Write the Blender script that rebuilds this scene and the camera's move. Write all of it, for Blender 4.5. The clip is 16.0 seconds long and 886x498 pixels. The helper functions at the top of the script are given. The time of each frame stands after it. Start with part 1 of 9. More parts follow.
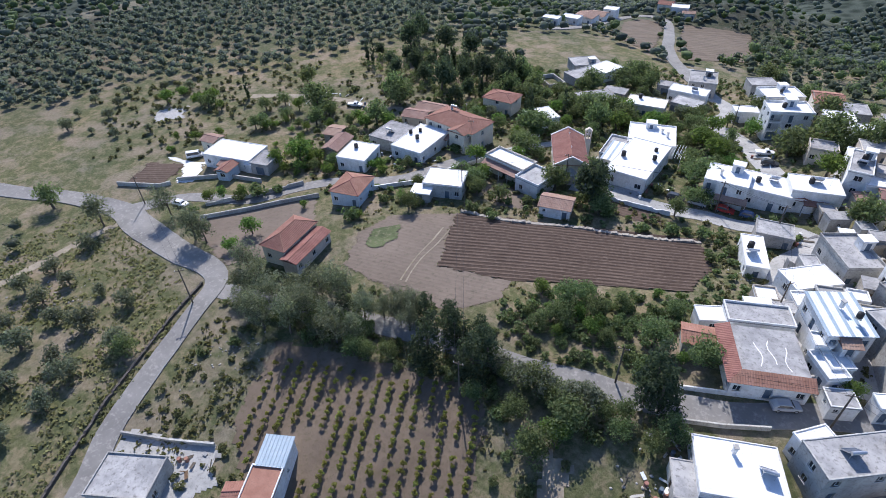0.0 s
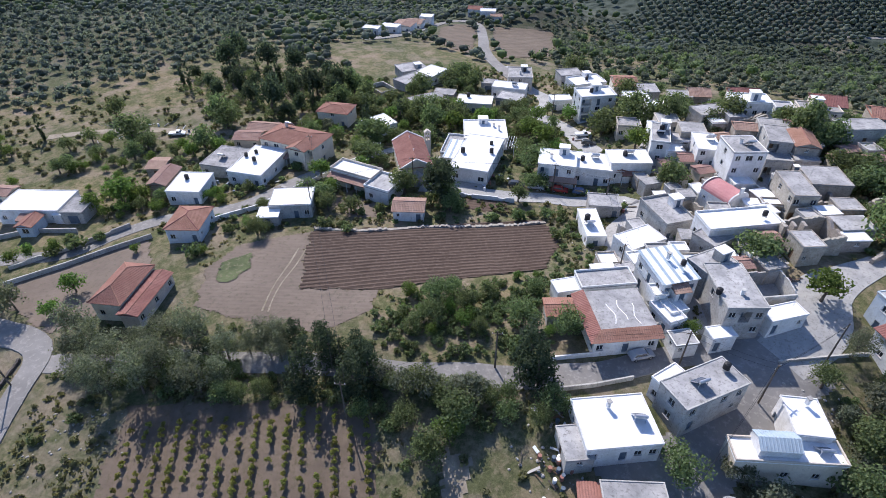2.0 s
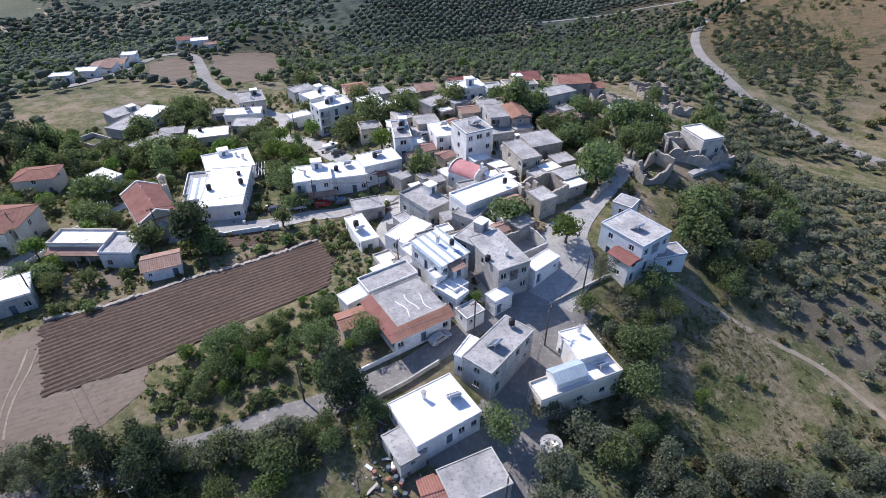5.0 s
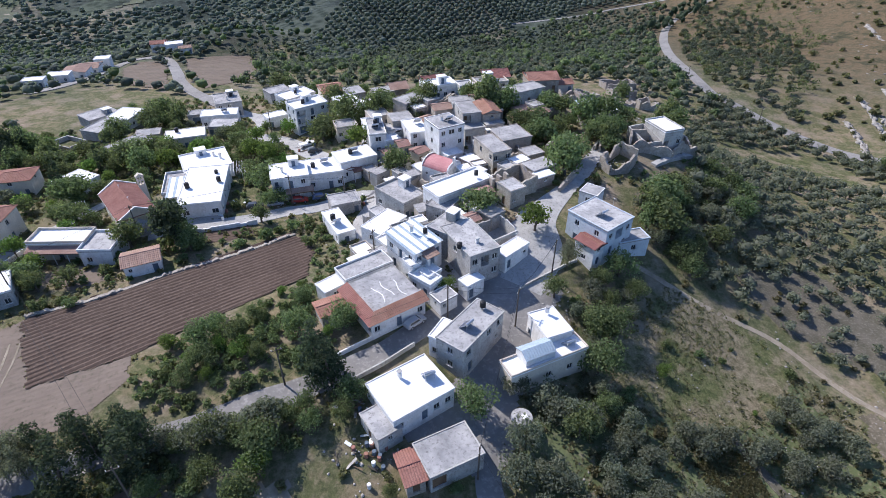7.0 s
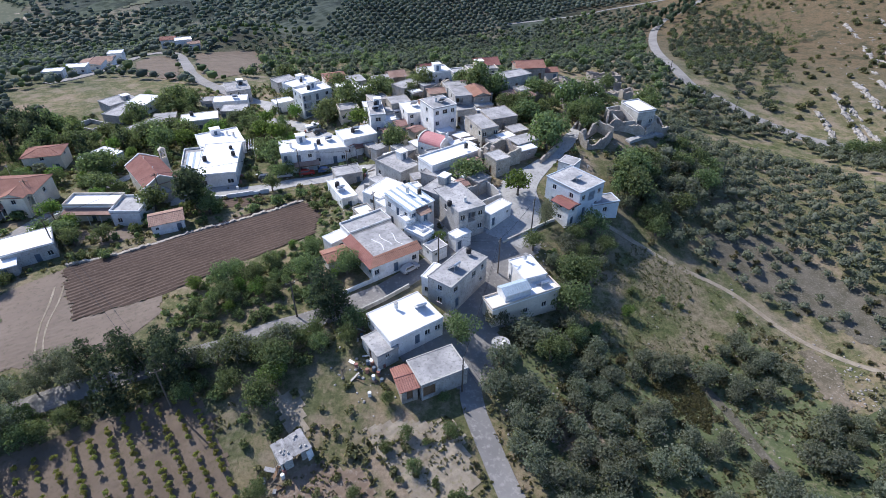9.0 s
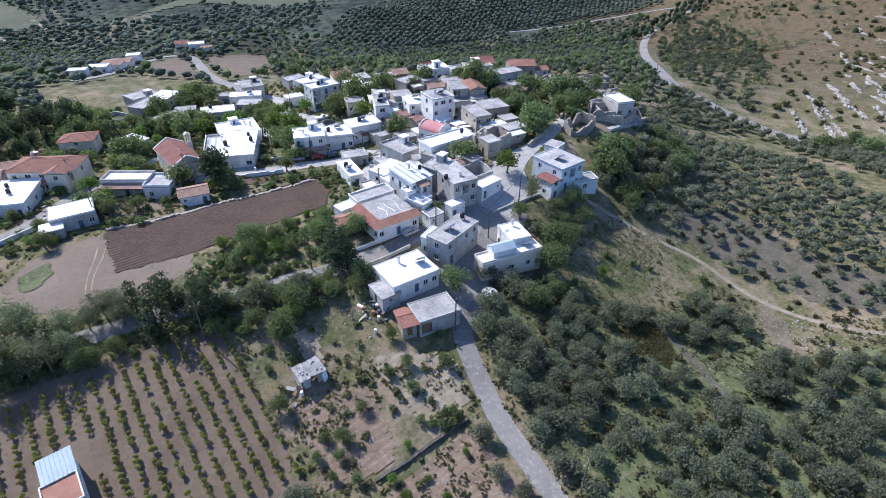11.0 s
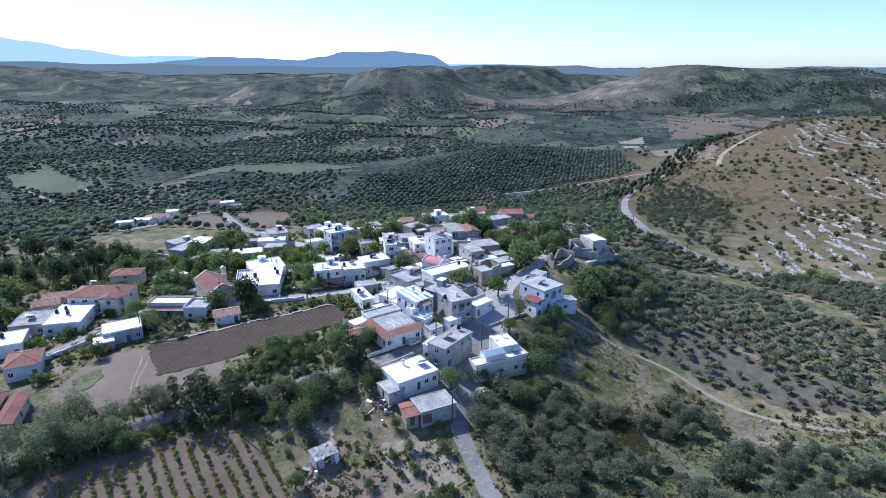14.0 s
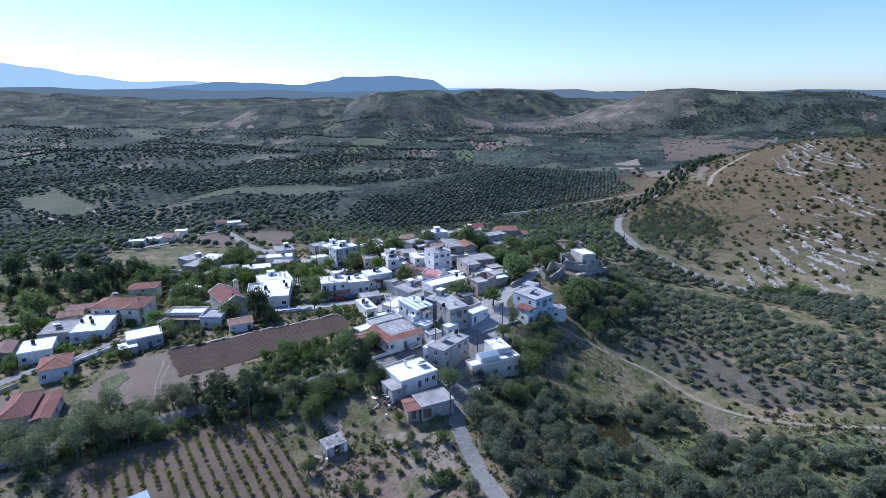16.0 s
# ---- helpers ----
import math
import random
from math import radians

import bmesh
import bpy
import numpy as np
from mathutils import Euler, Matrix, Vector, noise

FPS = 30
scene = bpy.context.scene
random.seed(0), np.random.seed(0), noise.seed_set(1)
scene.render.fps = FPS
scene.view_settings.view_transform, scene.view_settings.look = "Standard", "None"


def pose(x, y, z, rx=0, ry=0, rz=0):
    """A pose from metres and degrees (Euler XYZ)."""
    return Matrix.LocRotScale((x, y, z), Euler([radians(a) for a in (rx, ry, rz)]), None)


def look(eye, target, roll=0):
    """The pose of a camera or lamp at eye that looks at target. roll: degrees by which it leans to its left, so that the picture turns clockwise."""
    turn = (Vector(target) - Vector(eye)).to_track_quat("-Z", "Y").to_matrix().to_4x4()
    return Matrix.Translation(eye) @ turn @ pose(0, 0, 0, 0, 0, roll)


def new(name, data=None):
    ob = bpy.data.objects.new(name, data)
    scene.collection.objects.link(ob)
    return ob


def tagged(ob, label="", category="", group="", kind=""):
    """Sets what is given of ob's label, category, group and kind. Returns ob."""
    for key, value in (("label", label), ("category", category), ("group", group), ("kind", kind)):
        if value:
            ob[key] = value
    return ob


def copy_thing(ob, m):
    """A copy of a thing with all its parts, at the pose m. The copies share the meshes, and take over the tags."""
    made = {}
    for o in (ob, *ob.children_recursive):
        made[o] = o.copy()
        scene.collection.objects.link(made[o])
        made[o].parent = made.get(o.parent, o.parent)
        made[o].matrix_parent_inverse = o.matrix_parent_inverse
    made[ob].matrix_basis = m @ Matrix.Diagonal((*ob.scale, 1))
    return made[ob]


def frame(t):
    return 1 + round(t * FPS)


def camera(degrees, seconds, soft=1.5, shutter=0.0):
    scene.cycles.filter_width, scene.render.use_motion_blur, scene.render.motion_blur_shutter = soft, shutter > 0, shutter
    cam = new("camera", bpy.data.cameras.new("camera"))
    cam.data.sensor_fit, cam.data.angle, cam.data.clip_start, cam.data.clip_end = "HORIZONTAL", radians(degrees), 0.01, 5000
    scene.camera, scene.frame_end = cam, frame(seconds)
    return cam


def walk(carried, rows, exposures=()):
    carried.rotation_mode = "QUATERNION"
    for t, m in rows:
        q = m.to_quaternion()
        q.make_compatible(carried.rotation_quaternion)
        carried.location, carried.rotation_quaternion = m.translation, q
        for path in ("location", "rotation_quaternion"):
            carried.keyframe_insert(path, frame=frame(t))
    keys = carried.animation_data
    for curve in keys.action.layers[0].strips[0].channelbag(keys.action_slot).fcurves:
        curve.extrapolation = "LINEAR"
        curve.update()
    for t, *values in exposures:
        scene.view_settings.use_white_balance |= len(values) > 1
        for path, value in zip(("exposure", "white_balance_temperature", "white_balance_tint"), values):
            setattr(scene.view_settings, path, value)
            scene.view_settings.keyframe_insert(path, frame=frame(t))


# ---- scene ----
cam = camera(77.7, 16.0, soft=0.55)
PATH = [
    (0, (-7.941, -48.995, 68.345), (-9.022, -47.872, 67.091), -2.4),
    (0.5, (-8.227, -49.037, 68.224), (-9.177, -47.797, 66.976), -1.9),
    (1, (-8.348, -48.835, 67.914), (-9.162, -47.495, 66.672), -1.4),
    (1.5, (-8.769, -49.077, 67.586), (-9.483, -47.675, 66.351), -0.7),
    (2, (-8.789, -48.773, 67.22), (-9.458, -47.346, 65.989), -0.5),
    (2.5, (-8.236, -48.087, 66.74), (-8.788, -46.603, 65.518), -0.7),
    (3, (-7.853, -47.586, 66.339), (-8.269, -46.053, 65.125), -0.6),
    (3.5, (-7.696, -47.346, 65.998), (-7.972, -45.775, 64.792), -0.4),
    (4, (-7.692, -47.131, 65.744), (-7.824, -45.535, 64.546), -0.2),
    (4.5, (-7.615, -46.947, 65.607), (-7.608, -45.34, 64.416), -0.1),
    (7, (-6.237, -51.68, 65.825), (-6.102, -50.07, 64.647), 0.1),
    (7.5, (-5.851, -55.193, 65.95), (-5.715, -53.58, 64.775), 0.1),
    (8, (-5.778, -59.221, 66.117), (-5.639, -57.609, 64.942), 0.2),
    (8.5, (-5.88, -63.461, 66.187), (-5.741, -61.846, 65.016), 0.3),
    (9, (-6.061, -67.795, 66.137), (-5.923, -66.177, 64.97), 0.3),
    (9.5, (-6.27, -72.048, 66.221), (-6.132, -70.429, 65.055), 0.4),
    (12, (-7.002, -93.224, 66.843), (-6.86, -91.513, 65.817), 0.5),
    (12.5, (-7.139, -97.234, 67.011), (-6.995, -95.469, 66.081), 0.4),
    (13, (-7.145, -100.925, 67.11), (-7.003, -99.112, 66.278), 0.3),
    (13.5, (-7.27, -104.526, 67.208), (-7.129, -102.669, 66.478), 0.3),
    (14, (-7.263, -107.842, 67.338), (-7.123, -105.948, 66.71), 0.2),
    (14.5, (-7.418, -111.086, 67.64), (-7.277, -109.17, 67.085), 0.2),
    (15, (-7.621, -114.138, 67.751), (-7.479, -112.221, 67.2), 0.3),
    (15.5, (-7.804, -117.479, 67.987), (-7.661, -115.561, 67.438), 0.2),
    (16, (-7.795, -120.36, 68.413), (-7.653, -118.443, 67.861), 0.0),
]
walk(cam, [(t, look(eye, at, roll)) for t, eye, at, roll in PATH], [(0.0, 0.5, 6120, 15), (3.5, 0.52, 6300, 18), (8.0, 0.54, 6120, 16), (9.5, 0.56, 6080, 15), (12.2, 0.8, 5810, 16), (13.2, 0.84, 5650, 16), (14.0, 0.58, 5540, 15), (14.6, 0.38, 5450, 15), (16.0, 0.32, 5400, 15)])

# world, sun and exposure
SUN_AZ, SUN_EL = radians(138), radians(44)
world = bpy.data.worlds.new("sky")
world.use_nodes = True
scene.world = world
_nt = world.node_tree
_sky = _nt.nodes.new("ShaderNodeTexSky")
_sky.sky_type = "NISHITA"
_sky.sun_disc = False
_sky.sun_elevation = SUN_EL
_sky.sun_rotation = math.pi / 2 - SUN_AZ
_sky.altitude = 400
_sky.air_density = 1.0
_sky.dust_density = 0.6
_sky.ozone_density = 2.6
_tint = _nt.nodes.new("ShaderNodeMix")
_tint.data_type, _tint.blend_type = "RGBA", "MULTIPLY"
_tint.inputs[0].default_value = 1.0
_tint.inputs[7].default_value = (0.878, 0.957, 1.085, 1.0)
_nt.links.new(_sky.outputs[0], _tint.inputs[6])
_nt.links.new(_tint.outputs[2], _nt.nodes["Background"].inputs[0])
_nt.nodes["Background"].inputs[1].default_value = 0.125
_sun = bpy.data.lights.new("sun", "SUN")
_sun.energy, _sun.angle, _sun.color = 4.2, radians(0.5), (1.0, 0.95, 0.87)
_sunob = new("sun", _sun)
_sunob.matrix_world = look((0, 0, 200), (-math.cos(SUN_AZ) * math.cos(SUN_EL), -math.sin(SUN_AZ) * math.cos(SUN_EL), 200 - math.sin(SUN_EL)))


# ---- materials ----
def mat(name, rough=0.9, spec=0.2, metal=0.0):
    m = bpy.data.materials.new(name)
    m.use_nodes = True
    nt = m.node_tree
    b = nt.nodes["Principled BSDF"]
    b.inputs["Roughness"].default_value = rough
    b.inputs["Specular IOR Level"].default_value = spec
    b.inputs["Metallic"].default_value = metal
    return m, nt, b


def node(nt, kind, **inputs):
    n = nt.nodes.new(kind)
    for k, v in inputs.items():
        n.inputs[k.replace("_", " ")].default_value = v
    return n


def coords(nt, obj=False):
    if obj:
        return nt.nodes.new("ShaderNodeTexCoord").outputs["Object"]
    return nt.nodes.new("ShaderNodeNewGeometry").outputs["Position"]


def noise_fac(nt, vec, scale, detail=4.0, rough=0.6):
    n = node(nt, "ShaderNodeTexNoise", Scale=scale, Detail=detail, Roughness=rough)
    nt.links.new(vec, n.inputs["Vector"])
    return n.outputs["Fac"]


def ramp(nt, fac, stops):
    r = nt.nodes.new("ShaderNodeValToRGB")
    els = r.color_ramp.elements
    while len(els) < len(stops):
        els.new(0.5)
    for e, (p, c) in zip(els, stops):
        e.position = p
        e.color = (*c, 1) if len(c) == 3 else c
    nt.links.new(fac, r.inputs[0])
    return r.outputs[0]


def mix(nt, fac, a, b, mode="MIX"):
    m = nt.nodes.new("ShaderNodeMix")
    m.data_type, m.blend_type = "RGBA", mode
    for sock, v in ((m.inputs[0], fac), (m.inputs[6], a), (m.inputs[7], b)):
        if isinstance(v, (int, float)):
            sock.default_value = v
        elif isinstance(v, tuple):
            sock.default_value = (*v, 1) if len(v) == 3 else v
        else:
            nt.links.new(v, sock)
    return m.outputs[2]


def math_node(nt, op, a, b=0.0):
    m = nt.nodes.new("ShaderNodeMath")
    m.operation = op
    for sock, v in zip(m.inputs, (a, b)):
        if isinstance(v, (int, float)):
            sock.default_value = v
        else:
            nt.links.new(v, sock)
    return m.outputs[0]


def bump(nt, b, fac, strength=0.5, dist=0.05):
    n = node(nt, "ShaderNodeBump", Strength=strength, Distance=dist)
    nt.links.new(fac, n.inputs["Height"])
    nt.links.new(n.outputs[0], b.inputs["Normal"])


def surface(name, c1, c2, c3=None, scale=0.6, fine=6.0, rough=0.9, spec=0.2, metal=0.0, bumpd=0.03, vary=0.0, obj=False, streak=0.0):
    """Two-scale mottled surface: c1 to c2 in large stains, c3 in fine specks; vary shifts the value from thing to thing."""
    m, nt, b = mat(name, rough, spec, metal)
    v = coords(nt, obj)
    big = noise_fac(nt, v, scale, 5.0, 0.65)
    col = ramp(nt, big, [(0.35, c1), (0.65, c2)])
    sm = noise_fac(nt, v, fine, 3.0, 0.7)
    if c3:
        k = ramp(nt, sm, [(0.52, (0, 0, 0)), (0.72, (1, 1, 1))])
        col = mix(nt, k, col, c3)
    if streak:
        mp = nt.nodes.new("ShaderNodeMapping")
        mp.inputs["Scale"].default_value = (1.6, 1.6, 0.16)
        nt.links.new(v, mp.inputs[0])
        sk = ramp(nt, noise_fac(nt, mp.outputs[0], 1.0, 6.0, 0.7), [(0.5, (0, 0, 0)), (0.74, (streak, streak, streak))])
        col = mix(nt, sk, col, tuple(q * 0.45 for q in c1))
    if vary:
        info = nt.nodes.new("ShaderNodeObjectInfo")
        hsv = node(nt, "ShaderNodeHueSaturation")
        val = math_node(nt, "ADD", math_node(nt, "MULTIPLY", info.outputs["Random"], 2 * vary), 1 - vary)
        nt.links.new(val, hsv.inputs["Value"])
        hue = math_node(nt, "ADD", math_node(nt, "MULTIPLY", info.outputs["Random"], 0.03), 0.485)
        nt.links.new(hue, hsv.inputs["Hue"])
        nt.links.new(col, hsv.inputs["Color"])
        col = hsv.outputs[0]
    nt.links.new(col, b.inputs["Base Color"])
    if bumpd:
        bump(nt, b, sm, 0.6, bumpd)
    return m


def leaf_material(name, dark, light, vary=0.18):
    m, nt, b = mat(name, 0.78, 0.12)
    geo = nt.nodes.new("ShaderNodeNewGeometry")
    info = nt.nodes.new("ShaderNodeObjectInfo")
    col = ramp(nt, geo.outputs["Random Per Island"], [(0.0, dark), (1.0, light)])
    hsv = node(nt, "ShaderNodeHueSaturation")
    nt.links.new(math_node(nt, "ADD", math_node(nt, "MULTIPLY", info.outputs["Random"], 2 * vary), 1 - vary), hsv.inputs["Value"])
    nt.links.new(math_node(nt, "ADD", math_node(nt, "MULTIPLY", info.outputs["Random"], 0.04), 0.48), hsv.inputs["Hue"])
    nt.links.new(col, hsv.inputs["Color"])
    nt.links.new(hsv.outputs[0], b.inputs["Base Color"])
    tr = nt.nodes.new("ShaderNodeBsdfTranslucent")
    nt.links.new(mix(nt, 1.0, hsv.outputs[0], (1.5, 1.55, 1.1), "MULTIPLY"), tr.inputs["Color"])
    ms = node(nt, "ShaderNodeMixShader", Fac=0.48)
    nt.links.new(b.outputs[0], ms.inputs[1])
    nt.links.new(tr.outputs[0], ms.inputs[2])
    nt.links.new(ms.outputs[0], nt.nodes["Material Output"].inputs["Surface"])
    return m


def ground_material():
    """Dry grass, weeds, bare soil and gravel; farther out a quilt of fields and scrub."""
    m, nt, b = mat("earth_and_grass", 0.97, 0.1)
    v = coords(nt)
    big = noise_fac(nt, v, 0.018, 6.0, 0.6)
    mid = noise_fac(nt, v, 0.11, 5.0, 0.65)
    fine = noise_fac(nt, v, 1.3, 7.0, 0.82)
    rag = noise_fac(nt, v, 0.3, 8.0, 0.78)
    soil = ramp(nt, fine, [(0.3, (0.155, 0.128, 0.10)), (0.7, (0.33, 0.28, 0.225))])
    grass = ramp(nt, fine, [(0.3, (0.050, 0.060, 0.032)), (0.5, (0.100, 0.112, 0.056)), (0.75, (0.19, 0.188, 0.115))])
    straw = ramp(nt, fine, [(0.3, (0.12, 0.108, 0.066)), (0.7, (0.27, 0.235, 0.16))])
    near = mix(nt, ramp(nt, rag, [(0.47, (0, 0, 0)), (0.58, (1, 1, 1))]), grass, straw)
    k = ramp(nt, mid, [(0.48, (0, 0, 0)), (0.62, (0.9, 0.9, 0.9))])
    near = mix(nt, k, near, soil)
    tint = ramp(nt, big, [(0.35, (0.75, 0.8, 0.75)), (0.65, (1.15, 1.05, 0.95))])
    near = mix(nt, 1.0, near, tint, "MULTIPLY")
    # the quilt of far fields; the bluish cast in its colours stands for haze
    vor = node(nt, "ShaderNodeTexVoronoi", Scale=0.016, Randomness=0.95)
    warp = nt.nodes.new("ShaderNodeVectorMath")
    warp.operation = "MULTIPLY"
    warp.inputs[1].default_value = (1.0, 0.45, 0.0)
    nt.links.new(v, warp.inputs[0])
    nt.links.new(warp.outputs[0], vor.inputs["Vector"])
    sep = nt.nodes.new("ShaderNodeSeparateColor")
    nt.links.new(vor.outputs["Color"], sep.inputs[0])
    fields = ramp(nt, sep.outputs[0], [(0.0, (0.052, 0.066, 0.058)), (0.34, (0.060, 0.076, 0.064)), (0.44, (0.082, 0.104, 0.068)), (0.54, (0.056, 0.072, 0.062)), (0.66, (0.074, 0.092, 0.074)), (0.74, (0.150, 0.142, 0.115)), (0.79, (0.060, 0.076, 0.066)), (0.91, (0.070, 0.086, 0.072)), (0.95, (0.150, 0.138, 0.112)), (1.0, (0.090, 0.120, 0.070))])
    dots = node(nt, "ShaderNodeTexVoronoi", Scale=0.13)
    nt.links.new(v, dots.inputs["Vector"])
    dk = ramp(nt, dots.outputs["Distance"], [(0.25, (0.42, 0.48, 0.42)), (0.6, (1.08, 1.06, 1.0))])
    fields = mix(nt, 1.0, fields, dk, "MULTIPLY")
    woods = ramp(nt, noise_fac(nt, v, 0.011, 8.0, 0.72), [(0.44, (0.42, 0.46, 0.50)), (0.52, (1.0, 1.0, 1.0)), (0.62, (1.25, 1.2, 1.15))])
    fields = mix(nt, 1.0, fields, woods, "MULTIPLY")
    ln = nt.nodes.new("ShaderNodeVectorMath")
    ln.operation = "LENGTH"
    nt.links.new(v, ln.inputs[0])
    away = ramp(nt, math_node(nt, "MULTIPLY", ln.outputs["Value"], 0.001), [(0.20, (0, 0, 0)), (0.34, (1, 1, 1))])
    col = mix(nt, away, near, fields)
    # bare stony ground of the hill across the road
    off = nt.nodes.new("ShaderNodeVectorMath")
    off.operation = "DISTANCE"
    off.inputs[1].default_value = (380, 290, 0)
    nt.links.new(v, off.inputs[0])
    hill = ramp(nt, math_node(nt, "MULTIPLY", off.outputs["Value"], 0.001), [(0.20, (1, 1, 1)), (0.29, (0, 0, 0))])
    patchy = ramp(nt, noise_fac(nt, v, 0.06, 10.0, 0.82), [(0.37, (0.036, 0.040, 0.022)), (0.45, (0.082, 0.072, 0.040)), (0.51, (0.155, 0.110, 0.066)), (0.56, (0.072, 0.066, 0.036)), (0.66, (0.205, 0.150, 0.098))])
    stony = mix(nt, ramp(nt, fine, [(0.55, (0, 0, 0)), (0.75, (0.35, 0.35, 0.35))]), patchy, (0.34, 0.32, 0.29))
    col = mix(nt, hill, col, stony)
    # brown terraced rock beside the far gorge
    far = nt.nodes.new("ShaderNodeVectorMath")
    far.operation = "DISTANCE"
    far.inputs[1].default_value = (760, 2300, 0)
    nt.links.new(v, far.inputs[0])
    gorge = ramp(nt, math_node(nt, "MULTIPLY", far.outputs["Value"], 0.001), [(0.20, (0.85, 0.85, 0.85)), (0.52, (0, 0, 0))])
    brown = ramp(nt, noise_fac(nt, v, 0.012, 7.0, 0.7), [(0.38, (0.070, 0.068, 0.056)), (0.52, (0.150, 0.128, 0.104)), (0.66, (0.27, 0.235, 0.20))])
    col = mix(nt, gorge, col, brown)
    # bare rock on steep faces
    sepn = nt.nodes.new("ShaderNodeSeparateXYZ")
    nt.links.new(nt.nodes.new("ShaderNodeNewGeometry").outputs["Normal"], sepn.inputs[0])
    steep = ramp(nt, sepn.outputs["Z"], [(0.80, (1, 1, 1)), (0.90, (0, 0, 0))])
    cliff = ramp(nt, noise_fac(nt, v, 0.03, 6.0, 0.7), [(0.35, (0.09, 0.085, 0.065)), (0.65, (0.20, 0.185, 0.16))])
    nt.links.new(mix(nt, steep, col, cliff), b.inputs["Base Color"])
    bump(nt, b, fine, 0.8, 0.25)
    return m


def rough_grass():
    """Unmown green and straw grass in ragged patches."""
    m, nt, b = mat("rough_green_grass", 0.97, 0.1)
    v = coords(nt)
    rag = noise_fac(nt, v, 0.5, 9.0, 0.82)
    wide = noise_fac(nt, v, 0.11, 6.0, 0.7)
    fine = noise_fac(nt, v, 3.0, 6.0, 0.8)
    green = ramp(nt, rag, [(0.36, (0.040, 0.050, 0.022)), (0.47, (0.082, 0.098, 0.040)), (0.55, (0.140, 0.140, 0.070)), (0.64, (0.088, 0.100, 0.046))])
    straw = ramp(nt, rag, [(0.36, (0.105, 0.096, 0.056)), (0.48, (0.185, 0.158, 0.105)), (0.58, (0.27, 0.225, 0.16)), (0.66, (0.12, 0.112, 0.06))])
    col = mix(nt, ramp(nt, wide, [(0.45, (0, 0, 0)), (0.56, (1, 1, 1))]), green, straw)
    nt.links.new(mix(nt, 1.0, col, ramp(nt, fine, [(0.3, (0.5, 0.5, 0.45)), (0.7, (1.4, 1.4, 1.35))]), "MULTIPLY"), b.inputs["Base Color"])
    bump(nt, b, fine, 0.8, 0.2)
    return m


M = {}
M["ledge"] = surface("weathered_limestone", (0.22, 0.206, 0.182), (0.37, 0.345, 0.31), (0.16, 0.15, 0.13), 0.5, 3.0)
M["ground"] = ground_material()
M["grass_green"] = rough_grass()
M["soil_stony"] = surface("grey_stony_soil", (0.074, 0.070, 0.048), (0.128, 0.114, 0.088), (0.19, 0.172, 0.14), 0.3, 2.5, bumpd=0.15)
M["wall_dark"] = surface("dark_lichened_stone", (0.060, 0.052, 0.046), (0.11, 0.098, 0.086), (0.16, 0.145, 0.13), 0.8, 3.0)
M["meadow_far"] = surface("dull_green_meadow", (0.055, 0.068, 0.040), (0.092, 0.104, 0.062), (0.125, 0.12, 0.08), 0.03, 0.3, bumpd=0.1)
M["weedy"] = surface("weedy_green_grass", (0.060, 0.078, 0.034), (0.118, 0.138, 0.064), (0.19, 0.17, 0.11), 0.16, 1.1, bumpd=0.3)
M["tan_earth"] = surface("stony_tan_earth", (0.10, 0.088, 0.058), (0.19, 0.155, 0.112), (0.26, 0.22, 0.17), 0.35, 2.2, bumpd=0.2)
M["asphalt"] = surface("worn_asphalt", (0.175, 0.168, 0.158), (0.25, 0.24, 0.226), (0.32, 0.305, 0.285), 0.12, 1.2, bumpd=0.006)
M["concrete_lane"] = surface("pale_concrete_paving", (0.30, 0.30, 0.29), (0.42, 0.41, 0.39), (0.22, 0.21, 0.20), 0.3, 2.0)
M["dirt"] = surface("dirt_track", (0.21, 0.175, 0.13), (0.33, 0.285, 0.22), (0.2, 0.18, 0.1), 0.4, 2.0)
M["soil_dark"] = surface("tilled_dark_soil", (0.080, 0.055, 0.042), (0.108, 0.076, 0.058), (0.14, 0.104, 0.080), 0.12, 1.5, bumpd=0.08)
M["soil_light"] = surface("raked_light_soil", (0.150, 0.119, 0.094), (0.198, 0.158, 0.126), (0.13, 0.110, 0.08), 0.08, 1.2, bumpd=0.08)
M["vine_soil"] = surface("vineyard_soil", (0.122, 0.094, 0.070), (0.168, 0.131, 0.098), (0.11, 0.092, 0.055), 0.15, 1.5, bumpd=0.08)
M["garden_soil"] = surface("reddish_garden_soil", (0.155, 0.112, 0.080), (0.225, 0.168, 0.122), (0.28, 0.235, 0.185), 0.3, 1.8, bumpd=0.1)
M["white"] = surface("white_limewash", (0.62, 0.61, 0.58), (0.80, 0.80, 0.79), (0.55, 0.53, 0.49), 0.5, 2.2, vary=0.06, streak=0.22)
M["white_roof"] = surface("white_roof_paint", (0.70, 0.71, 0.71), (0.86, 0.86, 0.86), (0.60, 0.60, 0.58), 0.3, 1.4, vary=0.04)
M["cream"] = surface("cream_plaster", (0.55, 0.49, 0.40), (0.66, 0.60, 0.50), (0.46, 0.41, 0.34), 0.35, 3.0, vary=0.08, streak=0.22)
M["grey_plaster"] = surface("bare_cement_plaster", (0.32, 0.31, 0.29), (0.50, 0.49, 0.46), (0.22, 0.21, 0.19), 0.35, 3.0, vary=0.12, streak=0.22)
M["grey_roof"] = surface("weathered_concrete_roof", (0.24, 0.24, 0.24), (0.44, 0.43, 0.42), (0.17, 0.165, 0.16), 0.3, 1.8, vary=0.15)
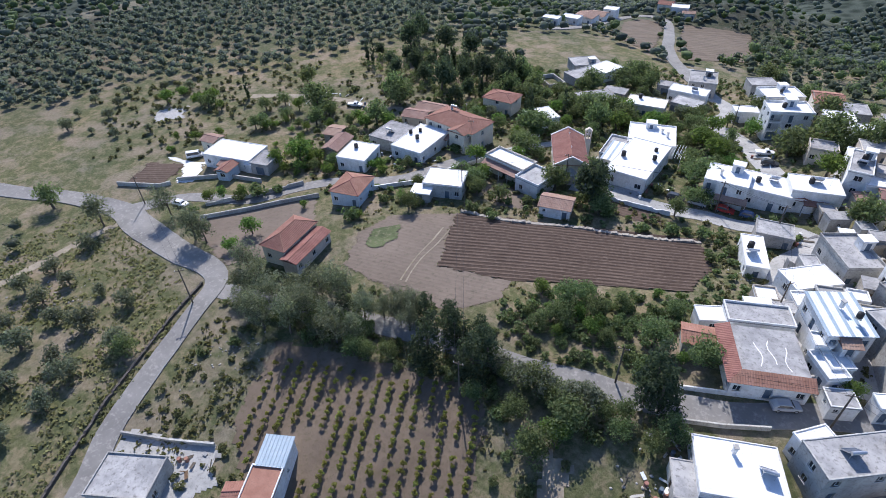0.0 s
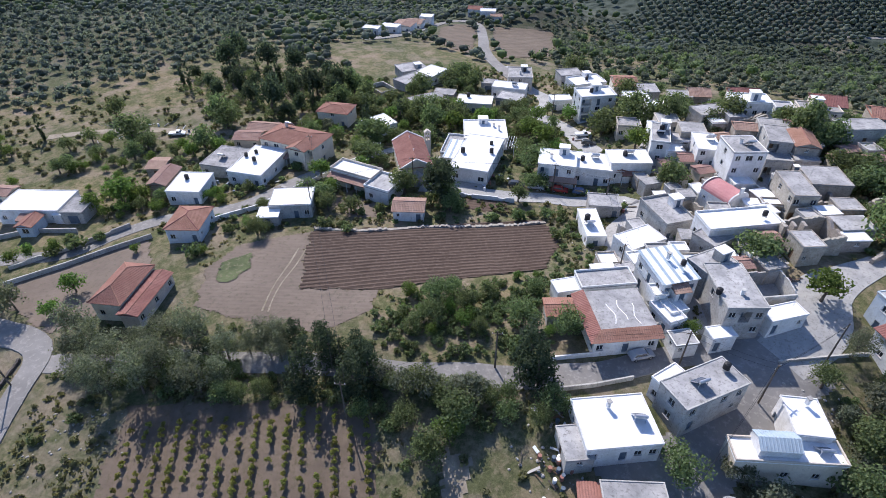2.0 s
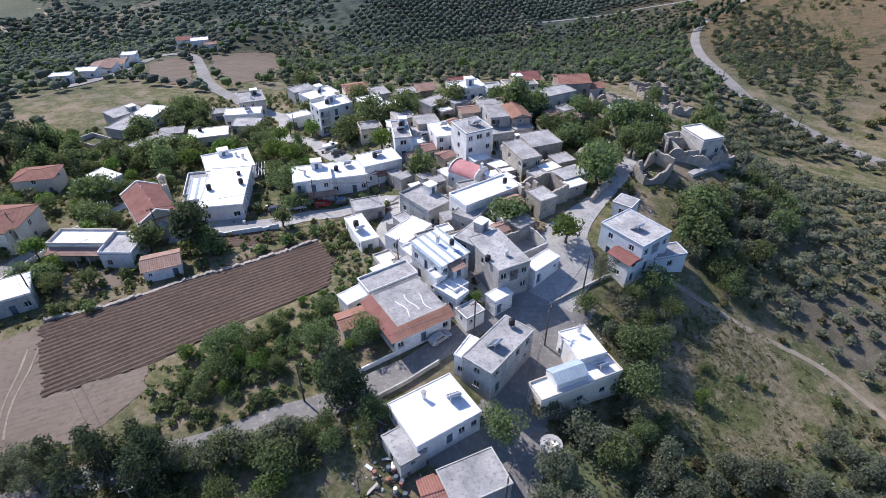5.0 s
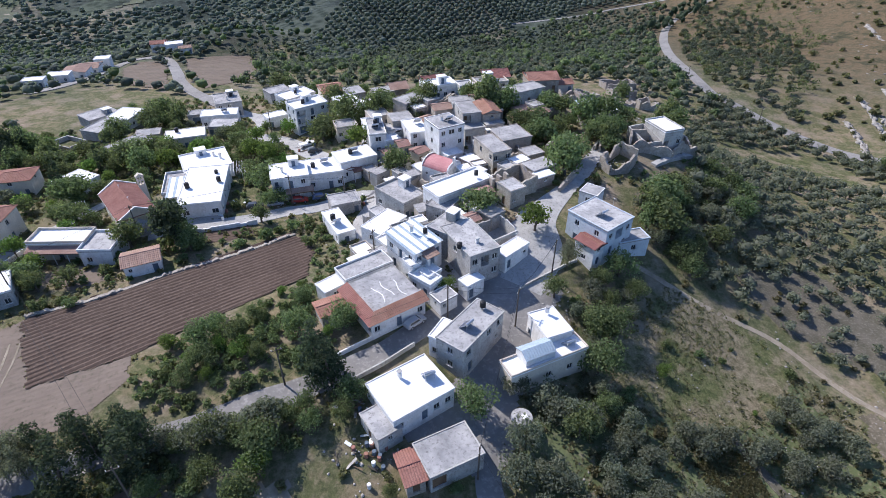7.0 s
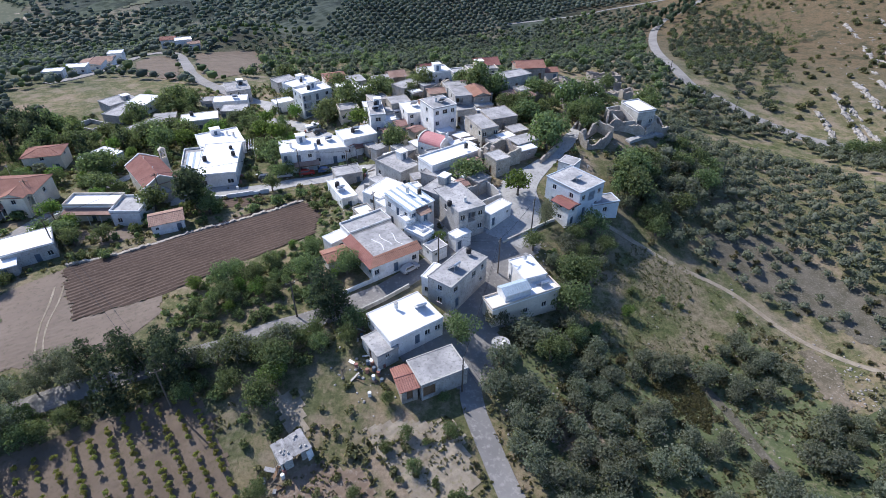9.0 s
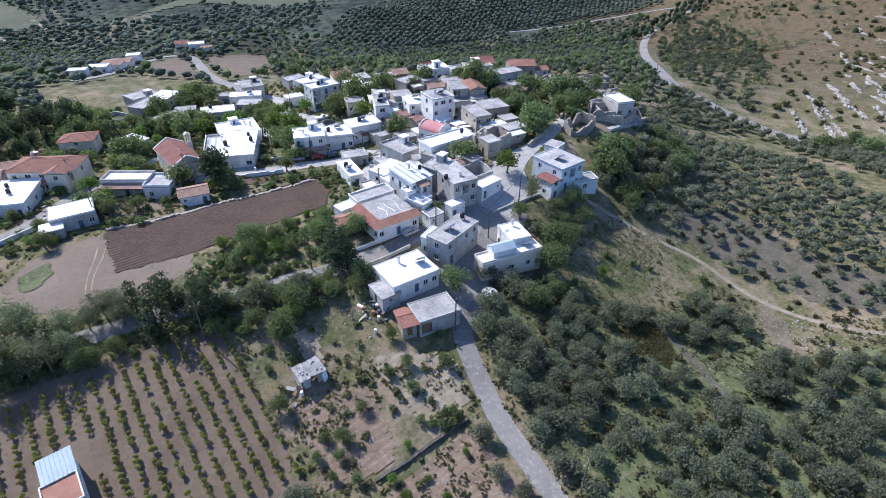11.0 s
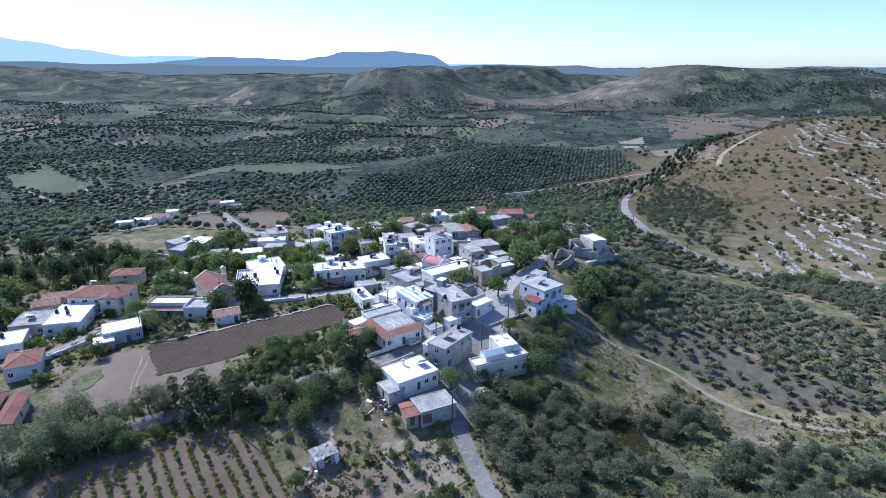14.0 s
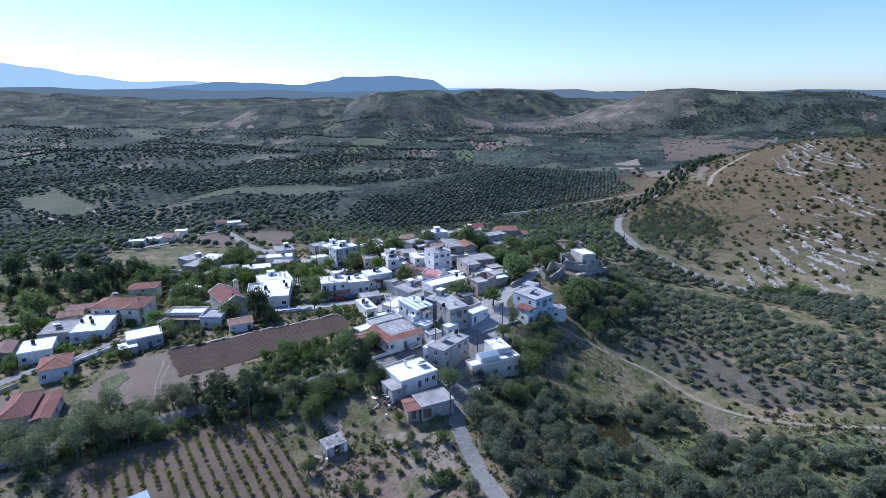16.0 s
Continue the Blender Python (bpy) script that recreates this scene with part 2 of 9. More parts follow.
M["stone"] = surface("rubble_stone_wall", (0.28, 0.25, 0.21), (0.42, 0.38, 0.33), (0.16, 0.145, 0.12), 0.9, 4.0, bumpd=0.08, vary=0.12)
M["pale_blue"] = surface("pale_blue_plaster", (0.48, 0.54, 0.585), (0.57, 0.63, 0.67), (0.42, 0.46, 0.48), 0.35, 3.0, streak=0.22)
M["tile"] = surface("terracotta_tile", (0.26, 0.122, 0.094), (0.335, 0.172, 0.136), (0.19, 0.105, 0.084), 0.5, 5.0, vary=0.14)
M["tile_old"] = surface("faded_old_tile", (0.29, 0.18, 0.145), (0.37, 0.245, 0.20), (0.21, 0.145, 0.115), 0.5, 5.0, vary=0.12)
M["pink"] = surface("pink_roof_paint", (0.45, 0.20, 0.20), (0.55, 0.28, 0.27), (0.38, 0.18, 0.17), 0.5, 4.0)
M["metal_roof"] = surface("ribbed_metal_sheet", (0.48, 0.53, 0.56), (0.60, 0.64, 0.66), (0.40, 0.40, 0.40), 0.5, 5.0, rough=0.45, spec=0.5, metal=0.3, bumpd=0.0)
M["blue_sheet"] = surface("blue_grey_metal_sheet", (0.30, 0.38, 0.44), (0.38, 0.46, 0.52), (0.30, 0.32, 0.34), 0.5, 5.0, rough=0.7, spec=0.3, metal=0.0, bumpd=0.0)
M["white_sheet"] = surface("white_metal_sheet", (0.70, 0.72, 0.73), (0.80, 0.81, 0.82), (0.6, 0.6, 0.6), 0.5, 5.0, rough=0.45, spec=0.5, bumpd=0.0)
M["glass"] = surface("dark_window_glass", (0.025, 0.03, 0.035), (0.04, 0.045, 0.05), None, 1.0, 3.0, rough=0.08, spec=0.6, bumpd=0.0)
M["frame_white"] = surface("white_window_frame", (0.66, 0.66, 0.64), (0.74, 0.74, 0.72), None, 1.0, 3.0, rough=0.5, bumpd=0.0)
M["wood_blue"] = surface("blue_grey_painted_wood", (0.08, 0.11, 0.15), (0.14, 0.18, 0.22), None, 1.0, 5.0, rough=0.6, bumpd=0.0)
M["wood_brown"] = surface("brown_wood", (0.12, 0.075, 0.045), (0.19, 0.125, 0.08), None, 1.0, 6.0, rough=0.7, bumpd=0.01)
M["black_plastic"] = surface("black_plastic", (0.02, 0.02, 0.022), (0.035, 0.035, 0.037), None, 1.0, 6.0, rough=0.5, bumpd=0.0)
M["solar"] = surface("solar_collector_glass", (0.03, 0.045, 0.075), (0.05, 0.07, 0.11), None, 1.0, 6.0, rough=0.12, spec=0.6, bumpd=0.0)
M["steel"] = surface("galvanised_steel", (0.45, 0.46, 0.47), (0.58, 0.59, 0.60), None, 1.0, 6.0, rough=0.35, metal=0.8, bumpd=0.0)
M["bark"] = surface("grey_bark", (0.09, 0.075, 0.06), (0.16, 0.135, 0.11), (0.06, 0.05, 0.04), 2.0, 9.0, bumpd=0.03)
M["pole_wood"] = surface("tarred_pole_wood", (0.09, 0.075, 0.06), (0.14, 0.12, 0.10), None, 1.0, 6.0, bumpd=0.0)
M["rock"] = surface("pale_limestone", (0.36, 0.34, 0.31), (0.52, 0.50, 0.46), (0.24, 0.225, 0.20), 0.5, 2.5, bumpd=0.12, vary=0.15)
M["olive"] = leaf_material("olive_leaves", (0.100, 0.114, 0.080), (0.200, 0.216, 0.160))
# darker olive leaves: self-shade that sparse far crowns lack, put into the colour
M["olive_dark"] = leaf_material("shaded_olive_leaves", (0.062, 0.078, 0.058), (0.150, 0.172, 0.128))
# bluish grey leaf colour stands for the haze over far groves
M["olive_far"] = leaf_material("hazed_olive_leaves", (0.080, 0.098, 0.082), (0.165, 0.190, 0.158))
M["broad"] = leaf_material("broad_leaves", (0.071, 0.097, 0.044), (0.178, 0.218, 0.106))
M["bright"] = leaf_material("fresh_leaves", (0.069, 0.113, 0.028), (0.161, 0.230, 0.069))
M["pine"] = leaf_material("cypress_needles", (0.039, 0.056, 0.036), (0.084, 0.109, 0.067))
M["euca"] = leaf_material("eucalyptus_leaves", (0.094, 0.109, 0.073), (0.218, 0.236, 0.165))
M["vine"] = leaf_material("vine_leaves", (0.13, 0.14, 0.035), (0.27, 0.27, 0.085))
M["scrub"] = leaf_material("scrub_leaves", (0.085, 0.088, 0.045), (0.180, 0.172, 0.098))
M["dry"] = leaf_material("dry_grass_blades", (0.12, 0.115, 0.07), (0.22, 0.205, 0.14))


# ---- ground ----
def step(a, b, t):
    t = np.clip((t - a) / (b - a), 0, 1)
    return t * t * (3 - 2 * t)


# landforms: centre, reach east and north, rise
LANDFORMS = [(28, 48, 40, 34, 12.5), (-20, 10, 45, 35, 7.1), (-85, 20, 45, 60, 4.2), (-40, 75, 45, 40, -0.1), (60, 75, 22, 22, 9.8), (-25, -45, 45, 30, -2.0), (60, 5, 40, 40, -4.4), (-110, 130, 60, 50, -1.3), (140, 110, 60, 50, -12.8), (230, 200, 80, 70, -5.8), (430, 380, 190, 170, 78.9), (-125, 288, 45, 40, 7.5), (-108, 325, 50, 42, 15), (-40, 400, 60, 55, 21), (35, 475, 70, 60, 14), (110, 550, 95, 75, 22), (220, 560, 110, 60, 8), (-130, 240, 90, 70, 2.5), (-190, 60, 90, 90, 1.7), (10, 100, 35, 30, 5.3), (40, 106, 36, 26, 11.0), (-5, 105, 28, 30, 5.5), (-28, 131, 15, 16, 2.8), (-48, 68, 24, 24, 2.8)]


def height(x, y):
    x, y = np.asarray(x, float), np.asarray(y, float)
    z = -7 - 46 * step(110, 390, y) - 30 * step(700, 1600, np.hypot(x, y))
    for a, b, c, d, e in LANDFORMS:
        z = z + e * np.exp(-((x - a) / c) ** 2 - ((y - b) / d) ** 2)
    return z


def hz(x, y):
    return float(height(x, y))


def far_relief(x, y):
    """Hills of the far country, beyond the village."""
    r = np.hypot(x, y + 100)
    z = 138 * step(3000, 4700, r)
    top = 0
    for a, b, c, d, e in FAR_HILLS:
        rough = 1 + 0.10 * np.sin(x / 97 + 2 * np.sin(y / 140)) + 0.06 * np.sin(x / 41 - y / 57)
        top = np.maximum(top, e * np.exp(-((((x - a) / c) ** 2 + ((y - b) / d) ** 2) * rough) ** 1.8))
    z = z + top
    folds = np.maximum(step(700, 950, r), step(-150, -320, x) * step(380, 560, r)) * (1 - 0.8 * step(150, 450, x) * (1 - step(1500, 1900, r)))
    z = z + folds * 11 * np.sin((y + 0.3 * x) / 58 + 1.7 * np.sin(x / 210)) * (0.6 + 0.4 * np.sin(x / 330 + 1))
    w = step(650, 1100, r)
    z = z + w * 6 * (np.sin(x / 143 + 1.3 * np.sin(y / 231)) * np.cos(y / 187 + np.sin(x / 301)) + 0.5 * np.sin(x / 61 + y / 83))
    z = z + w * 4 * np.sin(x / 36 + 2 * np.sin(y / 90)) * np.cos(y / 43 + np.sin(x / 70))
    return z


FAR_HILLS = [(20, 2480, 340, 420, 146), (-330, 2620, 480, 400, 96), (800, 2150, 210, 260, 30), (1090, 2330, 330, 430, 100), (1310, 2330, 400, 480, 158), (1660, 2080, 420, 480, 140), (2250, 1950, 620, 560, 124), (-2000, 3000, 900, 500, 60), (-900, 2950, 500, 300, 44), (640, 3500, 420, 300, 104), (-1200, 1900, 500, 250, 24), (-600, 1150, 420, 120, 16), (900, 1250, 400, 140, 14)]


def spaced(lo, hi, inner, outer, limit):
    core = list(np.arange(lo, hi + 0.01, inner))
    a, s = [lo], inner
    while a[-1] > -limit:
        s = min(s * 1.13, outer)
        a.append(a[-1] - s)
    b, s = [hi], inner
    while b[-1] < limit:
        s = min(s * 1.13, outer)
        b.append(b[-1] + s)
    return np.array(a[:0:-1] + core + b[1:])


def mesh_of(name, verts, faces, materials):
    me = bpy.data.meshes.new(name)
    me.from_pydata([tuple(map(float, v)) for v in verts], [], faces)
    for m in materials if isinstance(materials, (list, tuple)) else [materials]:
        me.materials.append(m)
    me.update()
    return me


def build_ground():
    xs, ys = spaced(-230, 270, 2.5, 70, 4700), spaced(-110, 420, 2.5, 60, 4700)
    X, Y = np.meshgrid(xs, ys)
    Z = height(X, Y) + far_relief(X, Y)
    nx, ny = len(xs), len(ys)
    verts = np.stack([X.ravel(), Y.ravel(), Z.ravel()], 1).tolist()
    faces = [(j * nx + i, j * nx + i + 1, (j + 1) * nx + i + 1, (j + 1) * nx + i) for j in range(ny - 1) for i in range(nx - 1)]
    me = mesh_of("ground", verts, faces, M["ground"])
    me.polygons.foreach_set("use_smooth", [True] * len(me.polygons))
    ob = new("ground", me)
    return tagged(ob, "rolling dry grass and bare soil of the valley", "ground", kind="structure")


build_ground()


def smooth_line(pts, every=2.0):
    out = []
    P = [Vector((*p[:2], p[2] if len(p) > 2 else 0)) for p in pts]
    for i in range(len(P) - 1):
        p0, p1, p2, p3 = P[max(i - 1, 0)], P[i], P[i + 1], P[min(i + 2, len(P) - 1)]
        n = max(2, int((p2 - p1).length / every))
        for k in range(n):
            t = k / n
            out.append(0.5 * (2 * p1 + (p2 - p0) * t + (2 * p0 - 5 * p1 + 4 * p2 - p3) * t * t + (3 * p1 - p0 - 3 * p2 + p3) * t ** 3))
    out.append(P[-1])
    return out


LINES = []


def road(name, pts, width, material, label, lift=0.07, category="road"):
    """A strip of paving laid on the ground; a third number in a point gives its own width."""
    line = smooth_line([(p[0], p[1], p[2] if len(p) > 2 else width) for p in pts])
    verts, faces = [], []
    for i, p in enumerate(line):
        d = (line[min(i + 1, len(line) - 1)] - line[max(i - 1, 0)]).to_2d().normalized()
        w = (p.z or width) / 2
        LINES.append((p.x, p.y, w))
        n = Vector((-d.y, d.x))
        jit = 0.12 * noise.noise((p.x * 0.3, p.y * 0.3, 7))
        for s in (-1.03, -1, -0.5, 0, 0.5, 1, 1.03):
            q = p.to_2d() + n * s * (w + jit)
            verts.append((q.x, q.y, hz(q.x, q.y) + float(far_relief(q.x, q.y)) + (lift if abs(s) <= 1 else -0.25)))
    for i in range(len(line) - 1):
        for k in range(6):
            a = i * 7 + k
            faces.append((a, a + 7, a + 8, a + 1))
    return tagged(new(name, mesh_of(name, verts, faces, material)), label, category, kind="structure")


ROAD_S = [(70, -260), (58, -200), (46, -140), (34, -96), (22, -64), (16, -50), (13, -40), (8, -29), (5, -19), (3.4, -12), (4.2, -5), (6.8, 1, 4.6), (9, 8, 5.5), (12, 16, 6), (15, 23, 7)]
LANE_W = [(15, 24, 7), (7, 21.5, 5), (1, 18.5), (-5, 14), (-10, 10), (-15, 7.5), (-22, 4), (-29, 2), (-37, -1), (-46, -3), (-56, -6), (-67, -10), (-76, -13), (-86, -18), (-96, -22)]
WEST = [(-10, -180), (-30, -130), (-52, -92), (-68, -66), (-75, -56), (-81, -50), (-85, -44), (-89, -37), (-94, -28), (-98, -21, 4.5), (-104, -19.5, 5), (-114, -21, 6), (-132, -22, 7), (-142, -22, 6), (-159, -28, 5), (-179, -39, 5), (-230, -60, 5)]
UPPER = [(-141, -21, 5), (-134, -9), (-119, 0), (-114, 9), (-108, 17), (-99, 23.5), (-94, 30), (-91, 42), (-88, 50)]
road("road_south", ROAD_S, 3.6, M["asphalt"], "narrow worn asphalt road")
road("road_lane", LANE_W, 4.0, M["asphalt"], "worn asphalt lane past the houses", 0.09)
road("road_west", WEST, 4.0, M["asphalt"], "pale worn asphalt road along the olive slope", 0.22)
road("road_upper", UPPER, 3.8, M["asphalt"], "pale concrete road past walled houses", 0.09)
road("road_church", [(-88, 50), (-84, 58), (-80, 66, 3), (-76, 72, 3)], 3.5, M["concrete_lane"], "concrete lane by the church", 0.1)
road("pavement_church", [(-61.8, 51.5), (-53.5, 53.7), (-46.5, 54.7), (-38.8, 56.6), (-33.1, 58.9), (-26.5, 59.8), (-19.7, 63), (-13.8, 62.5), (-13.4, 56.4), (-15.4, 51), (-14.5, 44.5), (-14, 38, 3)], 4.2, M["concrete_lane"], "pale concrete lane through the houses", 0.1)
road("pavement_square", [(14, 23, 8), (18.5, 31, 10), (19.5, 38, 9), (23, 43, 6), (30, 51, 4), (36.6, 59.8, 4), (43.4, 69.6, 3)], 6, M["concrete_lane"], "pale concrete square and stepped lane", 0.11)
road("road_village", [(-79, 160), (-62, 136), (-53.8, 128.1), (-50.1, 120.4), (-51.7, 111.7), (-43.3, 104.9), (-37, 98), (-31.9, 90.7), (-27.1, 84.5)], 5.0, M["concrete_lane"], "pale concrete village road", 0.08)
road("road_far", [(-62, 136), (-72, 147), (-82, 160), (-89, 170), (-98, 187), (-106, 207), (-114, 226), (-121, 242), (-127, 251), (-134, 255.5), (-141, 256), (-146, 250), (-146.5, 237), (-144, 216), (-142, 196), (-144, 180), (-150, 168)], 5.0, M["asphalt"], "pale asphalt road bending round a brown field", 0.3)
road("dirt_path", [(37, 30), (45, 25), (52, 21), (62, 15), (70, 2), (80, -7), (95, -13), (125, -20)], 1.15, M["dirt"], "pale dirt track between olive trees", 0.06)
road("road_valley", [(170, 88), (150, 104), (139, 120), (127, 143), (121, 163), (133, 215), (165, 300), (190, 345), (216, 365), (240, 380)], 5.0, M["asphalt"], "grey asphalt road round the hill", 0.15)
road("road_gorge", [(70, 398), (94.5, 403.5), (123.6, 408), (152, 410), (176, 413), (215, 404), (240, 384)], 2.6, M["asphalt"], "narrow road below the ridge", 0.2)
road("track_valley", [(-418, 504), (-371, 463), (-326, 417)], 4.0, M["dirt"], "pale track in the wooded valley", 0.5)
road("track_valley", [(-362, 514), (-325, 477), (-287, 439)], 4.0, M["dirt"], "pale track in the wooded valley", 0.5)
road("track_hill", [(268, 352), (276, 366), (290, 383), (316, 399), (340, 410)], 4.0, M["dirt"], "pale dirt track over the fields", 0.2)
road("track_scrap", [(-176, 36), (-166, 44), (-152, 52), (-136, 56), (-128, 60)], 3.0, M["dirt"], "rough pale track past scrap and bushes", 0.06)
road("track_slope", [(-137, -23), (-137, -32), (-136, -42), (-134, -56), (-126, -75)], 2.2, M["dirt"], "pale dirt track down the slope", 0.06)


def inside(x, y, poly):
    hit = False
    for i in range(len(poly)):
        (x0, y0), (x1, y1) = poly[i - 1], poly[i]
        if (y0 > y) != (y1 > y) and x < (x1 - x0) * (y - y0) / (y1 - y0) + x0:
            hit = not hit
    return hit


def field(name, poly, angle, material, label, ridge=0.0, pitch=1.6, cell=0.4, lift=0.06, run=0.7):
    """Tilled ground with real furrows along angle; its edge follows the polygon."""
    c, s = math.cos(radians(angle)), math.sin(radians(angle))
    us = [p[0] * c + p[1] * s for p in poly]
    vs = [-p[0] * s + p[1] * c for p in poly]
    nu, nv = int((max(us) - min(us)) / run) + 2, int((max(vs) - min(vs)) / cell) + 2
    idx, verts, faces = {}, [], []

    def vert(i, j):
        if (i, j) not in idx:
            u, v = min(us) + i * run, min(vs) + j * cell
            x, y = u * c - v * s, u * s + v * c
            wob = 0.25 * noise.noise((x * 0.15, y * 0.15, 3))
            z = hz(x, y) + float(far_relief(x, y)) + lift + ridge * (0.5 + 0.5 * math.sin(2 * math.pi * (v + wob) / pitch)) + 0.05 * noise.noise((x, y, 1))
            idx[i, j] = len(verts)
            verts.append((x, y, z))
        return idx[i, j]
    for i in range(nu):
        for j in range(nv):
            u, v = min(us) + (i + 0.5) * run, min(vs) + (j + 0.5) * cell
            x, y = u * c - v * s, u * s + v * c
            e = 0.9 * noise.noise((x * 0.35, y * 0.35, 5)) + 0.5 * noise.noise((x * 1.7, y * 1.7, 2))
            if inside(x + e, y + e, poly):
                faces.append((vert(i, j), vert(i + 1, j), vert(i + 1, j + 1), vert(i, j + 1)))
    return tagged(new(name, mesh_of(name, verts, faces, material)), label, "field", kind="structure")


DARK = [(-74, 24.5), (-31, 49.5), (-25, 41), (-25, 31), (-51, 13.5), (-65, 8.5)]
LIGHT = [(-85, 15), (-74, 24.5), (-65, 8.5), (-51, 13.5), (-49, 9), (-55, 1), (-68, -2), (-80, -2), (-86, 6)]
BEND = [(-140, 231), (-139, 248), (-128, 245), (-118, 228), (-103, 186), (-100, 172), (-121, 184)]
TERRACES = [(-117, 250), (-96, 262), (-87, 266), (-66, 194), (-84, 172), (-96, 194)]
OPEN = [(24.4, 10.9), (34.7, 15.1), (42.9, 25.5), (53, 21.7), (62.5, 9.8), (51.8, 0.4), (39.6, -4.9), (34.4, 0.5), (25.7, -0.2)]
GLADE = [(41, -4.6), (43.6, -7), (44, -13), (41, -17.5), (36.5, -14), (34.5, -8.2)]
ORCHARD = [(9, -6), (12.5, 0), (24, 1), (34, -1), (39.6, -5), (51.8, -0.5), (60, 7), (63, -8), (66, -16), (76, -14), (98, -16), (102, -48), (72, -58), (22, -52), (18, -41), (14.8, -32.7), (11.4, -24.4), (9.2, -16.7)]
TAN = [[(67.2, -0.2), (70, 0.2), (71.6, -5), (69.3, -13.1), (65.2, -15.5), (65.8, -8)], [(13.9, -13.5), (20.8, -11.1), (23.2, -19.6), (21.1, -23.4), (14.2, -18.6)]]
VINE = [(-75, -22), (-64, -16.5), (-41, -8), (-38, -10), (-22, -38), (-28, -44), (-54, -42), (-68, -36)]
field("field_dark", DARK, 30.5, M["soil_dark"], "dark brown field ploughed in straight furrows", 0.2, 1.05, 0.26, run=0.4)
field("field_light", LIGHT, 18, M["soil_light"], "pale brown raked field", 0.022, 0.9, 0.3, run=0.4)
field("field_vineyard", VINE, -57.5, M["vine_soil"], "brown tilled soil of the vineyard", 0.05, 2.1, lift=0.05)
field("field_garden", [(-11.7, -40.4), (2.4, -29.4), (9.4, -38.5), (6, -46), (-8, -46)], 35, M["garden_soil"], "bare reddish garden soil with young trees", 0.04, 1.2, lift=0.07)
field("field_garden", [(-25.6, -24.4), (-21, -20.4), (-13.1, -21.9), (-9.2, -33.5), (-12.4, -36.6), (-19.5, -38)], 35, M["garden_soil"], "bare reddish garden soil below the hut", 0.04, 1.2, lift=0.07)
field("field_garden", [(-13.2, -15.8), (0.3, -14.8), (2.6, -25), (-3.2, -31), (-9.6, -22)], 35, M["dirt"], "stony pale garden soil under the shed", 0.03, 1.2, lift=0.07)
field("field_garden", [(-27.9, -9.3), (-23.4, -9.9), (-21.2, -15.7), (-24.4, -16.2)], 35, M["dirt"], "trodden pale earth path to the hut", 0.0, 1.2, lift=0.07)
field("field_plot", [(-154, -16), (-145, -10), (-151, -1), (-160, -7)], 35, M["soil_dark"], "dark walled garden plot", 0.1, 1.0)
field("field_strip", [(-55.6, 51.4), (-39.9, 53.2), (-38.2, 49.2), (-48, 46.5)], 12, M["soil_dark"], "strip of dark garden soil below the lane", 0.08, 1.0)
field("pavement_core", [(-16, 40), (-12.9, 59.9), (-2.1, 68.8), (8.4, 71.2), (12.7, 60.2), (14, 42), (12, 25), (4, 23), (-5, 25)], 30, M["concrete_lane"], "worn pale paving between the old houses", 0.0, 1.0, lift=0.05)
field("pavement_south", [(-9.5, -4), (-3, -6), (2, -12), (7, -8), (10, 2), (13, 3), (16, 14), (22, 22), (20, 27), (8, 23), (4, 18), (7, 12), (0, 4), (-1, 1)], 30, M["asphalt"], "worn grey asphalt between the house walls", 0.0, 1.0, lift=0.06)
field("pavement_ridge", [(-13.6, 77.6), (-17.2, 89.3), (-7.7, 96.6), (3.8, 96.6), (17.9, 93.5), (21.4, 86.7), (19.8, 77.9), (11.3, 70.4), (-0.2, 70.9)], 20, M["concrete_lane"], "worn pale paving of the upper lanes", 0.0, 1.0, lift=0.05)
field("yard_patio", [(-160.4, -2.5), (-150.4, 1), (-146.5, 3.5), (-140, -4.5), (-143, -7.3), (-150, -1.5)], 30, M["white"], "white concrete patio before the bungalow", 0.0, 1.0, lift=0.1)
field("yard_slab", [(-191, 10), (-184, 6), (-179, 13), (-186, 19)], 36, M["concrete_lane"], "grey concrete threshing floor in the grass", 0.0, 1.0, lift=0.12)
field("yard_terrace", [(-64.4, 62.5), (-60.2, 60), (-58.5, 54.6), (-48.4, 55.5), (-47.3, 58), (-58.2, 75.1), (-64.5, 74.4)], 12, M["concrete_lane"], "pale concrete terrace beside the church", 0.0, 1.0, lift=0.08)
road("track_tyre", [(-71.1, 18.9), (-69.8, 13.9), (-69.1, 8.6), (-68, 4.6), (-66.7, 1.5)], 0.3, M["dirt"], "pale tyre track across the raked field", 0.105)
road("track_tyre", [(-72.7, 18.7), (-71.3, 13.7), (-70.3, 8.5), (-69.1, 4.5), (-67.9, 1.3)], 0.3, M["dirt"], "pale tyre track across the raked field", 0.105)
field("field_corner", [(-84.5, 8.7), (-80.3, 14), (-78.1, 8.8), (-78.5, 5.1), (-81.3, 4.7)], 20, M["weedy"], "patch of green weeds in the raked field", 0.0, 1.0, 0.3, 0.2, run=0.4)
field("field_stony", [(60, 32), (80, 34), (88, 20), (95, 11), (106, 5), (98, -6), (84, -2), (72, 12), (64, 19)], 20, M["soil_stony"], "grey stony soil under thin olive trees", 0.0, 1.0, 0.6, lift=0.08)
field("field_bright", [(124, 376), (136, 384), (139, 363), (127, 340), (118, 352)], 20, M["grass_green"], "light green meadow in the valley", 0.0, 1.0, lift=0.15)
field("field_orchard", ORCHARD, 20, M["weedy"], "weedy green ground under the olive trees", 0.0, 1.0, lift=0.05)
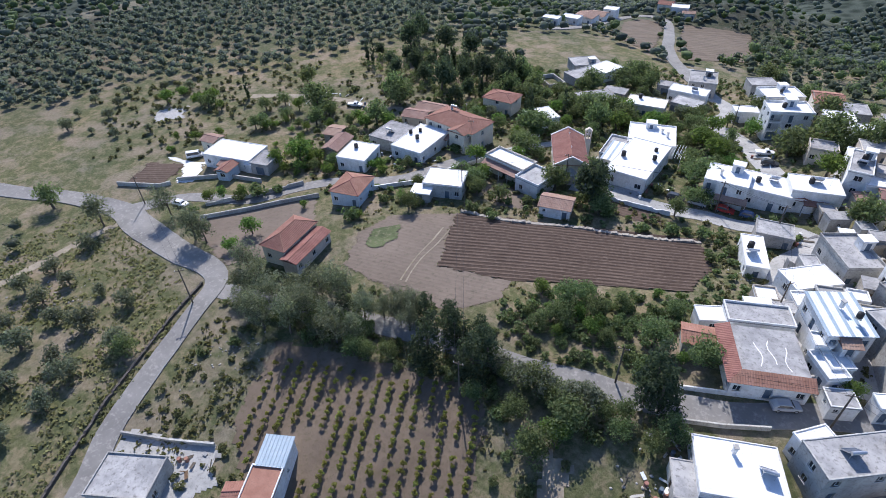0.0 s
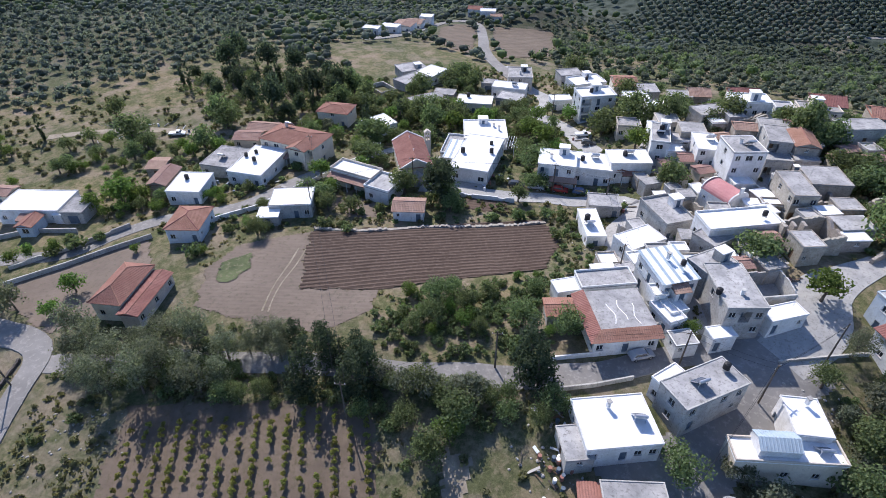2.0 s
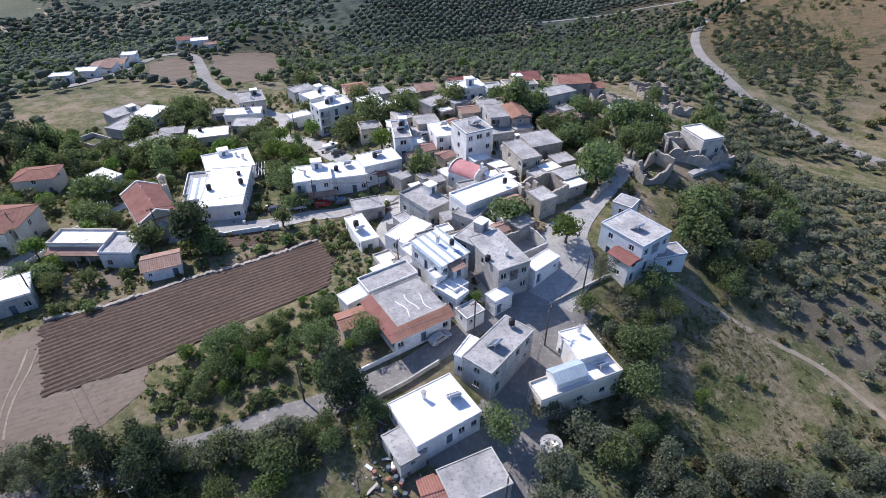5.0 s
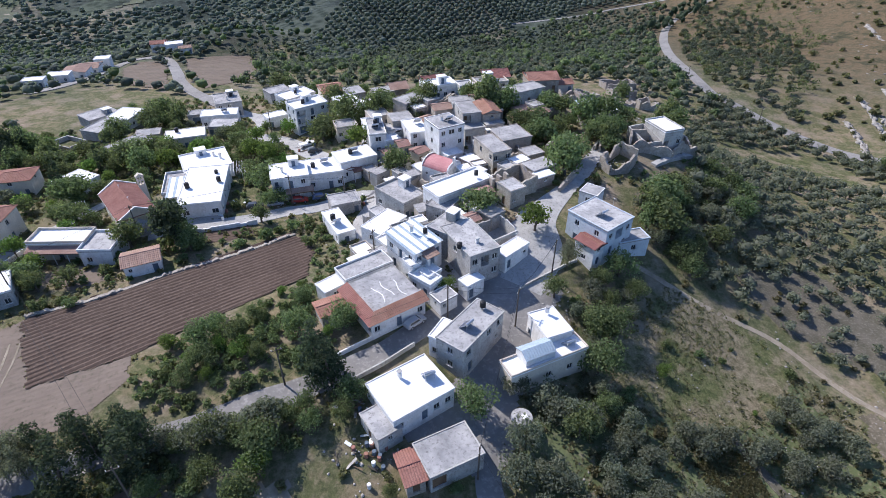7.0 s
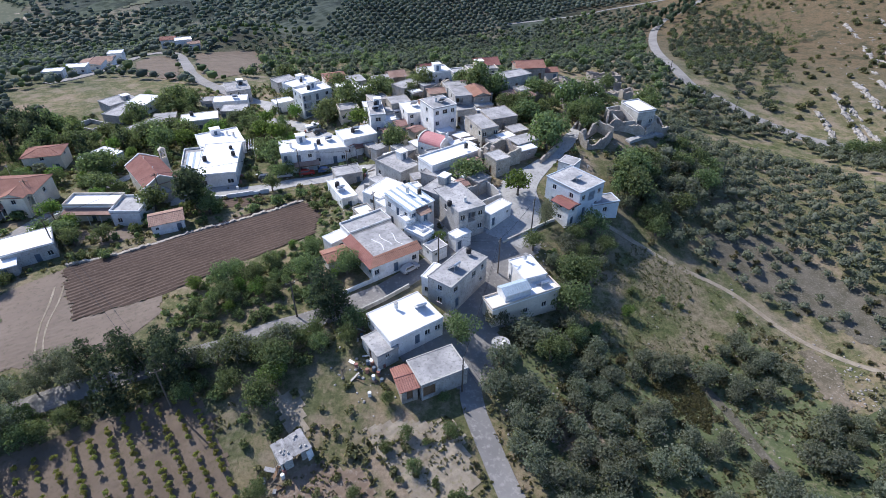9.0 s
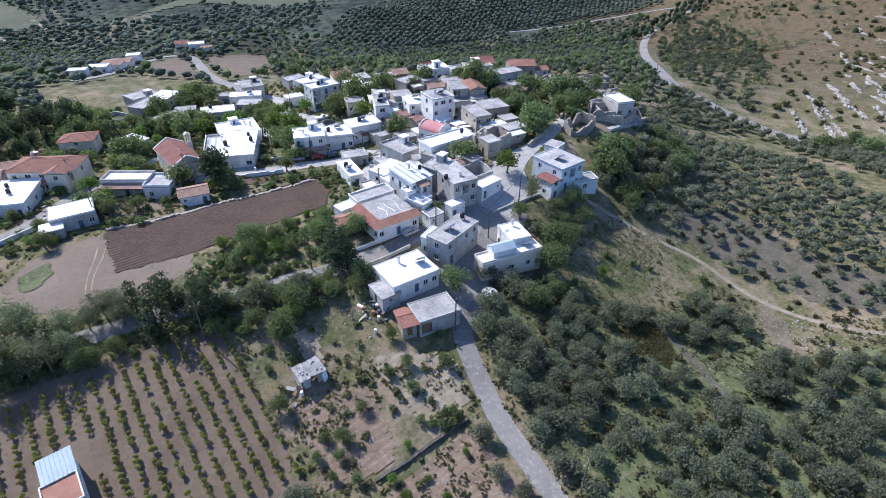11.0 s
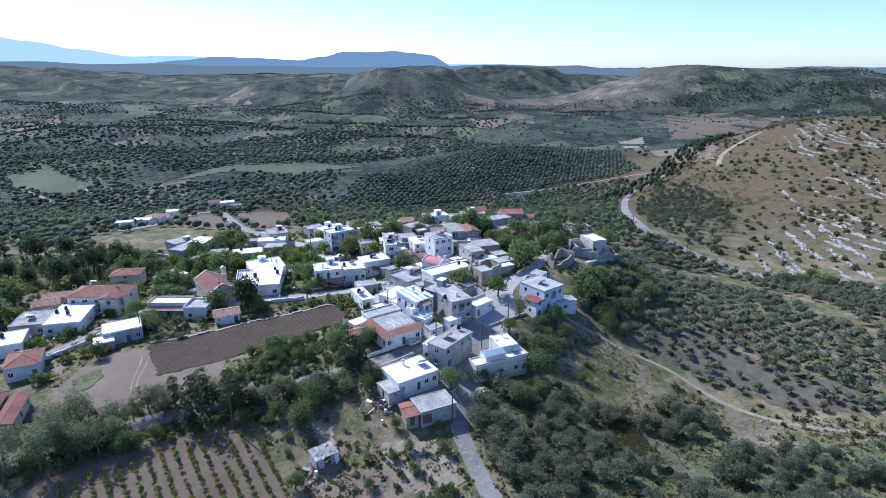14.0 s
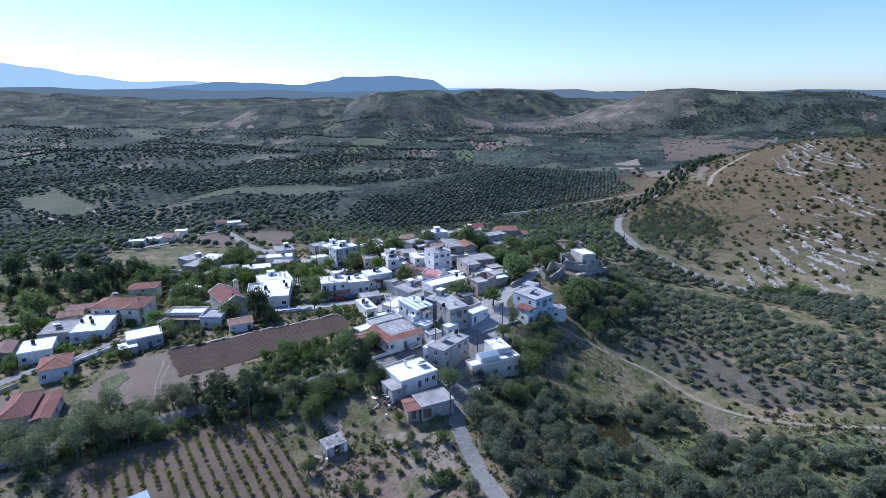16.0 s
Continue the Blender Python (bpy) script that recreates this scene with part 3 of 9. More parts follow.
for _poly in TAN:
    field("field_bare", _poly, 20, M["tan_earth"], "bare stony tan earth between the olive trees", 0.0, 1.0, lift=0.1)
road("path_stony", [(43.1, -3.3, 1.2), (46.3, -13.4, 1.7), (47.8, -22.2, 1.5), (50.4, -29.5, 1.0)], 1.5, M["soil_stony"], "washed-out stony path through the olive grove", 0.12)
field("field_terrace", [(97, 111), (129, 107), (135, 85), (136, 60), (132, 32), (128, 28), (126.5, 46), (124.5, 72), (115, 93), (94, 93)], 20, M["grass_green"], "strip of green grass between olive groves", 0.0, 1.0, cell=0.8, lift=0.1)
field("field_meadow", OPEN, 20, M["grass_green"], "overgrown green grass beside the track", 0.0, 1.0, lift=0.06)
field("field_bend", BEND, 70, M["vine_soil"], "brown field inside the road bend", 0.12, 3.0, lift=0.15)
field("field_terraces", TERRACES, 50, M["vine_soil"], "brown terraced field below the far road", 0.12, 4.0, lift=0.15)
field("field_vines_far", [(-81, 292), (-74, 301), (-47, 243), (-53, 216)], 65, M["grass_green"], "bright green strip of vines in the valley", 0.3, 3.2, lift=0.2)
field("yard_farm", [(-79, -47), (-66.6, -39.6), (-61, -43), (-64, -52), (-74, -58)], 35, M["concrete_lane"], "pale concrete farmyard", 0.0, 1.0, lift=0.05)
field("field_yard", [(-76, 41), (-66, 41), (-63, 36), (-70, 33), (-76, 36)], 12, M["soil_light"], "bare earth yard", 0.0, 1.0)
field("yard_paved", [(-123, -11), (-106, 9), (-97, 3), (-96, -10), (-101, -17), (-112, -16)], 30, M["soil_light"], "pinkish paved yard of the hall", 0.0, 1.0, lift=0.1)

# open fields among the far groves
VERGE = [(-158, 152), (-137, 172), (-125, 180), (-100, 168), (-85, 156), (-86, 140), (-100, 132), (-112, 118), (-140, 128)]
PLAIN = [(112, 868), (172, 804), (189, 534), (233, 486), (252, 420), (275, 372), (330, 385), (1172, 1495), (1121, 1710), (722, 1694), (382, 1472), (144, 1034)]
GLADES = [[(-269, 510), (-208, 560), (-136, 537), (-60, 589), (-122, 620), (-219, 600)], [(-470, 562), (-433, 587), (-349, 514), (-350, 470), (-422, 505)]]
for _poly in GLADES:
    field("field_glade", _poly, 15, M["meadow_far"], "open green field among the valley woods", 0.0, 1.0, 6, 0.5, 6)
field("field_far", [(895, 1773), (1109, 1689), (1163, 1535), (700, 1010), (486, 883)], 15, M["vine_soil"], "wide brown field on the far plain", 0.0, 1.0, 6, 0.7, 6)
field("field_far", [(351, 739), (330, 560), (303, 415), (276, 378), (262, 458)], 15, M["soil_light"], "pale tilled field beside the far track", 0.0, 1.0, 4, 0.7, 4)
field("field_far", [(183, 839), (269, 857), (278, 802), (201, 766)], 15, M["meadow_far"], "green strip of meadow on the far plain", 0.0, 1.0, 4, 0.7, 4)
field("field_far", [(262, 750), (376, 851), (305, 690), (225, 560)], 15, M["meadow_far"], "green meadow on the far plain", 0.0, 1.0, 4, 0.7, 4)
field("field_far", [(382, 867), (440, 902), (392, 769), (324, 696)], 15, M["dirt"], "bare pale field on the far plain", 0.0, 1.0, 4, 0.7, 4)
field("field_far", [(-974.1, 1335.7), (-1035.9, 1658.2), (-895, 1447.3), (-895.3, 1242.9)], 15, M["soil_light"], "small open field on the far plain", 0.0, 1.0, 8, 0.7, 8)
field("field_far", [(-1006.7, 1985.4), (-837, 1930.5), (-726.4, 1694.6), (-846.6, 1696.1)], 15, M["meadow_far"], "small open field on the far plain", 0.0, 1.0, 5, 0.7, 5)
field("field_far", [(-165.7, 1606.5), (-65, 1686.4), (-43.7, 1523.6), (-122.9, 1483)], 15, M["meadow_far"], "small open field on the far plain", 0.0, 1.0, 4, 0.7, 4)
field("field_far", [(178.2, 1431.9), (310.6, 1541.2), (337.7, 1394.1), (183, 1238.2)], 15, M["soil_light"], "small open field on the far plain", 0.0, 1.0, 6, 0.7, 6)
field("field_far", [(260.4, 437.9), (287.3, 400.9), (276.7, 371.2), (250.2, 403.4)], 15, M["grass_green"], "small open field on the far plain", 0.0, 1.0, 4, 0.7, 4)
field("field_far", [(-756.8, 2346.9), (-694.3, 2469.4), (-593.9, 2168.5), (-662.9, 2103.5)], 15, M["soil_light"], "small open field on the far plain", 0.0, 1.0, 7, 0.7, 7)
field("field_far", [(-209.5, 832.5), (-168.6, 937.4), (-137.8, 824), (-182.7, 743.9)], 15, M["meadow_far"], "small open field on the far plain", 0.0, 1.0, 4, 0.7, 4)
field("field_far", [(-550.6, 966.4), (-536.5, 1075.6), (-466.9, 939.1), (-481.9, 854.8)], 15, M["soil_stony"], "small open field on the far plain", 0.0, 1.0, 4, 0.7, 4)
field("field_far", [(1738.5, 2371.9), (2080.7, 2605.4), (1782.6, 2177.7), (1533.9, 2041.5)], 15, M["meadow_far"], "small open field on the far plain", 0.0, 1.0, 10, 0.7, 10)
field("field_far", [(-22.4, 1081), (71.7, 1233.4), (73.4, 1059.1), (-4.6, 963)], 15, M["soil_stony"], "small open field on the far plain", 0.0, 1.0, 5, 0.7, 5)
field("field_far", [(-544.7, 767.4), (-518.5, 845.4), (-459.4, 763.6), (-490.4, 701.5)], 15, M["meadow_far"], "small open field on the far plain", 0.0, 1.0, 4, 0.7, 4)
field("field_far", [(-570.5, 1384.6), (-510.1, 1468.6), (-446.1, 1306.5), (-497.8, 1239.8)], 15, M["soil_stony"], "small open field on the far plain", 0.0, 1.0, 4, 0.7, 4)
field("field_far", [(-340.6, 2104.1), (-260.5, 2169.8), (-219.7, 1983.5), (-284.8, 1928.2)], 15, M["meadow_far"], "small open field on the far plain", 0.0, 1.0, 4, 0.7, 4)
field("field_far", [(235.4, 2105), (359.3, 2172.2), (350.7, 1982.1), (247.2, 1925.9)], 15, M["soil_light"], "small open field on the far plain", 0.0, 1.0, 4, 0.7, 4)


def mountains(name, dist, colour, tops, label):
    """A far range on the horizon: heights against bearing, in a glowing colour that stands for haze."""
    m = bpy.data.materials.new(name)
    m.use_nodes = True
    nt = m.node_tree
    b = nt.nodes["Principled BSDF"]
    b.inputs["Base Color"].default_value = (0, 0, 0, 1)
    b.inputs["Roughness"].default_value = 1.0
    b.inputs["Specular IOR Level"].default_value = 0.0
    # the range glows evenly; distance haze is put into this colour
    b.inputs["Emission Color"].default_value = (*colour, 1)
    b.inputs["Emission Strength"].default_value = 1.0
    verts, faces = [], []
    n = 260
    for i in range(n):
        az = tops[0][0] + (tops[-1][0] - tops[0][0]) * i / (n - 1)
        for (a0, h0), (a1, h1) in zip(tops, tops[1:]):
            if a0 <= az <= a1:
                t = (az - a0) / (a1 - a0)
                hh = h0 + (h1 - h0) * t * t * (3 - 2 * t)
        hh += 3.0 * noise.noise((az * 0.9, dist, 0)) + 1.5 * noise.noise((az * 3.1, dist, 4))
        x, y = dist * math.sin(radians(az)), -110 + dist * math.cos(radians(az))
        for k, zz in enumerate((-60, 66 + hh * 0.5, 66 + hh)):
            f = 1 + 0.012 * k
            verts.append((x * f, y * f, zz))
    for i in range(n - 1):
        for k in range(2):
            a = 3 * i + k
            faces.append((a, a + 3, a + 4, a + 1))
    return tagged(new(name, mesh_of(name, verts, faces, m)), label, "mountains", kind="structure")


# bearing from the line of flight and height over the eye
mountains("backdrop_far_range", 4790, (0.34, 0.49, 0.62), [(-75, 60), (-50, 110), (-36, 160), (-33.5, 185), (-31, 160), (-28, 115), (-24, 70), (-20, 80), (-17, 60), (-12, 50), (0, 25), (8, 30), (10, 5), (30, -20), (60, -20)], "mountains far away on the horizon, haze painted in pale blue")
mountains("backdrop_near_ridge", 4100, (0.115, 0.160, 0.205), [(-75, 40), (-40, 34), (-36, 20), (-31, 26), (-27, 12), (-22, 18), (-18, 4), (-12, 8), (-7, -6), (-2, 2), (4, 10), (10, 22), (14, 12), (17, 16), (20, -4), (27, -10), (33, 2), (37, 14), (42, 8), (60, -10)], "ridge beyond the plain, haze painted in blue-green")
mountains("backdrop_range", 4740, (0.13, 0.215, 0.32), [(-75, -10), (-40, 5), (-30, 8), (-24.6, 10), (-20, 45), (-17.3, 73), (-14, 66), (-9.9, 50), (-7.5, 80), (-5.4, 120), (-3, 116), (-0.7, 127), (1, 112), (2.8, 97), (5.1, 8), (9, -4), (14, -10), (60, -20)], "flat-topped mountain range on the horizon, haze painted in blue")


# ---- buildings ----
def part(name, bm, material, parent, label=""):
    """Links a bmesh as one mesh object under a thing or a part."""
    me = bpy.data.meshes.new(name)
    bm.to_mesh(me)
    bm.free()
    for m in material if isinstance(material, (list, tuple)) else [material]:
        me.materials.append(m)
    ob = new(name, me)
    ob.parent = parent
    return tagged(ob, label)


def thing(name, m, label, category, group="", kind=""):
    ob = new(name)
    ob.matrix_world = m
    ob.empty_display_size = 0.5
    return tagged(ob, label, category, group, kind)


def box(bm, cx, cy, cz, sx, sy, sz, rz=0.0, bevel=0.0):
    r = bmesh.ops.create_cube(bm, size=1.0, matrix=pose(cx, cy, cz, 0, 0, rz) @ Matrix.Diagonal((sx, sy, sz, 1)))
    if bevel:
        es = list({e for v in r["verts"] for e in v.link_edges})
        bmesh.ops.bevel(bm, geom=es, offset=bevel, segments=1, affect="EDGES")
    return bm


def cyl(bm, cx, cy, z0, z1, r0, r1=None, n=10, cap=True):
    bmesh.ops.create_cone(bm, cap_ends=cap, segments=n, radius1=r0, radius2=r0 if r1 is None else r1, depth=z1 - z0, matrix=pose(cx, cy, (z0 + z1) / 2))
    return bm


def tube(bm, a, b, r0, r1=None, n=6):
    a, b = Vector(a), Vector(b)
    m = Matrix.Translation((a + b) / 2) @ (b - a).to_track_quat("Z", "Y").to_matrix().to_4x4()
    bmesh.ops.create_cone(bm, cap_ends=True, segments=n, radius1=r0, radius2=r0 if r1 is None else r1, depth=(b - a).length, matrix=m)
    return bm


def quad(bm, *pts):
    return bm.faces.new([bm.verts.new(p) for p in pts])


SIDES = {"F": (0, -1), "R": (1, 0), "B": (0, 1), "L": (-1, 0)}
SIZES = {"W": (1.05, 1.15, 1.0), "D": (1.0, 2.05, 0.05), "w": (0.7, 0.7, 1.4), "G": (2.4, 2.2, 0.05), "T": (1.5, 1.2, 1.0), "V": (2.9, 2.15, 0.12)}


def openings(text, length, z0, sh):
    """Windows W, doors D, wide windows T, small ones w and gateways G, storey by storey."""
    out = []
    for s, row in enumerate(text.split("/")):
        n = len(row)
        for i, ch in enumerate(row):
            if ch in SIZES:
                w, hh, sill = SIZES[ch]
                w = min(w, length / n * 0.8)
                u = -length / 2 + length * (i + 0.5) / n
                v0 = z0 + s * sh + sill
                out.append((ch, u - w / 2, u + w / 2, v0, min(v0 + hh, z0 + (s + 1) * sh - 0.25)))
    return out


def wall_side(bm, length, off, side, zb, z1, holes, depth=0.22):
    """One side of a wall with its openings cut through and their reveals."""
    nx, ny = SIDES[side]

    def at(u, v, inward=0.0):
        o = off - inward
        return (nx * o - ny * u, ny * o + nx * u, v)
    us = sorted({-length / 2, length / 2, *[h[1] for h in holes], *[h[2] for h in holes]})
    vs = sorted({zb, z1, *[h[3] for h in holes], *[h[4] for h in holes]})
    for a, b in zip(us, us[1:]):
        for c, d in zip(vs, vs[1:]):
            m, n = (a + b) / 2, (c + d) / 2
            if not any(h[1] < m < h[2] and h[3] < n < h[4] for h in holes):
                quad(bm, at(a, c), at(b, c), at(b, d), at(a, d))
    for ch, a, b, c, d in holes:
        depth = 1.3 if ch == "V" else 0.22
        quad(bm, at(a, c), at(b, c), at(b, c, depth), at(a, c, depth))
        quad(bm, at(a, d), at(a, d, depth), at(b, d, depth), at(b, d))
        quad(bm, at(a, c), at(a, c, depth), at(a, d, depth), at(a, d))
        quad(bm, at(b, c), at(b, d), at(b, d, depth), at(b, c, depth))
    return at


def fill_opening(house, at, hole, wood, house_wall):
    ch, a, b, c, d = hole
    bm = bmesh.new()
    if ch == "D" or ch == "G":
        quad(bm, at(a, c, 0.18), at(b, c, 0.18), at(b, d, 0.18), at(a, d, 0.18))
        for k in range(1, 3):
            u = a + (b - a) * k / 3
            quad(bm, at(u - 0.03, c, 0.165), at(u + 0.03, c, 0.165), at(u + 0.03, d, 0.165), at(u - 0.03, d, 0.165))
        part("door" if ch == "D" else "gate", bm, wood, house)
        return
    if ch == "V":
        quad(bm, at(a, c, 1.28), at(b, c, 1.28), at(b, d, 1.28), at(a, d, 1.28))
        ver = part("veranda_back", bm, house_wall, house)
        bm = bmesh.new()
        quad(bm, at(a + 0.4, c, 1.26), at(a + 1.2, c, 1.26), at(a + 1.2, d - 0.2, 1.26), at(a + 0.4, d - 0.2, 1.26))
        part("door", bm, wood, ver)
        bm = bmesh.new()
        for v in (c + 0.5, c + 0.95):
            quad(bm, at(a, v, 0.02), at(b, v, 0.02), at(b, v + 0.06, 0.02), at(a, v + 0.06, 0.02))
        for k in range(9):
            u = a + (b - a) * k / 8
            quad(bm, at(u - 0.02, c, 0.03), at(u + 0.02, c, 0.03), at(u + 0.02, c + 0.95, 0.03), at(u - 0.02, c + 0.95, 0.03))
        part("railing", bm, M["steel"], ver)
        return
    for p, q, r, s in ((a, b, c, c + 0.07), (a, b, d - 0.07, d), (a, a + 0.07, c + 0.07, d - 0.07), (b - 0.07, b, c + 0.07, d - 0.07), ((a + b) / 2 - 0.035, (a + b) / 2 + 0.035, c + 0.07, d - 0.07)):
        quad(bm, at(p, r, 0.13), at(q, r, 0.13), at(q, s, 0.13), at(p, s, 0.13))
    e = 0.12
    for x0, x1 in ((a - e, b + e),):
        quad(bm, at(x0, c, -0.06), at(x1, c, -0.06), at(x1, c, 0.1), at(x0, c, 0.1))
        quad(bm, at(x0, c - 0.07, -0.06), at(x1, c - 0.07, -0.06), at(x1, c, -0.06), at(x0, c, -0.06))
    win = part("window", bm, M["frame_white"], house)
    bm = bmesh.new()
    quad(bm, at(a, c, 0.17), at(b, c, 0.17), at(b, d, 0.17), at(a, d, 0.17))
    part("pane", bm, M["glass"], win)


def tiled_face(bm, p0, p1, p2, p3, col=0.34, row=0.5, amp=0.055):
    """A roof slope of barrel tiles, from the eave p0 p1 up to the ridge p3 p2, in overlapping rows."""
    p0, p1, p2, p3 = map(Vector, (p0, p1, p2, p3))
    eave = p1 - p0
    L = eave.length
    e = eave / L
    up = ((p3 + p2) / 2 - (p0 + p1) / 2)
    up = up - e * up.dot(e)
    H = up.length
    g = up / H
    n = e.cross(g)
    sa, sb = (p3 - p0).dot(e), L - (p2 - p0).dot(e)
    cols = max(3, int(L / col))
    for i in range(cols):
        u0, u1 = L * i / cols, L * (i + 1) / cols
        um = (u0 + u1) / 2
        top = H
        if sa > 0.01:
            top = min(top, H * um / sa)
        if sb > 0.01:
            top = min(top, H * (L - um) / sb)
        rows = max(1, int(top / row))
        for r in range(rows):
            h0, h1 = top * r / rows, top * (r + 1) / rows + 0.03
            vs = []
            for hh, dz in ((h0, 0.05), (h1, 0.015)):
                for k, a in ((0, 0.0), (0.25, 0.75), (0.5, 1.0), (0.75, 0.75), (1.0, 0.0)):
                    vs.append(bm.verts.new(p0 + e * (u0 + (u1 - u0) * k) + g * hh + n * (amp * a + dz)))
            for k in range(4):
                bm.faces.new((vs[k], vs[k + 1], vs[k + 6], vs[k + 5]))
    bm.faces.new([bm.verts.new(p) for p in (p0, p1, p2, p3)]) if (p2 - p3).length > 0.02 else bm.faces.new([bm.verts.new(p) for p in (p0, p1, p2)])


def tile_roof(house, w, d, z, kind, rise, material, over=0.35, label=""):
    bm = bmesh.new()
    a, b = w / 2 + over, d / 2 + over
    along = w >= d
    if kind == "hip":
        k = (a - b) if along else (b - a)
        r0, r1 = ((-k, 0), (k, 0)) if along else ((0, -k), (0, k))
    else:
        along = kind == "gable_w"
        r0, r1 = ((-a, 0), (a, 0)) if along else ((0, -b), (0, b))
    R0, R1, zz = (*r0, z + rise), (*r1, z + rise), z
    A, B, C, D = (-a, -b, zz), (a, -b, zz), (a, b, zz), (-a, b, zz)
    if along:
        tiled_face(bm, A, B, R1, R0)
        tiled_face(bm, C, D, R0, R1)
        if kind == "hip":
            tiled_face(bm, B, C, R1, R1)
            tiled_face(bm, D, A, R0, R0)
    else:
        tiled_face(bm, B, C, R1, R0)
        tiled_face(bm, D, A, R0, R1)
        if kind == "hip":
            tiled_face(bm, A, B, R0, R0)
            tiled_face(bm, C, D, R1, R1)
    quad(bm, (-a, -b, zz - 0.05), (-a, b, zz - 0.05), (a, b, zz - 0.05), (a, -b, zz - 0.05))
    roof = part("roof", bm, material, house, label)
    bm = bmesh.new()
    tube(bm, (R0[0], R0[1], R0[2] + 0.05), (R1[0], R1[1], R1[2] + 0.05), 0.11, n=8)
    if kind == "hip":
        for p, q in ((A, R0), (D, R0), (B, R1), (C, R1)) if along else ((A, R0), (B, R0), (C, R1), (D, R1)):
            tube(bm, (p[0], p[1], p[2] + 0.08), (q[0], q[1], q[2] + 0.05), 0.1, n=8)
    part("ridge_tiles", bm, material, roof)
    if kind != "hip":
        bm = bmesh.new()
        o = -0.0
        for sgn in (-1, 1):
            if along:
                x = sgn * (w / 2 - 0.01)
                pts = [(x, -d / 2, z), (x, d / 2, z), (x, 0, z + rise * (d / 2) / b)]
            else:
                y = sgn * (d / 2 - 0.01)
                pts = [(-w / 2, y, z), (w / 2, y, z), (0, y, z + rise * (w / 2) / a)]
            quad(bm, *pts)
        return bm
    return None


def flat_roof(house, w, d, z, material, parapet, wall, over=0.12):
    bm = bmesh.new()
    box(bm, 0, 0, z + 0.09, w + 2 * over, d + 2 * over, 0.22, bevel=0.03)
    # the surface sags a little and is patched
    part("roof", bm, material, house)
    if parapet > 0:
        bm = bmesh.new()
        t, a, b = 0.2, w / 2 + over - 0.1, d / 2 + over - 0.1
        zc = z + 0.2 + parapet / 2
        box(bm, 0, -b, zc, 2 * a + t, t, parapet, bevel=0.02)
        box(bm, 0, b, zc, 2 * a + t, t, parapet, bevel=0.02)
        box(bm, -a, 0, zc, t, 2 * b - t - 0.01, parapet, bevel=0.02)
        box(bm, a, 0, zc, t, 2 * b - t - 0.01, parapet, bevel=0.02)
        part("parapet", bm, wall, house)


def sheet_roof(house, w, d, z, rise, material, over=0.25, pitch=0.5):
    """Ribbed metal sheet, higher at the back."""
    bm = bmesh.new()
    a, b = w / 2 + over, d / 2 + over
    n = int(2 * a / pitch)
    for i in range(n):
        u0 = -a + 2 * a * i / n
        s = 2 * a / n
        prof = [(0, 0), (0.55, 0), (0.65, 0.06), (0.9, 0.06), (1.0, 0)]
        for (k0, h0), (k1, h1) in zip(prof, prof[1:]):
            quad(bm, (u0 + s * k0, -b, z + h0), (u0 + s * k1, -b, z + h1), (u0 + s * k1, b, z + rise + h1), (u0 + s * k0, b, z + rise + h0)).material_index = int(i % 3 == 0 or material is M["blue_sheet"])
    quad(bm, (-a, -b, z - 0.06), (-a, b, z + rise - 0.06), (a, b, z + rise - 0.06), (a, -b, z - 0.06))
    part("roof", bm, [M["white_sheet"], M["blue_sheet"]], house, "light blue-grey ribbed sheet roof" if material is M["blue_sheet"] else "striped white and blue-grey metal sheet roof")


FOOT = []


def house(x, y, w, d, rot, h, wall, roof, label, F="", R="", L="", B="", storeys=1, rise=1.4, parapet=0.25, wood="wood_blue", name="house", category="house", group="houses of the village", chimney=None, drop=0.0):
    z0 = hz(x, y) + drop
    m = pose(x, y, z0, 0, 0, rot)
    ob = thing(name, m, label, category, group)
    FOOT.append((x, y, w, d, radians(rot)))
    corners = [m @ Vector((sx * w / 2, sy * d / 2, 0)) for sx in (-1, 1) for sy in (-1, 1)]
    zb = min(hz(c.x, c.y) for c in corners) - z0 - 0.3
    sh = h / storeys
    bm = bmesh.new()
    fills = []
    for side, text in (("F", F), ("R", R), ("L", L), ("B", B)):
        length, off = (w, d / 2) if side in "FB" else (d, w / 2)
        holes = openings(text, length, 0.0, sh) if text else []
        at = wall_side(bm, length, off, side, zb, h, holes)
        fills += [(at, hh) for hh in holes]
    kind, rm = roof.split(":") if ":" in roof else (roof, "white_roof")
    if kind in ("gable_w", "gable_d", "hip"):
        extra = tile_roof(ob, w, d, h, kind, rise, M[rm])
        if extra:
            me = bpy.data.meshes.new("gable")
            extra.to_mesh(me)
            bm.from_mesh(me)
            extra.free()
            bpy.data.meshes.remove(me)
    elif kind == "flat":
        flat_roof(ob, w, d, h, M[rm], parapet, M[wall])
    elif kind == "sheet":
        for sx in (-1, 1):
            quad(bm, (sx * w / 2, -d / 2, h), (sx * w / 2, d / 2, h), (sx * w / 2, d / 2, h + rise))
        quad(bm, (-w / 2, d / 2, h), (w / 2, d / 2, h), (w / 2, d / 2, h + rise), (-w / 2, d / 2, h + rise))
        sheet_roof(ob, w, d, h + 0.1, rise, M[rm])
    part("wall", bm, M[wall], ob)
    for at, hh in fills:
        fill_opening(ob, at, hh, M[wood], M[wall])
    if chimney:
        bm = bmesh.new()
        box(bm, chimney[0], chimney[1], h + 0.75, 0.6, 0.6, 1.3, bevel=0.03)
        box(bm, chimney[0], chimney[1], h + 1.5, 0.8, 0.8, 0.14, bevel=0.03)
        part("chimney", bm, M["white"], ob)
    return ob


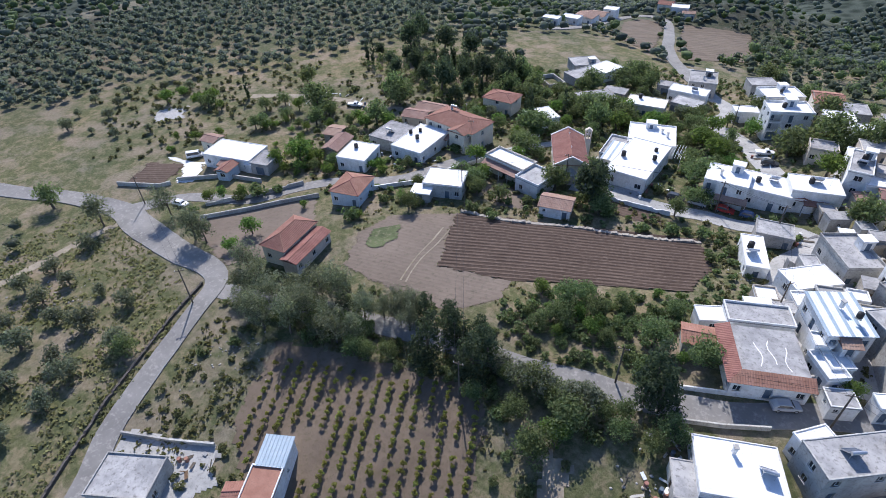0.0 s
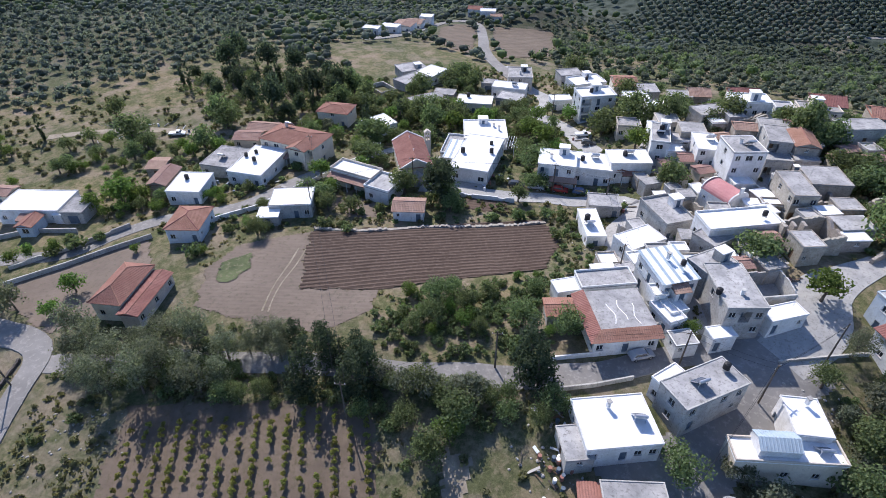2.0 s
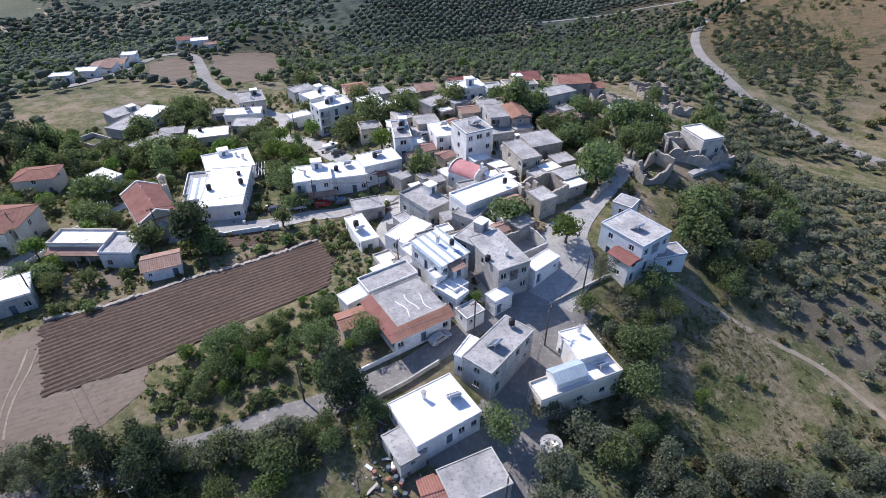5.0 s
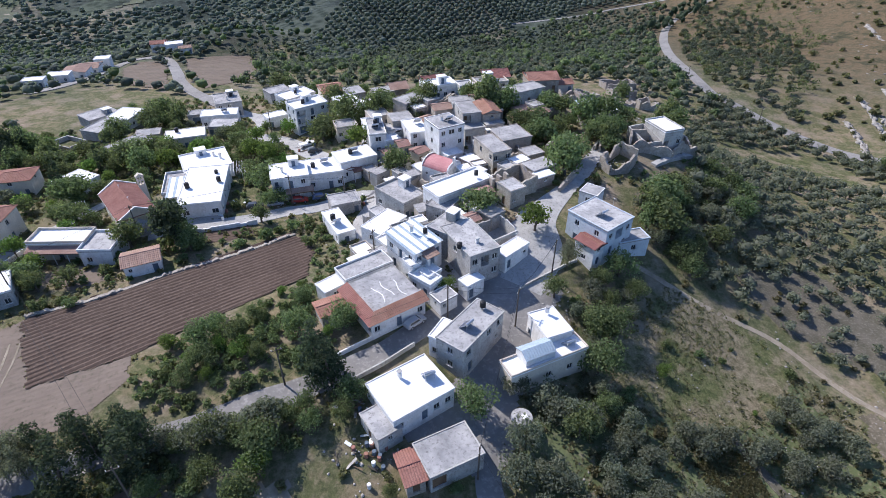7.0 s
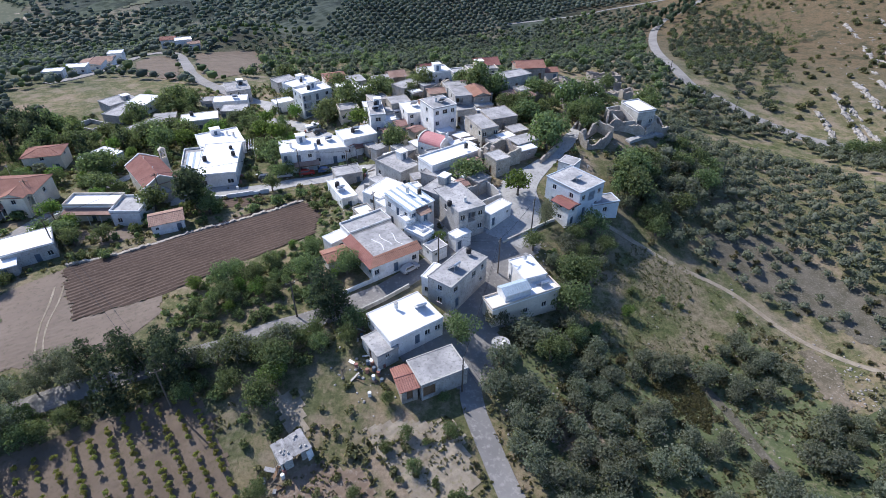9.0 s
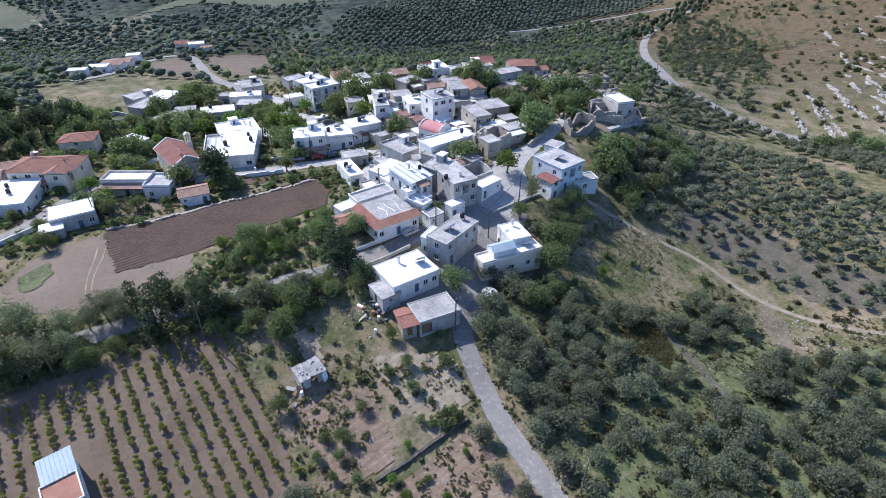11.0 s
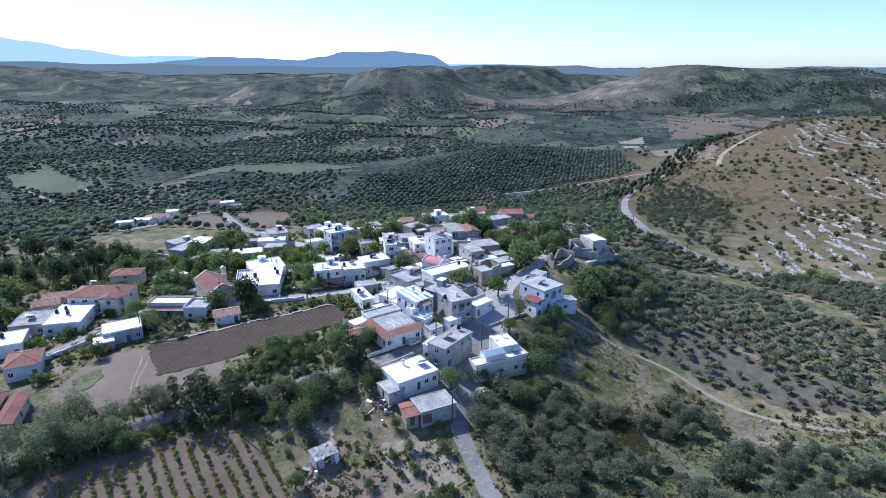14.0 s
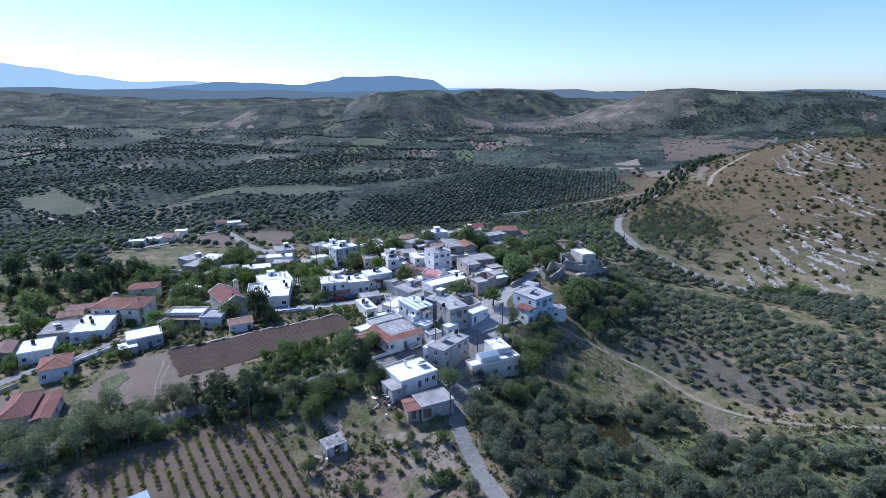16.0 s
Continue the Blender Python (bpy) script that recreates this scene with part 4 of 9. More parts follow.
# the houses: place, width, depth, turn, height, wall, roof
house(-6.6, 1.0, 10.1, 7.9, 30, 3.2, "white", "flat:white_roof", "long white single-storey house with a bright white flat roof", F="W.DWW", R="W.W", L="w.", parapet=0.12)
house(-1.8, -7.9, 8.0, 5.6, 22, 2.8, "grey_plaster", "flat:grey_roof", "low grey concrete shed beside the white house", F="G..", R="w", parapet=0.1,wood="wood_brown", name="shed", category="shed")
house(-7.0, -9.8, 2.6, 4.8, 17, 2.4, "stone", "gable_w:tile", "small ruined stone shed with broken orange tiles", F="D", rise=0.5,wood="wood_brown", name="shed", category="shed")
house(3.3, 10.0, 11.0, 5.1, 48, 5.5, "grey_plaster", "flat:grey_roof", "two-storey grey plastered house with a weathered flat roof", F="D.w/W.WW", R="w./W", L="W/W", storeys=2,parapet=0.1)
house(-1.2, 10.3, 4.6, 2.1, 56, 4.0, "white", "flat:white_roof", "small white-roofed annex against the grey house", F="D", L="W", parapet=0.15)
house(14.4, 6.0, 13.9, 3.4, 21, 4.2, "cream", "flat:white_roof", "stone-coloured house with a flat white terrace above the road", F=".W.W.W.", L="W", R="W", parapet=0.35)
house(16.5, 11.7, 4.6, 6.1, 17, 4.6, "white", "flat:white_roof", "white-roofed rear house above the road", R="W.W", L="D.W", parapet=0.15)
house(31.2, 34.3, 7.8, 9.3, 34, 6.0, "pale_blue", "flat:grey_roof", "pale blue two-storey house with a grey flat roof", F="DW/WVW", R="W./W", L="DW/WW", storeys=2,parapet=0.15)
house(37.4, 33.0, 6.5, 3.5, 12, 3.0, "pale_blue", "flat:grey_roof", "low blue-grey annex beside the pale blue house", F="W", R="w", parapet=0.2)
house(33.0, 45.1, 3.8, 3.9, -41, 3.0, "white", "flat:grey_roof", "small white outbuilding with a grey flat roof", F="W", parapet=0.1,name="outbuilding", category="outbuilding")
house(-13.8, 26.9, 9.4, 4.2, 31, 3.7, "white", "flat:grey_roof", "white house with a pale grey flat roof", L="WW", B="", parapet=0.35)
house(-19.2, 18.1, 4.3, 3.8, 25, 2.6, "grey_plaster", "gable_w:tile", "small lean-to with faded red tiles", F="D", rise=0.6,name="outbuilding", category="outbuilding")
house(-19.5, 23.8, 4.4, 3.2, 37, 2.8, "white", "flat:white_roof", "small white flat-roofed outbuilding", F="W", parapet=0.1,name="outbuilding", category="outbuilding")
house(-4.7, 30.6, 6.4, 8.0, 38, 6.0, "white", "sheet:metal_roof", "white two-storey house with a striped metal roof", F="WD/DWD", L="DW/WDW", R="W/W", storeys=2,rise=0.7)
house(-3.1, 23.0, 3.0, 5.0, 45, 3.0, "white", "flat:white_roof", "low white stepped terrace house", F="D", L="WD", parapet=0.5)
house(5.4, 29.0, 6.1, 10.5, 24, 6.0, "grey_plaster", "flat:grey_roof", "two-storey grey house with a flat concrete roof", F="D.W/WVW", R=".W./W.W", L="/W", storeys=2,parapet=0.1)
house(1.8, 34.6, 6.7, 4.3, 49, 5.5, "grey_plaster", "flat:grey_roof", "two-storey grey house with a patched flat roof", F="/WW", L="/W", storeys=2,parapet=0.1)
house(13.2, 29.1, 6.5, 2.9, 39, 3.0, "white", "flat:white_roof", "low white house on the corner of the square", F="D.w", R="w", parapet=0.12)
house(-6.9, 53.4, 6.3, 9.6, 40, 4, "grey_plaster", "flat:grey_roof", "old concrete-roofed house with a raised terrace", F="D.W", L="W.w", R="w", parapet=0.45)
house(-10.4, 43.0, 8.3, 5.1, 50, 3.0, "white", "flat:white_roof", "white flat-roofed house at the lane corner", F="W.D", L="W", parapet=0.12)
house(5.5, 50.3, 14.2, 5.7, 32, 4.5, "white", "flat:white_roof", "broad white house with a bright flat roof", F="W.w.D.W", R="W", L="W.", parapet=0.35)
house(2.0, 45.3, 5.9, 4.9, 55, 3.5, "grey_plaster", "flat:grey_roof", "low grey concrete house in the lane", F="D.", L="w", parapet=0.15)
house(4.6, 74.8, 7, 7.5, 25, 8.6, "white", "flat:grey_roof", "tall white three-storey house", F="D.W/W.W/WTW", L="w/W/W", R="/W/W", storeys=3,parapet=0.12)
house(-2.4, 81.8, 4.9, 8.5, 15, 4.7, "white", "flat:white_roof", "white house with a bright flat roof", F="WD/W.", L="/W", storeys=2,parapet=0.15)
house(-8.9, 81.6, 4.2, 4.1, 26, 3.3, "white", "flat:white_roof", "small white flat-roofed house", F="D.", L="w", parapet=0.15)
house(-12.6, 84.4, 4.2, 10.2, 8, 5.6, "white", "flat:grey_roof", "narrow white two-storey house", F="W/T", R="/W", storeys=2,parapet=0.25)
house(-5.5, 78.8, 3.5, 4.1, 20, 2.8, "cream", "gable_w:tile_old", "small tiled outbuilding among white houses", F="D", rise=0.6,name="outbuilding", category="outbuilding")
house(16.2, 46.4, 3.9, 4.6, 27, 4.0, "stone", "flat:grey_roof", "small stone box house with a flat grey roof", F="w.", L="D", parapet=0.1,wood="wood_brown")
house(24.2, 56.3, 6.3, 4.3, 27, 3, "stone", "flat:grey_roof", "abandoned stone house with a cracked flat roof", F="G", R="w", parapet=0.0,wood="wood_brown")
house(24.2, 52.3, 4.6, 2.5, 25, 2.5, "stone", "flat:white_roof", "little stone shed with a pale flat roof", F="w", parapet=0.0,wood="wood_brown", name="shed", category="shed")
house(5.2, 102.1, 9.2, 5.7, 17, 3.9, "white", "flat:white_roof", "white house with blue shutters on the ridge", F="WDWW", L="W", R="W", parapet=0.3)
house(-2.5, 97.7, 9.4, 5.6, 39, 3.3, "stone", "flat:grey_roof", "old stone house with a grey flat roof", F="w.D.w", R="W", parapet=0.15,wood="wood_brown")
house(4.2, 111.5, 6.8, 5.2, 18, 3.4, "cream", "gable_w:tile", "house with a dark red gabled roof", F="W.W", rise=1.3)
house(19.6, 99.1, 8.9, 5.1, 12, 4.2, "cream", "flat:grey_roof", "cream two-storey house with terraces", F="W.D/VTW", R="/W", storeys=2,parapet=0.3)
house(21.9, 104.3, 6.6, 7, 7, 4.4, "cream", "gable_w:tile", "house with a bright orange tiled roof", F="/W.W", storeys=2,rise=1.3)
house(28.3, 94.8, 10.6, 5.5, 26, 3.9, "grey_plaster", "flat:grey_roof", "long grey stone house with a flat roof", F="W.D.w", L="W", parapet=0.15,wood="wood_brown")
house(35.7, 105.6, 8.7, 7.3, 4, 3.8, "stone", "gable_w:tile", "old house with broken orange tiles", F="w.D", rise=1.3,wood="wood_brown")
house(-6.5, 117.5, 5.4, 6.2, 16, 3.4, "stone", "gable_w:tile_old", "old stone house with faded pink tiles", F="w.w", rise=1.2,wood="wood_brown")
house(-20.7, 123.4, 5.8, 6.9, 22, 3.6, "grey_plaster", "flat:grey_roof", "grey flat-roofed house on the ridge", F="W.", parapet=0.15)
house(-28.3, 127.8, 6.8, 9.1, 20, 4.6, "cream", "gable_w:tile", "house with a brown-red tiled roof", F="W.W", L="W", rise=1.3)
house(-33.8, 110.4, 10.4, 7, 32, 7.2, "white", "flat:white_roof", "white three-storey house with open verandas", F="GTG/VTV/VDW", L="W/WW/WW", R="/W/W", storeys=3,parapet=0.5)
house(-40.8, 131.7, 10.9, 7.5, 40, 4.8, "white", "flat:white_roof", "white house with a stepped flat roof", F="W.W", L="W.", R="W", parapet=0.4)
house(-64.7, 135.8, 8.3, 10.1, 20, 5.0, "grey_plaster", "flat:grey_roof", "grey-roofed house at the road bend", F="W.D/WW.", L="/W", R="/W", storeys=2,parapet=0.25)
house(-64.2, 123.6, 11.2, 5.7, 8, 4.0, "white", "flat:white_roof", "white flat-roofed house by the village road", F="W.W.D", R="W", parapet=0.15)
house(-61.3, 116.1, 8.1, 6.2, 1, 3, "grey_plaster", "flat:grey_roof", "low grey concrete house by the village road", F="G..w", parapet=0.15)
house(-70.3, 107.4, 11.2, 6.7, 15, 3.5, "cream", "flat:white_roof", "house with a bright white flat roof among gardens", F="W.D.W", L="W", parapet=0.15)
house(-84.7, 102.6, 11.2, 8.0, 53, 3.0, "stone", "flat:grey_roof", "old stone house with a mossy grey roof", F="w.D", L="w", parapet=0.1,wood="wood_brown")
house(-95.5, 127.7, 9.3, 8.0, 76, 3.5, "white", "flat:white_roof", "white-roofed house at the village edge", F="WD", R="W.W", L="W", parapet=0.12)
house(-104.7, 129.3, 9.9, 8.1, 49, 3.3, "grey_plaster", "flat:grey_roof", "grey-roofed house at the village edge", F="W.", R="W", parapet=0.12)
house(-99.0, 118.5, 10.8, 6.8, 69, 3.0, "grey_plaster", "flat:grey_roof", "low grey house with a cluttered flat roof", F="W.D", R="W", parapet=0.2)
house(-33.3, 68.5, 8.7, 7.7, 12, 5.8, "white", "flat:white_roof", "white two-storey house with a flat roof in a row", F="VD./VDW", R="/W", L="W/W", storeys=2,parapet=0.15)
house(-25.5, 72.5, 8.7, 7.9, 11, 4.3, "white", "flat:white_roof", "white house with a long flat roof in a row", F="W.DW", parapet=0.12)
house(-18, 75.2, 9.5, 6.7, 24, 4.8, "white", "flat:white_roof", "white house with a shaded porch in a row", F="W.V", R="W", parapet=0.12)
house(-18.9, 73.2, 4.3, 4.1, 10, 2.9, "white", "gable_d:tile", "small white house with a brown tiled porch", F="D", rise=0.7)
house(-19.7, 57.4, 6.6, 5, 17, 2.9, "grey_plaster", "flat:grey_roof", "low grey house beside the lane", F="W.D", R="W", parapet=0.2)
house(-20.2, 46.9, 3.7, 9.7, 25, 3, "white", "flat:white_roof", "low white flat-roofed house at the field edge", F="D", L="w..W", R="W", parapet=0.12)
house(-53.1, 66.8, 9.5, 18, 7, 3.8, "white", "flat:white_roof", "large white house with a bright flat roof", F="T.T", R="W.W.D.W", L="W..W", parapet=0.12)
house(-57.3, 82.7, 11.6, 11.3, 24, 3.9, "white", "flat:white_roof", "white rear wing with a cluttered roof terrace", R="W.W", L="W.", parapet=0.3)
house(-99.1, 54.1, 16.2, 9.0, 1, 6.0, "cream", "hip:tile", "cream two-storey villa with a red hipped roof", F="WDW.V/WTW.V", L="W/W", R="D/W", storeys=2,rise=1.6)
house(-116.6, 55.2, 7.0, 5.5, 20, 3.0, "cream", "gable_w:tile_old", "low cream wing with a faded red roof", F="W.W", rise=0.9)
house(-104.0, 79.7, 9.5, 7.0, 10, 4.5, "cream", "hip:tile", "cream two-storey house with a dark red hipped roof", F="W.D/.W.", R="/W", L="/W", storeys=2,rise=1.0)
house(-88.9, 78.5, 8.1, 7.6, 60, 3.0, "white", "flat:white_roof", "white flat-roofed house behind the cypress", F="W.", L="W", parapet=0.12)
house(-76.2, 46.8, 11.5, 5, -3, 4, "cream", "flat:white_roof", "pink-edged house with a walled white roof terrace", F="W.D.W", R="W", L="W", parapet=0.55)
house(-67.4, 44.6, 6.4, 6.9, -3, 3.5, "white", "flat:grey_roof", "low white wing with a roof terrace", F="W.", R="W.", parapet=0.5)
house(-58.1, 39.2, 6.6, 5.1, 21, 2.8, "white", "gable_w:tile_old", "small white cottage with a faded red tiled roof", F="w.D", R="w", rise=0.9)
house(-82.7, 30.5, 9.1, 7.0, 28, 3.5, "grey_plaster", "flat:white_roof", "low house with a bright white flat roof beside the field", F="W.DW", R="W.", parapet=0.1)
house(-102.4, 42.4, 9.2, 13.8, 10, 3.5, "white", "flat:white_roof", "white flat-roofed house with two roof tanks", F="W.D", R="W.W.W", parapet=0.12)
house(-111.8, 41.4, 8.9, 10.1, 10, 3.3, "grey_plaster", "flat:grey_roof", "low house with a dark grey flat roof", F="W.W", L="W", parapet=0.12)
house(-139.4, 8.9, 14.5, 8.5, 23, 3.5, "white", "flat:white_roof", "white house with a bright flat roof and a yard", F="W.D.W", R="W", L="W", parapet=0.12)
house(-128.9, 11.6, 4.9, 6.7, 24, 3.0, "grey_plaster", "flat:grey_roof", "grey-roofed garage beside the white house", F="G", parapet=0.1,name="garage", category="garage")
house(-152.2, 9.1, 4.7, 4.2, 17, 3.2, "cream", "gable_w:tile_old", "small tiled house beside the yard", F="D", rise=0.7,name="outbuilding", category="outbuilding")
house(-110.1, 27.4, 7.9, 8.7, 22, 3.5, "white", "flat:white_roof", "white house with a bright flat roof by the upper road", F="W.D", R="W.W", parapet=0.12)
house(-119.7, 28.2, 4.5, 8.5, 21, 3.2, "stone", "gable_d:tile_old", "old stone house with a sagging pinkish roof", F="w", L="w", rise=0.9,wood="wood_brown")
house(-98.2, 15.4, 6.9, 8.3, 23, 3.5, "pale_blue", "hip:tile", "small pale blue building with a red hipped roof", F="W.D", R="w.w", rise=1.3)
house(-93.7, -5.3, 5.6, 10.6, 17, 4.0, "cream", "hip:tile", "beige hall with a red hipped tiled roof", F="W.", R="", L="W.D.W", rise=1.7,name="hall", category="hall")
house(-88.6, -4.9, 3.4, 11.3, 17, 3.0, "cream", "gable_d:tile", "low lean-to wing of the hall with red tiles", R="W.W.W", rise=0.5,name="hall_wing", category="hall")
house(-56.1, -35.0, 3.9, 4.3, 35, 3.9, "white", "sheet:blue_sheet", "white shed with a ribbed blue-grey sheet roof", F="", R="w..", rise=0.25, name="shed", category="shed")
house(-53.6, -39.0, 4.4, 4.9, 35, 4.1, "white", "flat:tile", "white annex with red tiles behind a low parapet", F="D", R="w.", parapet=0.25, name="outbuilding", category="outbuilding")
house(-55.4, -41.3, 4.7, 2.6, 44, 3.0, "white", "gable_w:tile", "white shed end with red roof tiles", F="D", rise=0.4,name="shed", category="shed")
house(-69.7, -50.9, 9.0, 6.3, 37, 3.0, "grey_plaster", "flat:grey_roof", "low house with an uneven grey concrete roof", F="W.D", R="W.", parapet=0.25)
house(57.8, 69.1, 5.3, 7.8, 15, 4.4, "grey_plaster", "flat:white_roof", "grey-walled house with a pale roof among ruins", F="V.W", R="W", L="w", parapet=0.3)


# ---- buildings of their own shape ----
def garden_hut():
    """A tumbledown block hut under overlapping ribbed sheets weighted with stones."""
    rng = random.Random(17)
    x, y, rot = -23.4, -19.4, 33
    ob = thing("hut", pose(x, y, hz(x, y), 0, 0, rot), "tumbledown garden hut under patched grey sheets", "hut")
    FOOT.append((x, y, 5.0, 3.8, radians(rot)))
    w, d, h = 4.4, 3.1, 1.9
    for sx, sy, length, turn in ((0, 1, w, 0), (-1, 0, d, 90), (1, 0, d, 90), (-0.62, -1, 1.3, 0), (0.7, -1, 1.1, 0)):
        bm = bmesh.new()
        tall = rng.uniform(1.6, 1.85)
        a, b = (length, 0.2) if turn == 0 else (0.2, length)
        box(bm, sx * (w / 2 - 0.1) * (1 if turn else 0.9), sy * (d / 2 - 0.1), tall / 2 - 0.15, a, b, tall + 0.3, bevel=0.03)
        part("wall", bm, M["grey_plaster"], ob)
    for i in range(8):
        bm = bmesh.new()
        L, u = d + rng.uniform(0.1, 0.8), -w / 2 + (i + 0.5) * w / 8 + rng.uniform(-0.08, 0.08)
        lift = h + 0.06 + 0.035 * (i % 2)
        rows = []
        for yy in (-L / 2, L / 2):
            rows.append([bm.verts.new((u - 0.42 + k * 0.084, yy + rng.uniform(-0.03, 0.03), lift + 0.03 * (k % 2) + 0.08 * (yy + L / 2))) for k in range(11)])
        for k in range(10):
            bm.faces.new((rows[0][k], rows[0][k + 1], rows[1][k + 1], rows[1][k]))
        part("roof_sheet", bm, M["grey_roof"], ob)
    for i in range(9):
        bm = bmesh.new()
        px, py = rng.uniform(-2, 2), rng.uniform(-1.3, 1.4)
        box(bm, px, py, h + 0.28 + 0.08 * (py + 1.6), rng.uniform(0.2, 0.5), rng.uniform(0.15, 0.3), rng.uniform(0.1, 0.2), rng.uniform(0, 90), 0.03)
        part("roof_stone", bm, M["rock"], ob)
    bm = bmesh.new()
    bmesh.ops.create_cube(bm, size=1, matrix=pose(1.9, -1.95, 0.8, -14, 0, 12) @ Matrix.Diagonal((0.95, 0.06, 1.7, 1)))
    part("door", bm, M["white"], ob, "loose white door leaf leaning outside")
    for k in range(5):
        bm = bmesh.new()
        tube(bm, (-2.9 + 0.3 * k, -1.2 + rng.uniform(-0.6, 0.6), 0.1), (-2.6 + 0.3 * k, 0.6 + rng.uniform(-0.6, 0.6), 0.35 + rng.uniform(0, 0.4)), 0.05)
        part("pole", bm, M["pole_wood"], ob)


garden_hut()


def church():
    x, y, w, d, rot, h = -67.4, 58.6, 7.4, 14.6, 36, 5.0
    ob = house(x, y, w, d, rot, h, "cream", "gable_d:tile", "small village church with a red tiled gabled roof", R="w..w", L="w..w", rise=2.1, name="church", category="church", group="", wood="wood_brown")
    bm = bmesh.new()
    # pale raised verges on both gables
    for yy in (-d / 2 - 0.28, d / 2 + 0.28):
        for s in (-1, 1):
            a, b = Vector((s * (w / 2 + 0.4), yy, h + 0.05)), Vector((0, yy, h + 2.3))
            m = Matrix.Translation((a + b) / 2) @ (b - a).to_track_quat("X", "Z").to_matrix().to_4x4() @ Matrix.Diagonal(((b - a).length, 0.35, 0.3, 1))
            bmesh.ops.create_cube(bm, size=1, matrix=m)
    for s in (-1, 1):
        box(bm, s * (w / 2 + 0.25), 0, h - 0.05, 0.3, d + 0.4, 0.22)
    part("verge", bm, M["white"], ob, "pale plastered roof edge")
    bm = bmesh.new()
    # rounded apse on the gable wall
    n = 12
    ring = [(1.6 * math.cos(math.pi + math.pi * i / n), -d / 2 + 1.5 * math.sin(math.pi + math.pi * i / n)) for i in range(n + 1)]
    for (a, b), (c, e) in zip(ring, ring[1:]):
        quad(bm, (a, b, -1.5), (c, e, -1.5), (c, e, 3.0), (a, b, 3.0))
        bm.faces.new([bm.verts.new(p) for p in ((a, b, 3.0), (c, e, 3.0), (0, -d / 2, 4.4))])
    part("apse", bm, M["grey_roof"], ob, "grey rounded apse")
    # belfry beside the gable
    m = pose(x, y, hz(x, y), 0, 0, rot)
    bx, by = w / 2 + 1.1, d / 2 - 2.2
    bm = bmesh.new()
    box(bm, bx, by, 2.6, 1.5, 1.0, 6.2)
    for s in (-1, 1):
        box(bm, bx + s * 0.62, by, 6.7, 0.26, 0.9, 2.0)
    box(bm, bx, by, 6.7, 0.22, 0.9, 2.0)
    box(bm, bx, by, 7.8, 1.7, 1.1, 0.25)
    vs = [bm.verts.new(p) for p in ((bx - 0.8, by - 0.5, 7.92), (bx + 0.8, by - 0.5, 7.92), (bx, by - 0.5, 8.5), (bx - 0.8, by + 0.5, 7.92), (bx + 0.8, by + 0.5, 7.92), (bx, by + 0.5, 8.5))]
    for f in ((0, 1, 2), (3, 5, 4), (0, 2, 5, 3), (1, 4, 5, 2)):
        bm.faces.new([vs[i] for i in f])
    belfry = part("belfry", bm, M["cream"], ob, "slim pale belfry with two open arches")
    bm = bmesh.new()
    for s in (-1, 1):
        cyl(bm, bx + s * 0.3, by, 6.5, 6.9, 0.2, 0.08, 10)
    part("bell", bm, M["steel"], belfry)
    for s in (-0.5, 0.5):
        bm = bmesh.new()
        cyl(bm, 0, s * 7 + 0.2, h + 2.3, h + 3.0, 0.05, 0.05, 6)
        box(bm, 0, s * 7 + 0.2, h + 2.8, 0.45, 0.07, 0.08)
        part("cross", bm, M["white"], ob)


church()


def skirted_house():
    """Flat grey roof with a skirt of tiles on two sides."""
    x, y, w, d, rot, h = -10.4, 19.2, 10.2, 10.2, 30.5, 3.6
    ob = house(x, y, w, d, rot, h, "white", "flat:grey_roof", "single-storey house with a grey roof edged in red tiles", F="W.D.W", L="W.D.W", R="W", parapet=0.0)
    for name, pts in (("front", ((-w / 2 - 0.9, -d / 2 - 0.9), (w / 2 + 0.3, -d / 2 - 0.9), (w / 2 + 0.3, -d / 2 + 1.1), (-w / 2 + 1.1, -d / 2 + 1.1))), ("side", ((-w / 2 - 0.9, d / 2), (-w / 2 - 0.9, -d / 2 - 0.9), (-w / 2 + 1.1, -d / 2 + 1.1), (-w / 2 + 1.1, d / 2)))):
        bm = bmesh.new()
        tiled_face(bm, *[(p[0], p[1], h - 0.02 if i < 2 else h + 0.8) for i, p in enumerate(pts)])
        part("tile_skirt", bm, M["tile"], ob, "sloping band of red tiles")
    for u, v, a in ((-0.8, 0.5, 12), (0.9, 1.2, 70), (2.8, 0.2, 78)):
        bm = bmesh.new()
        line = [Vector((u + 0.35 * math.sin(k * 1.1 + u), v - 3 + k * 0.9, h + 0.215)) for k in range(6)]
        for p, q in zip(line, line[1:]):
            s = Vector((0.07, 0, 0))
            quad(bm, p - s, p + s, q + s, q - s)
        part("sealed_crack", bm, M["white_roof"], ob, "white sealing line on the roof")


skirted_house()


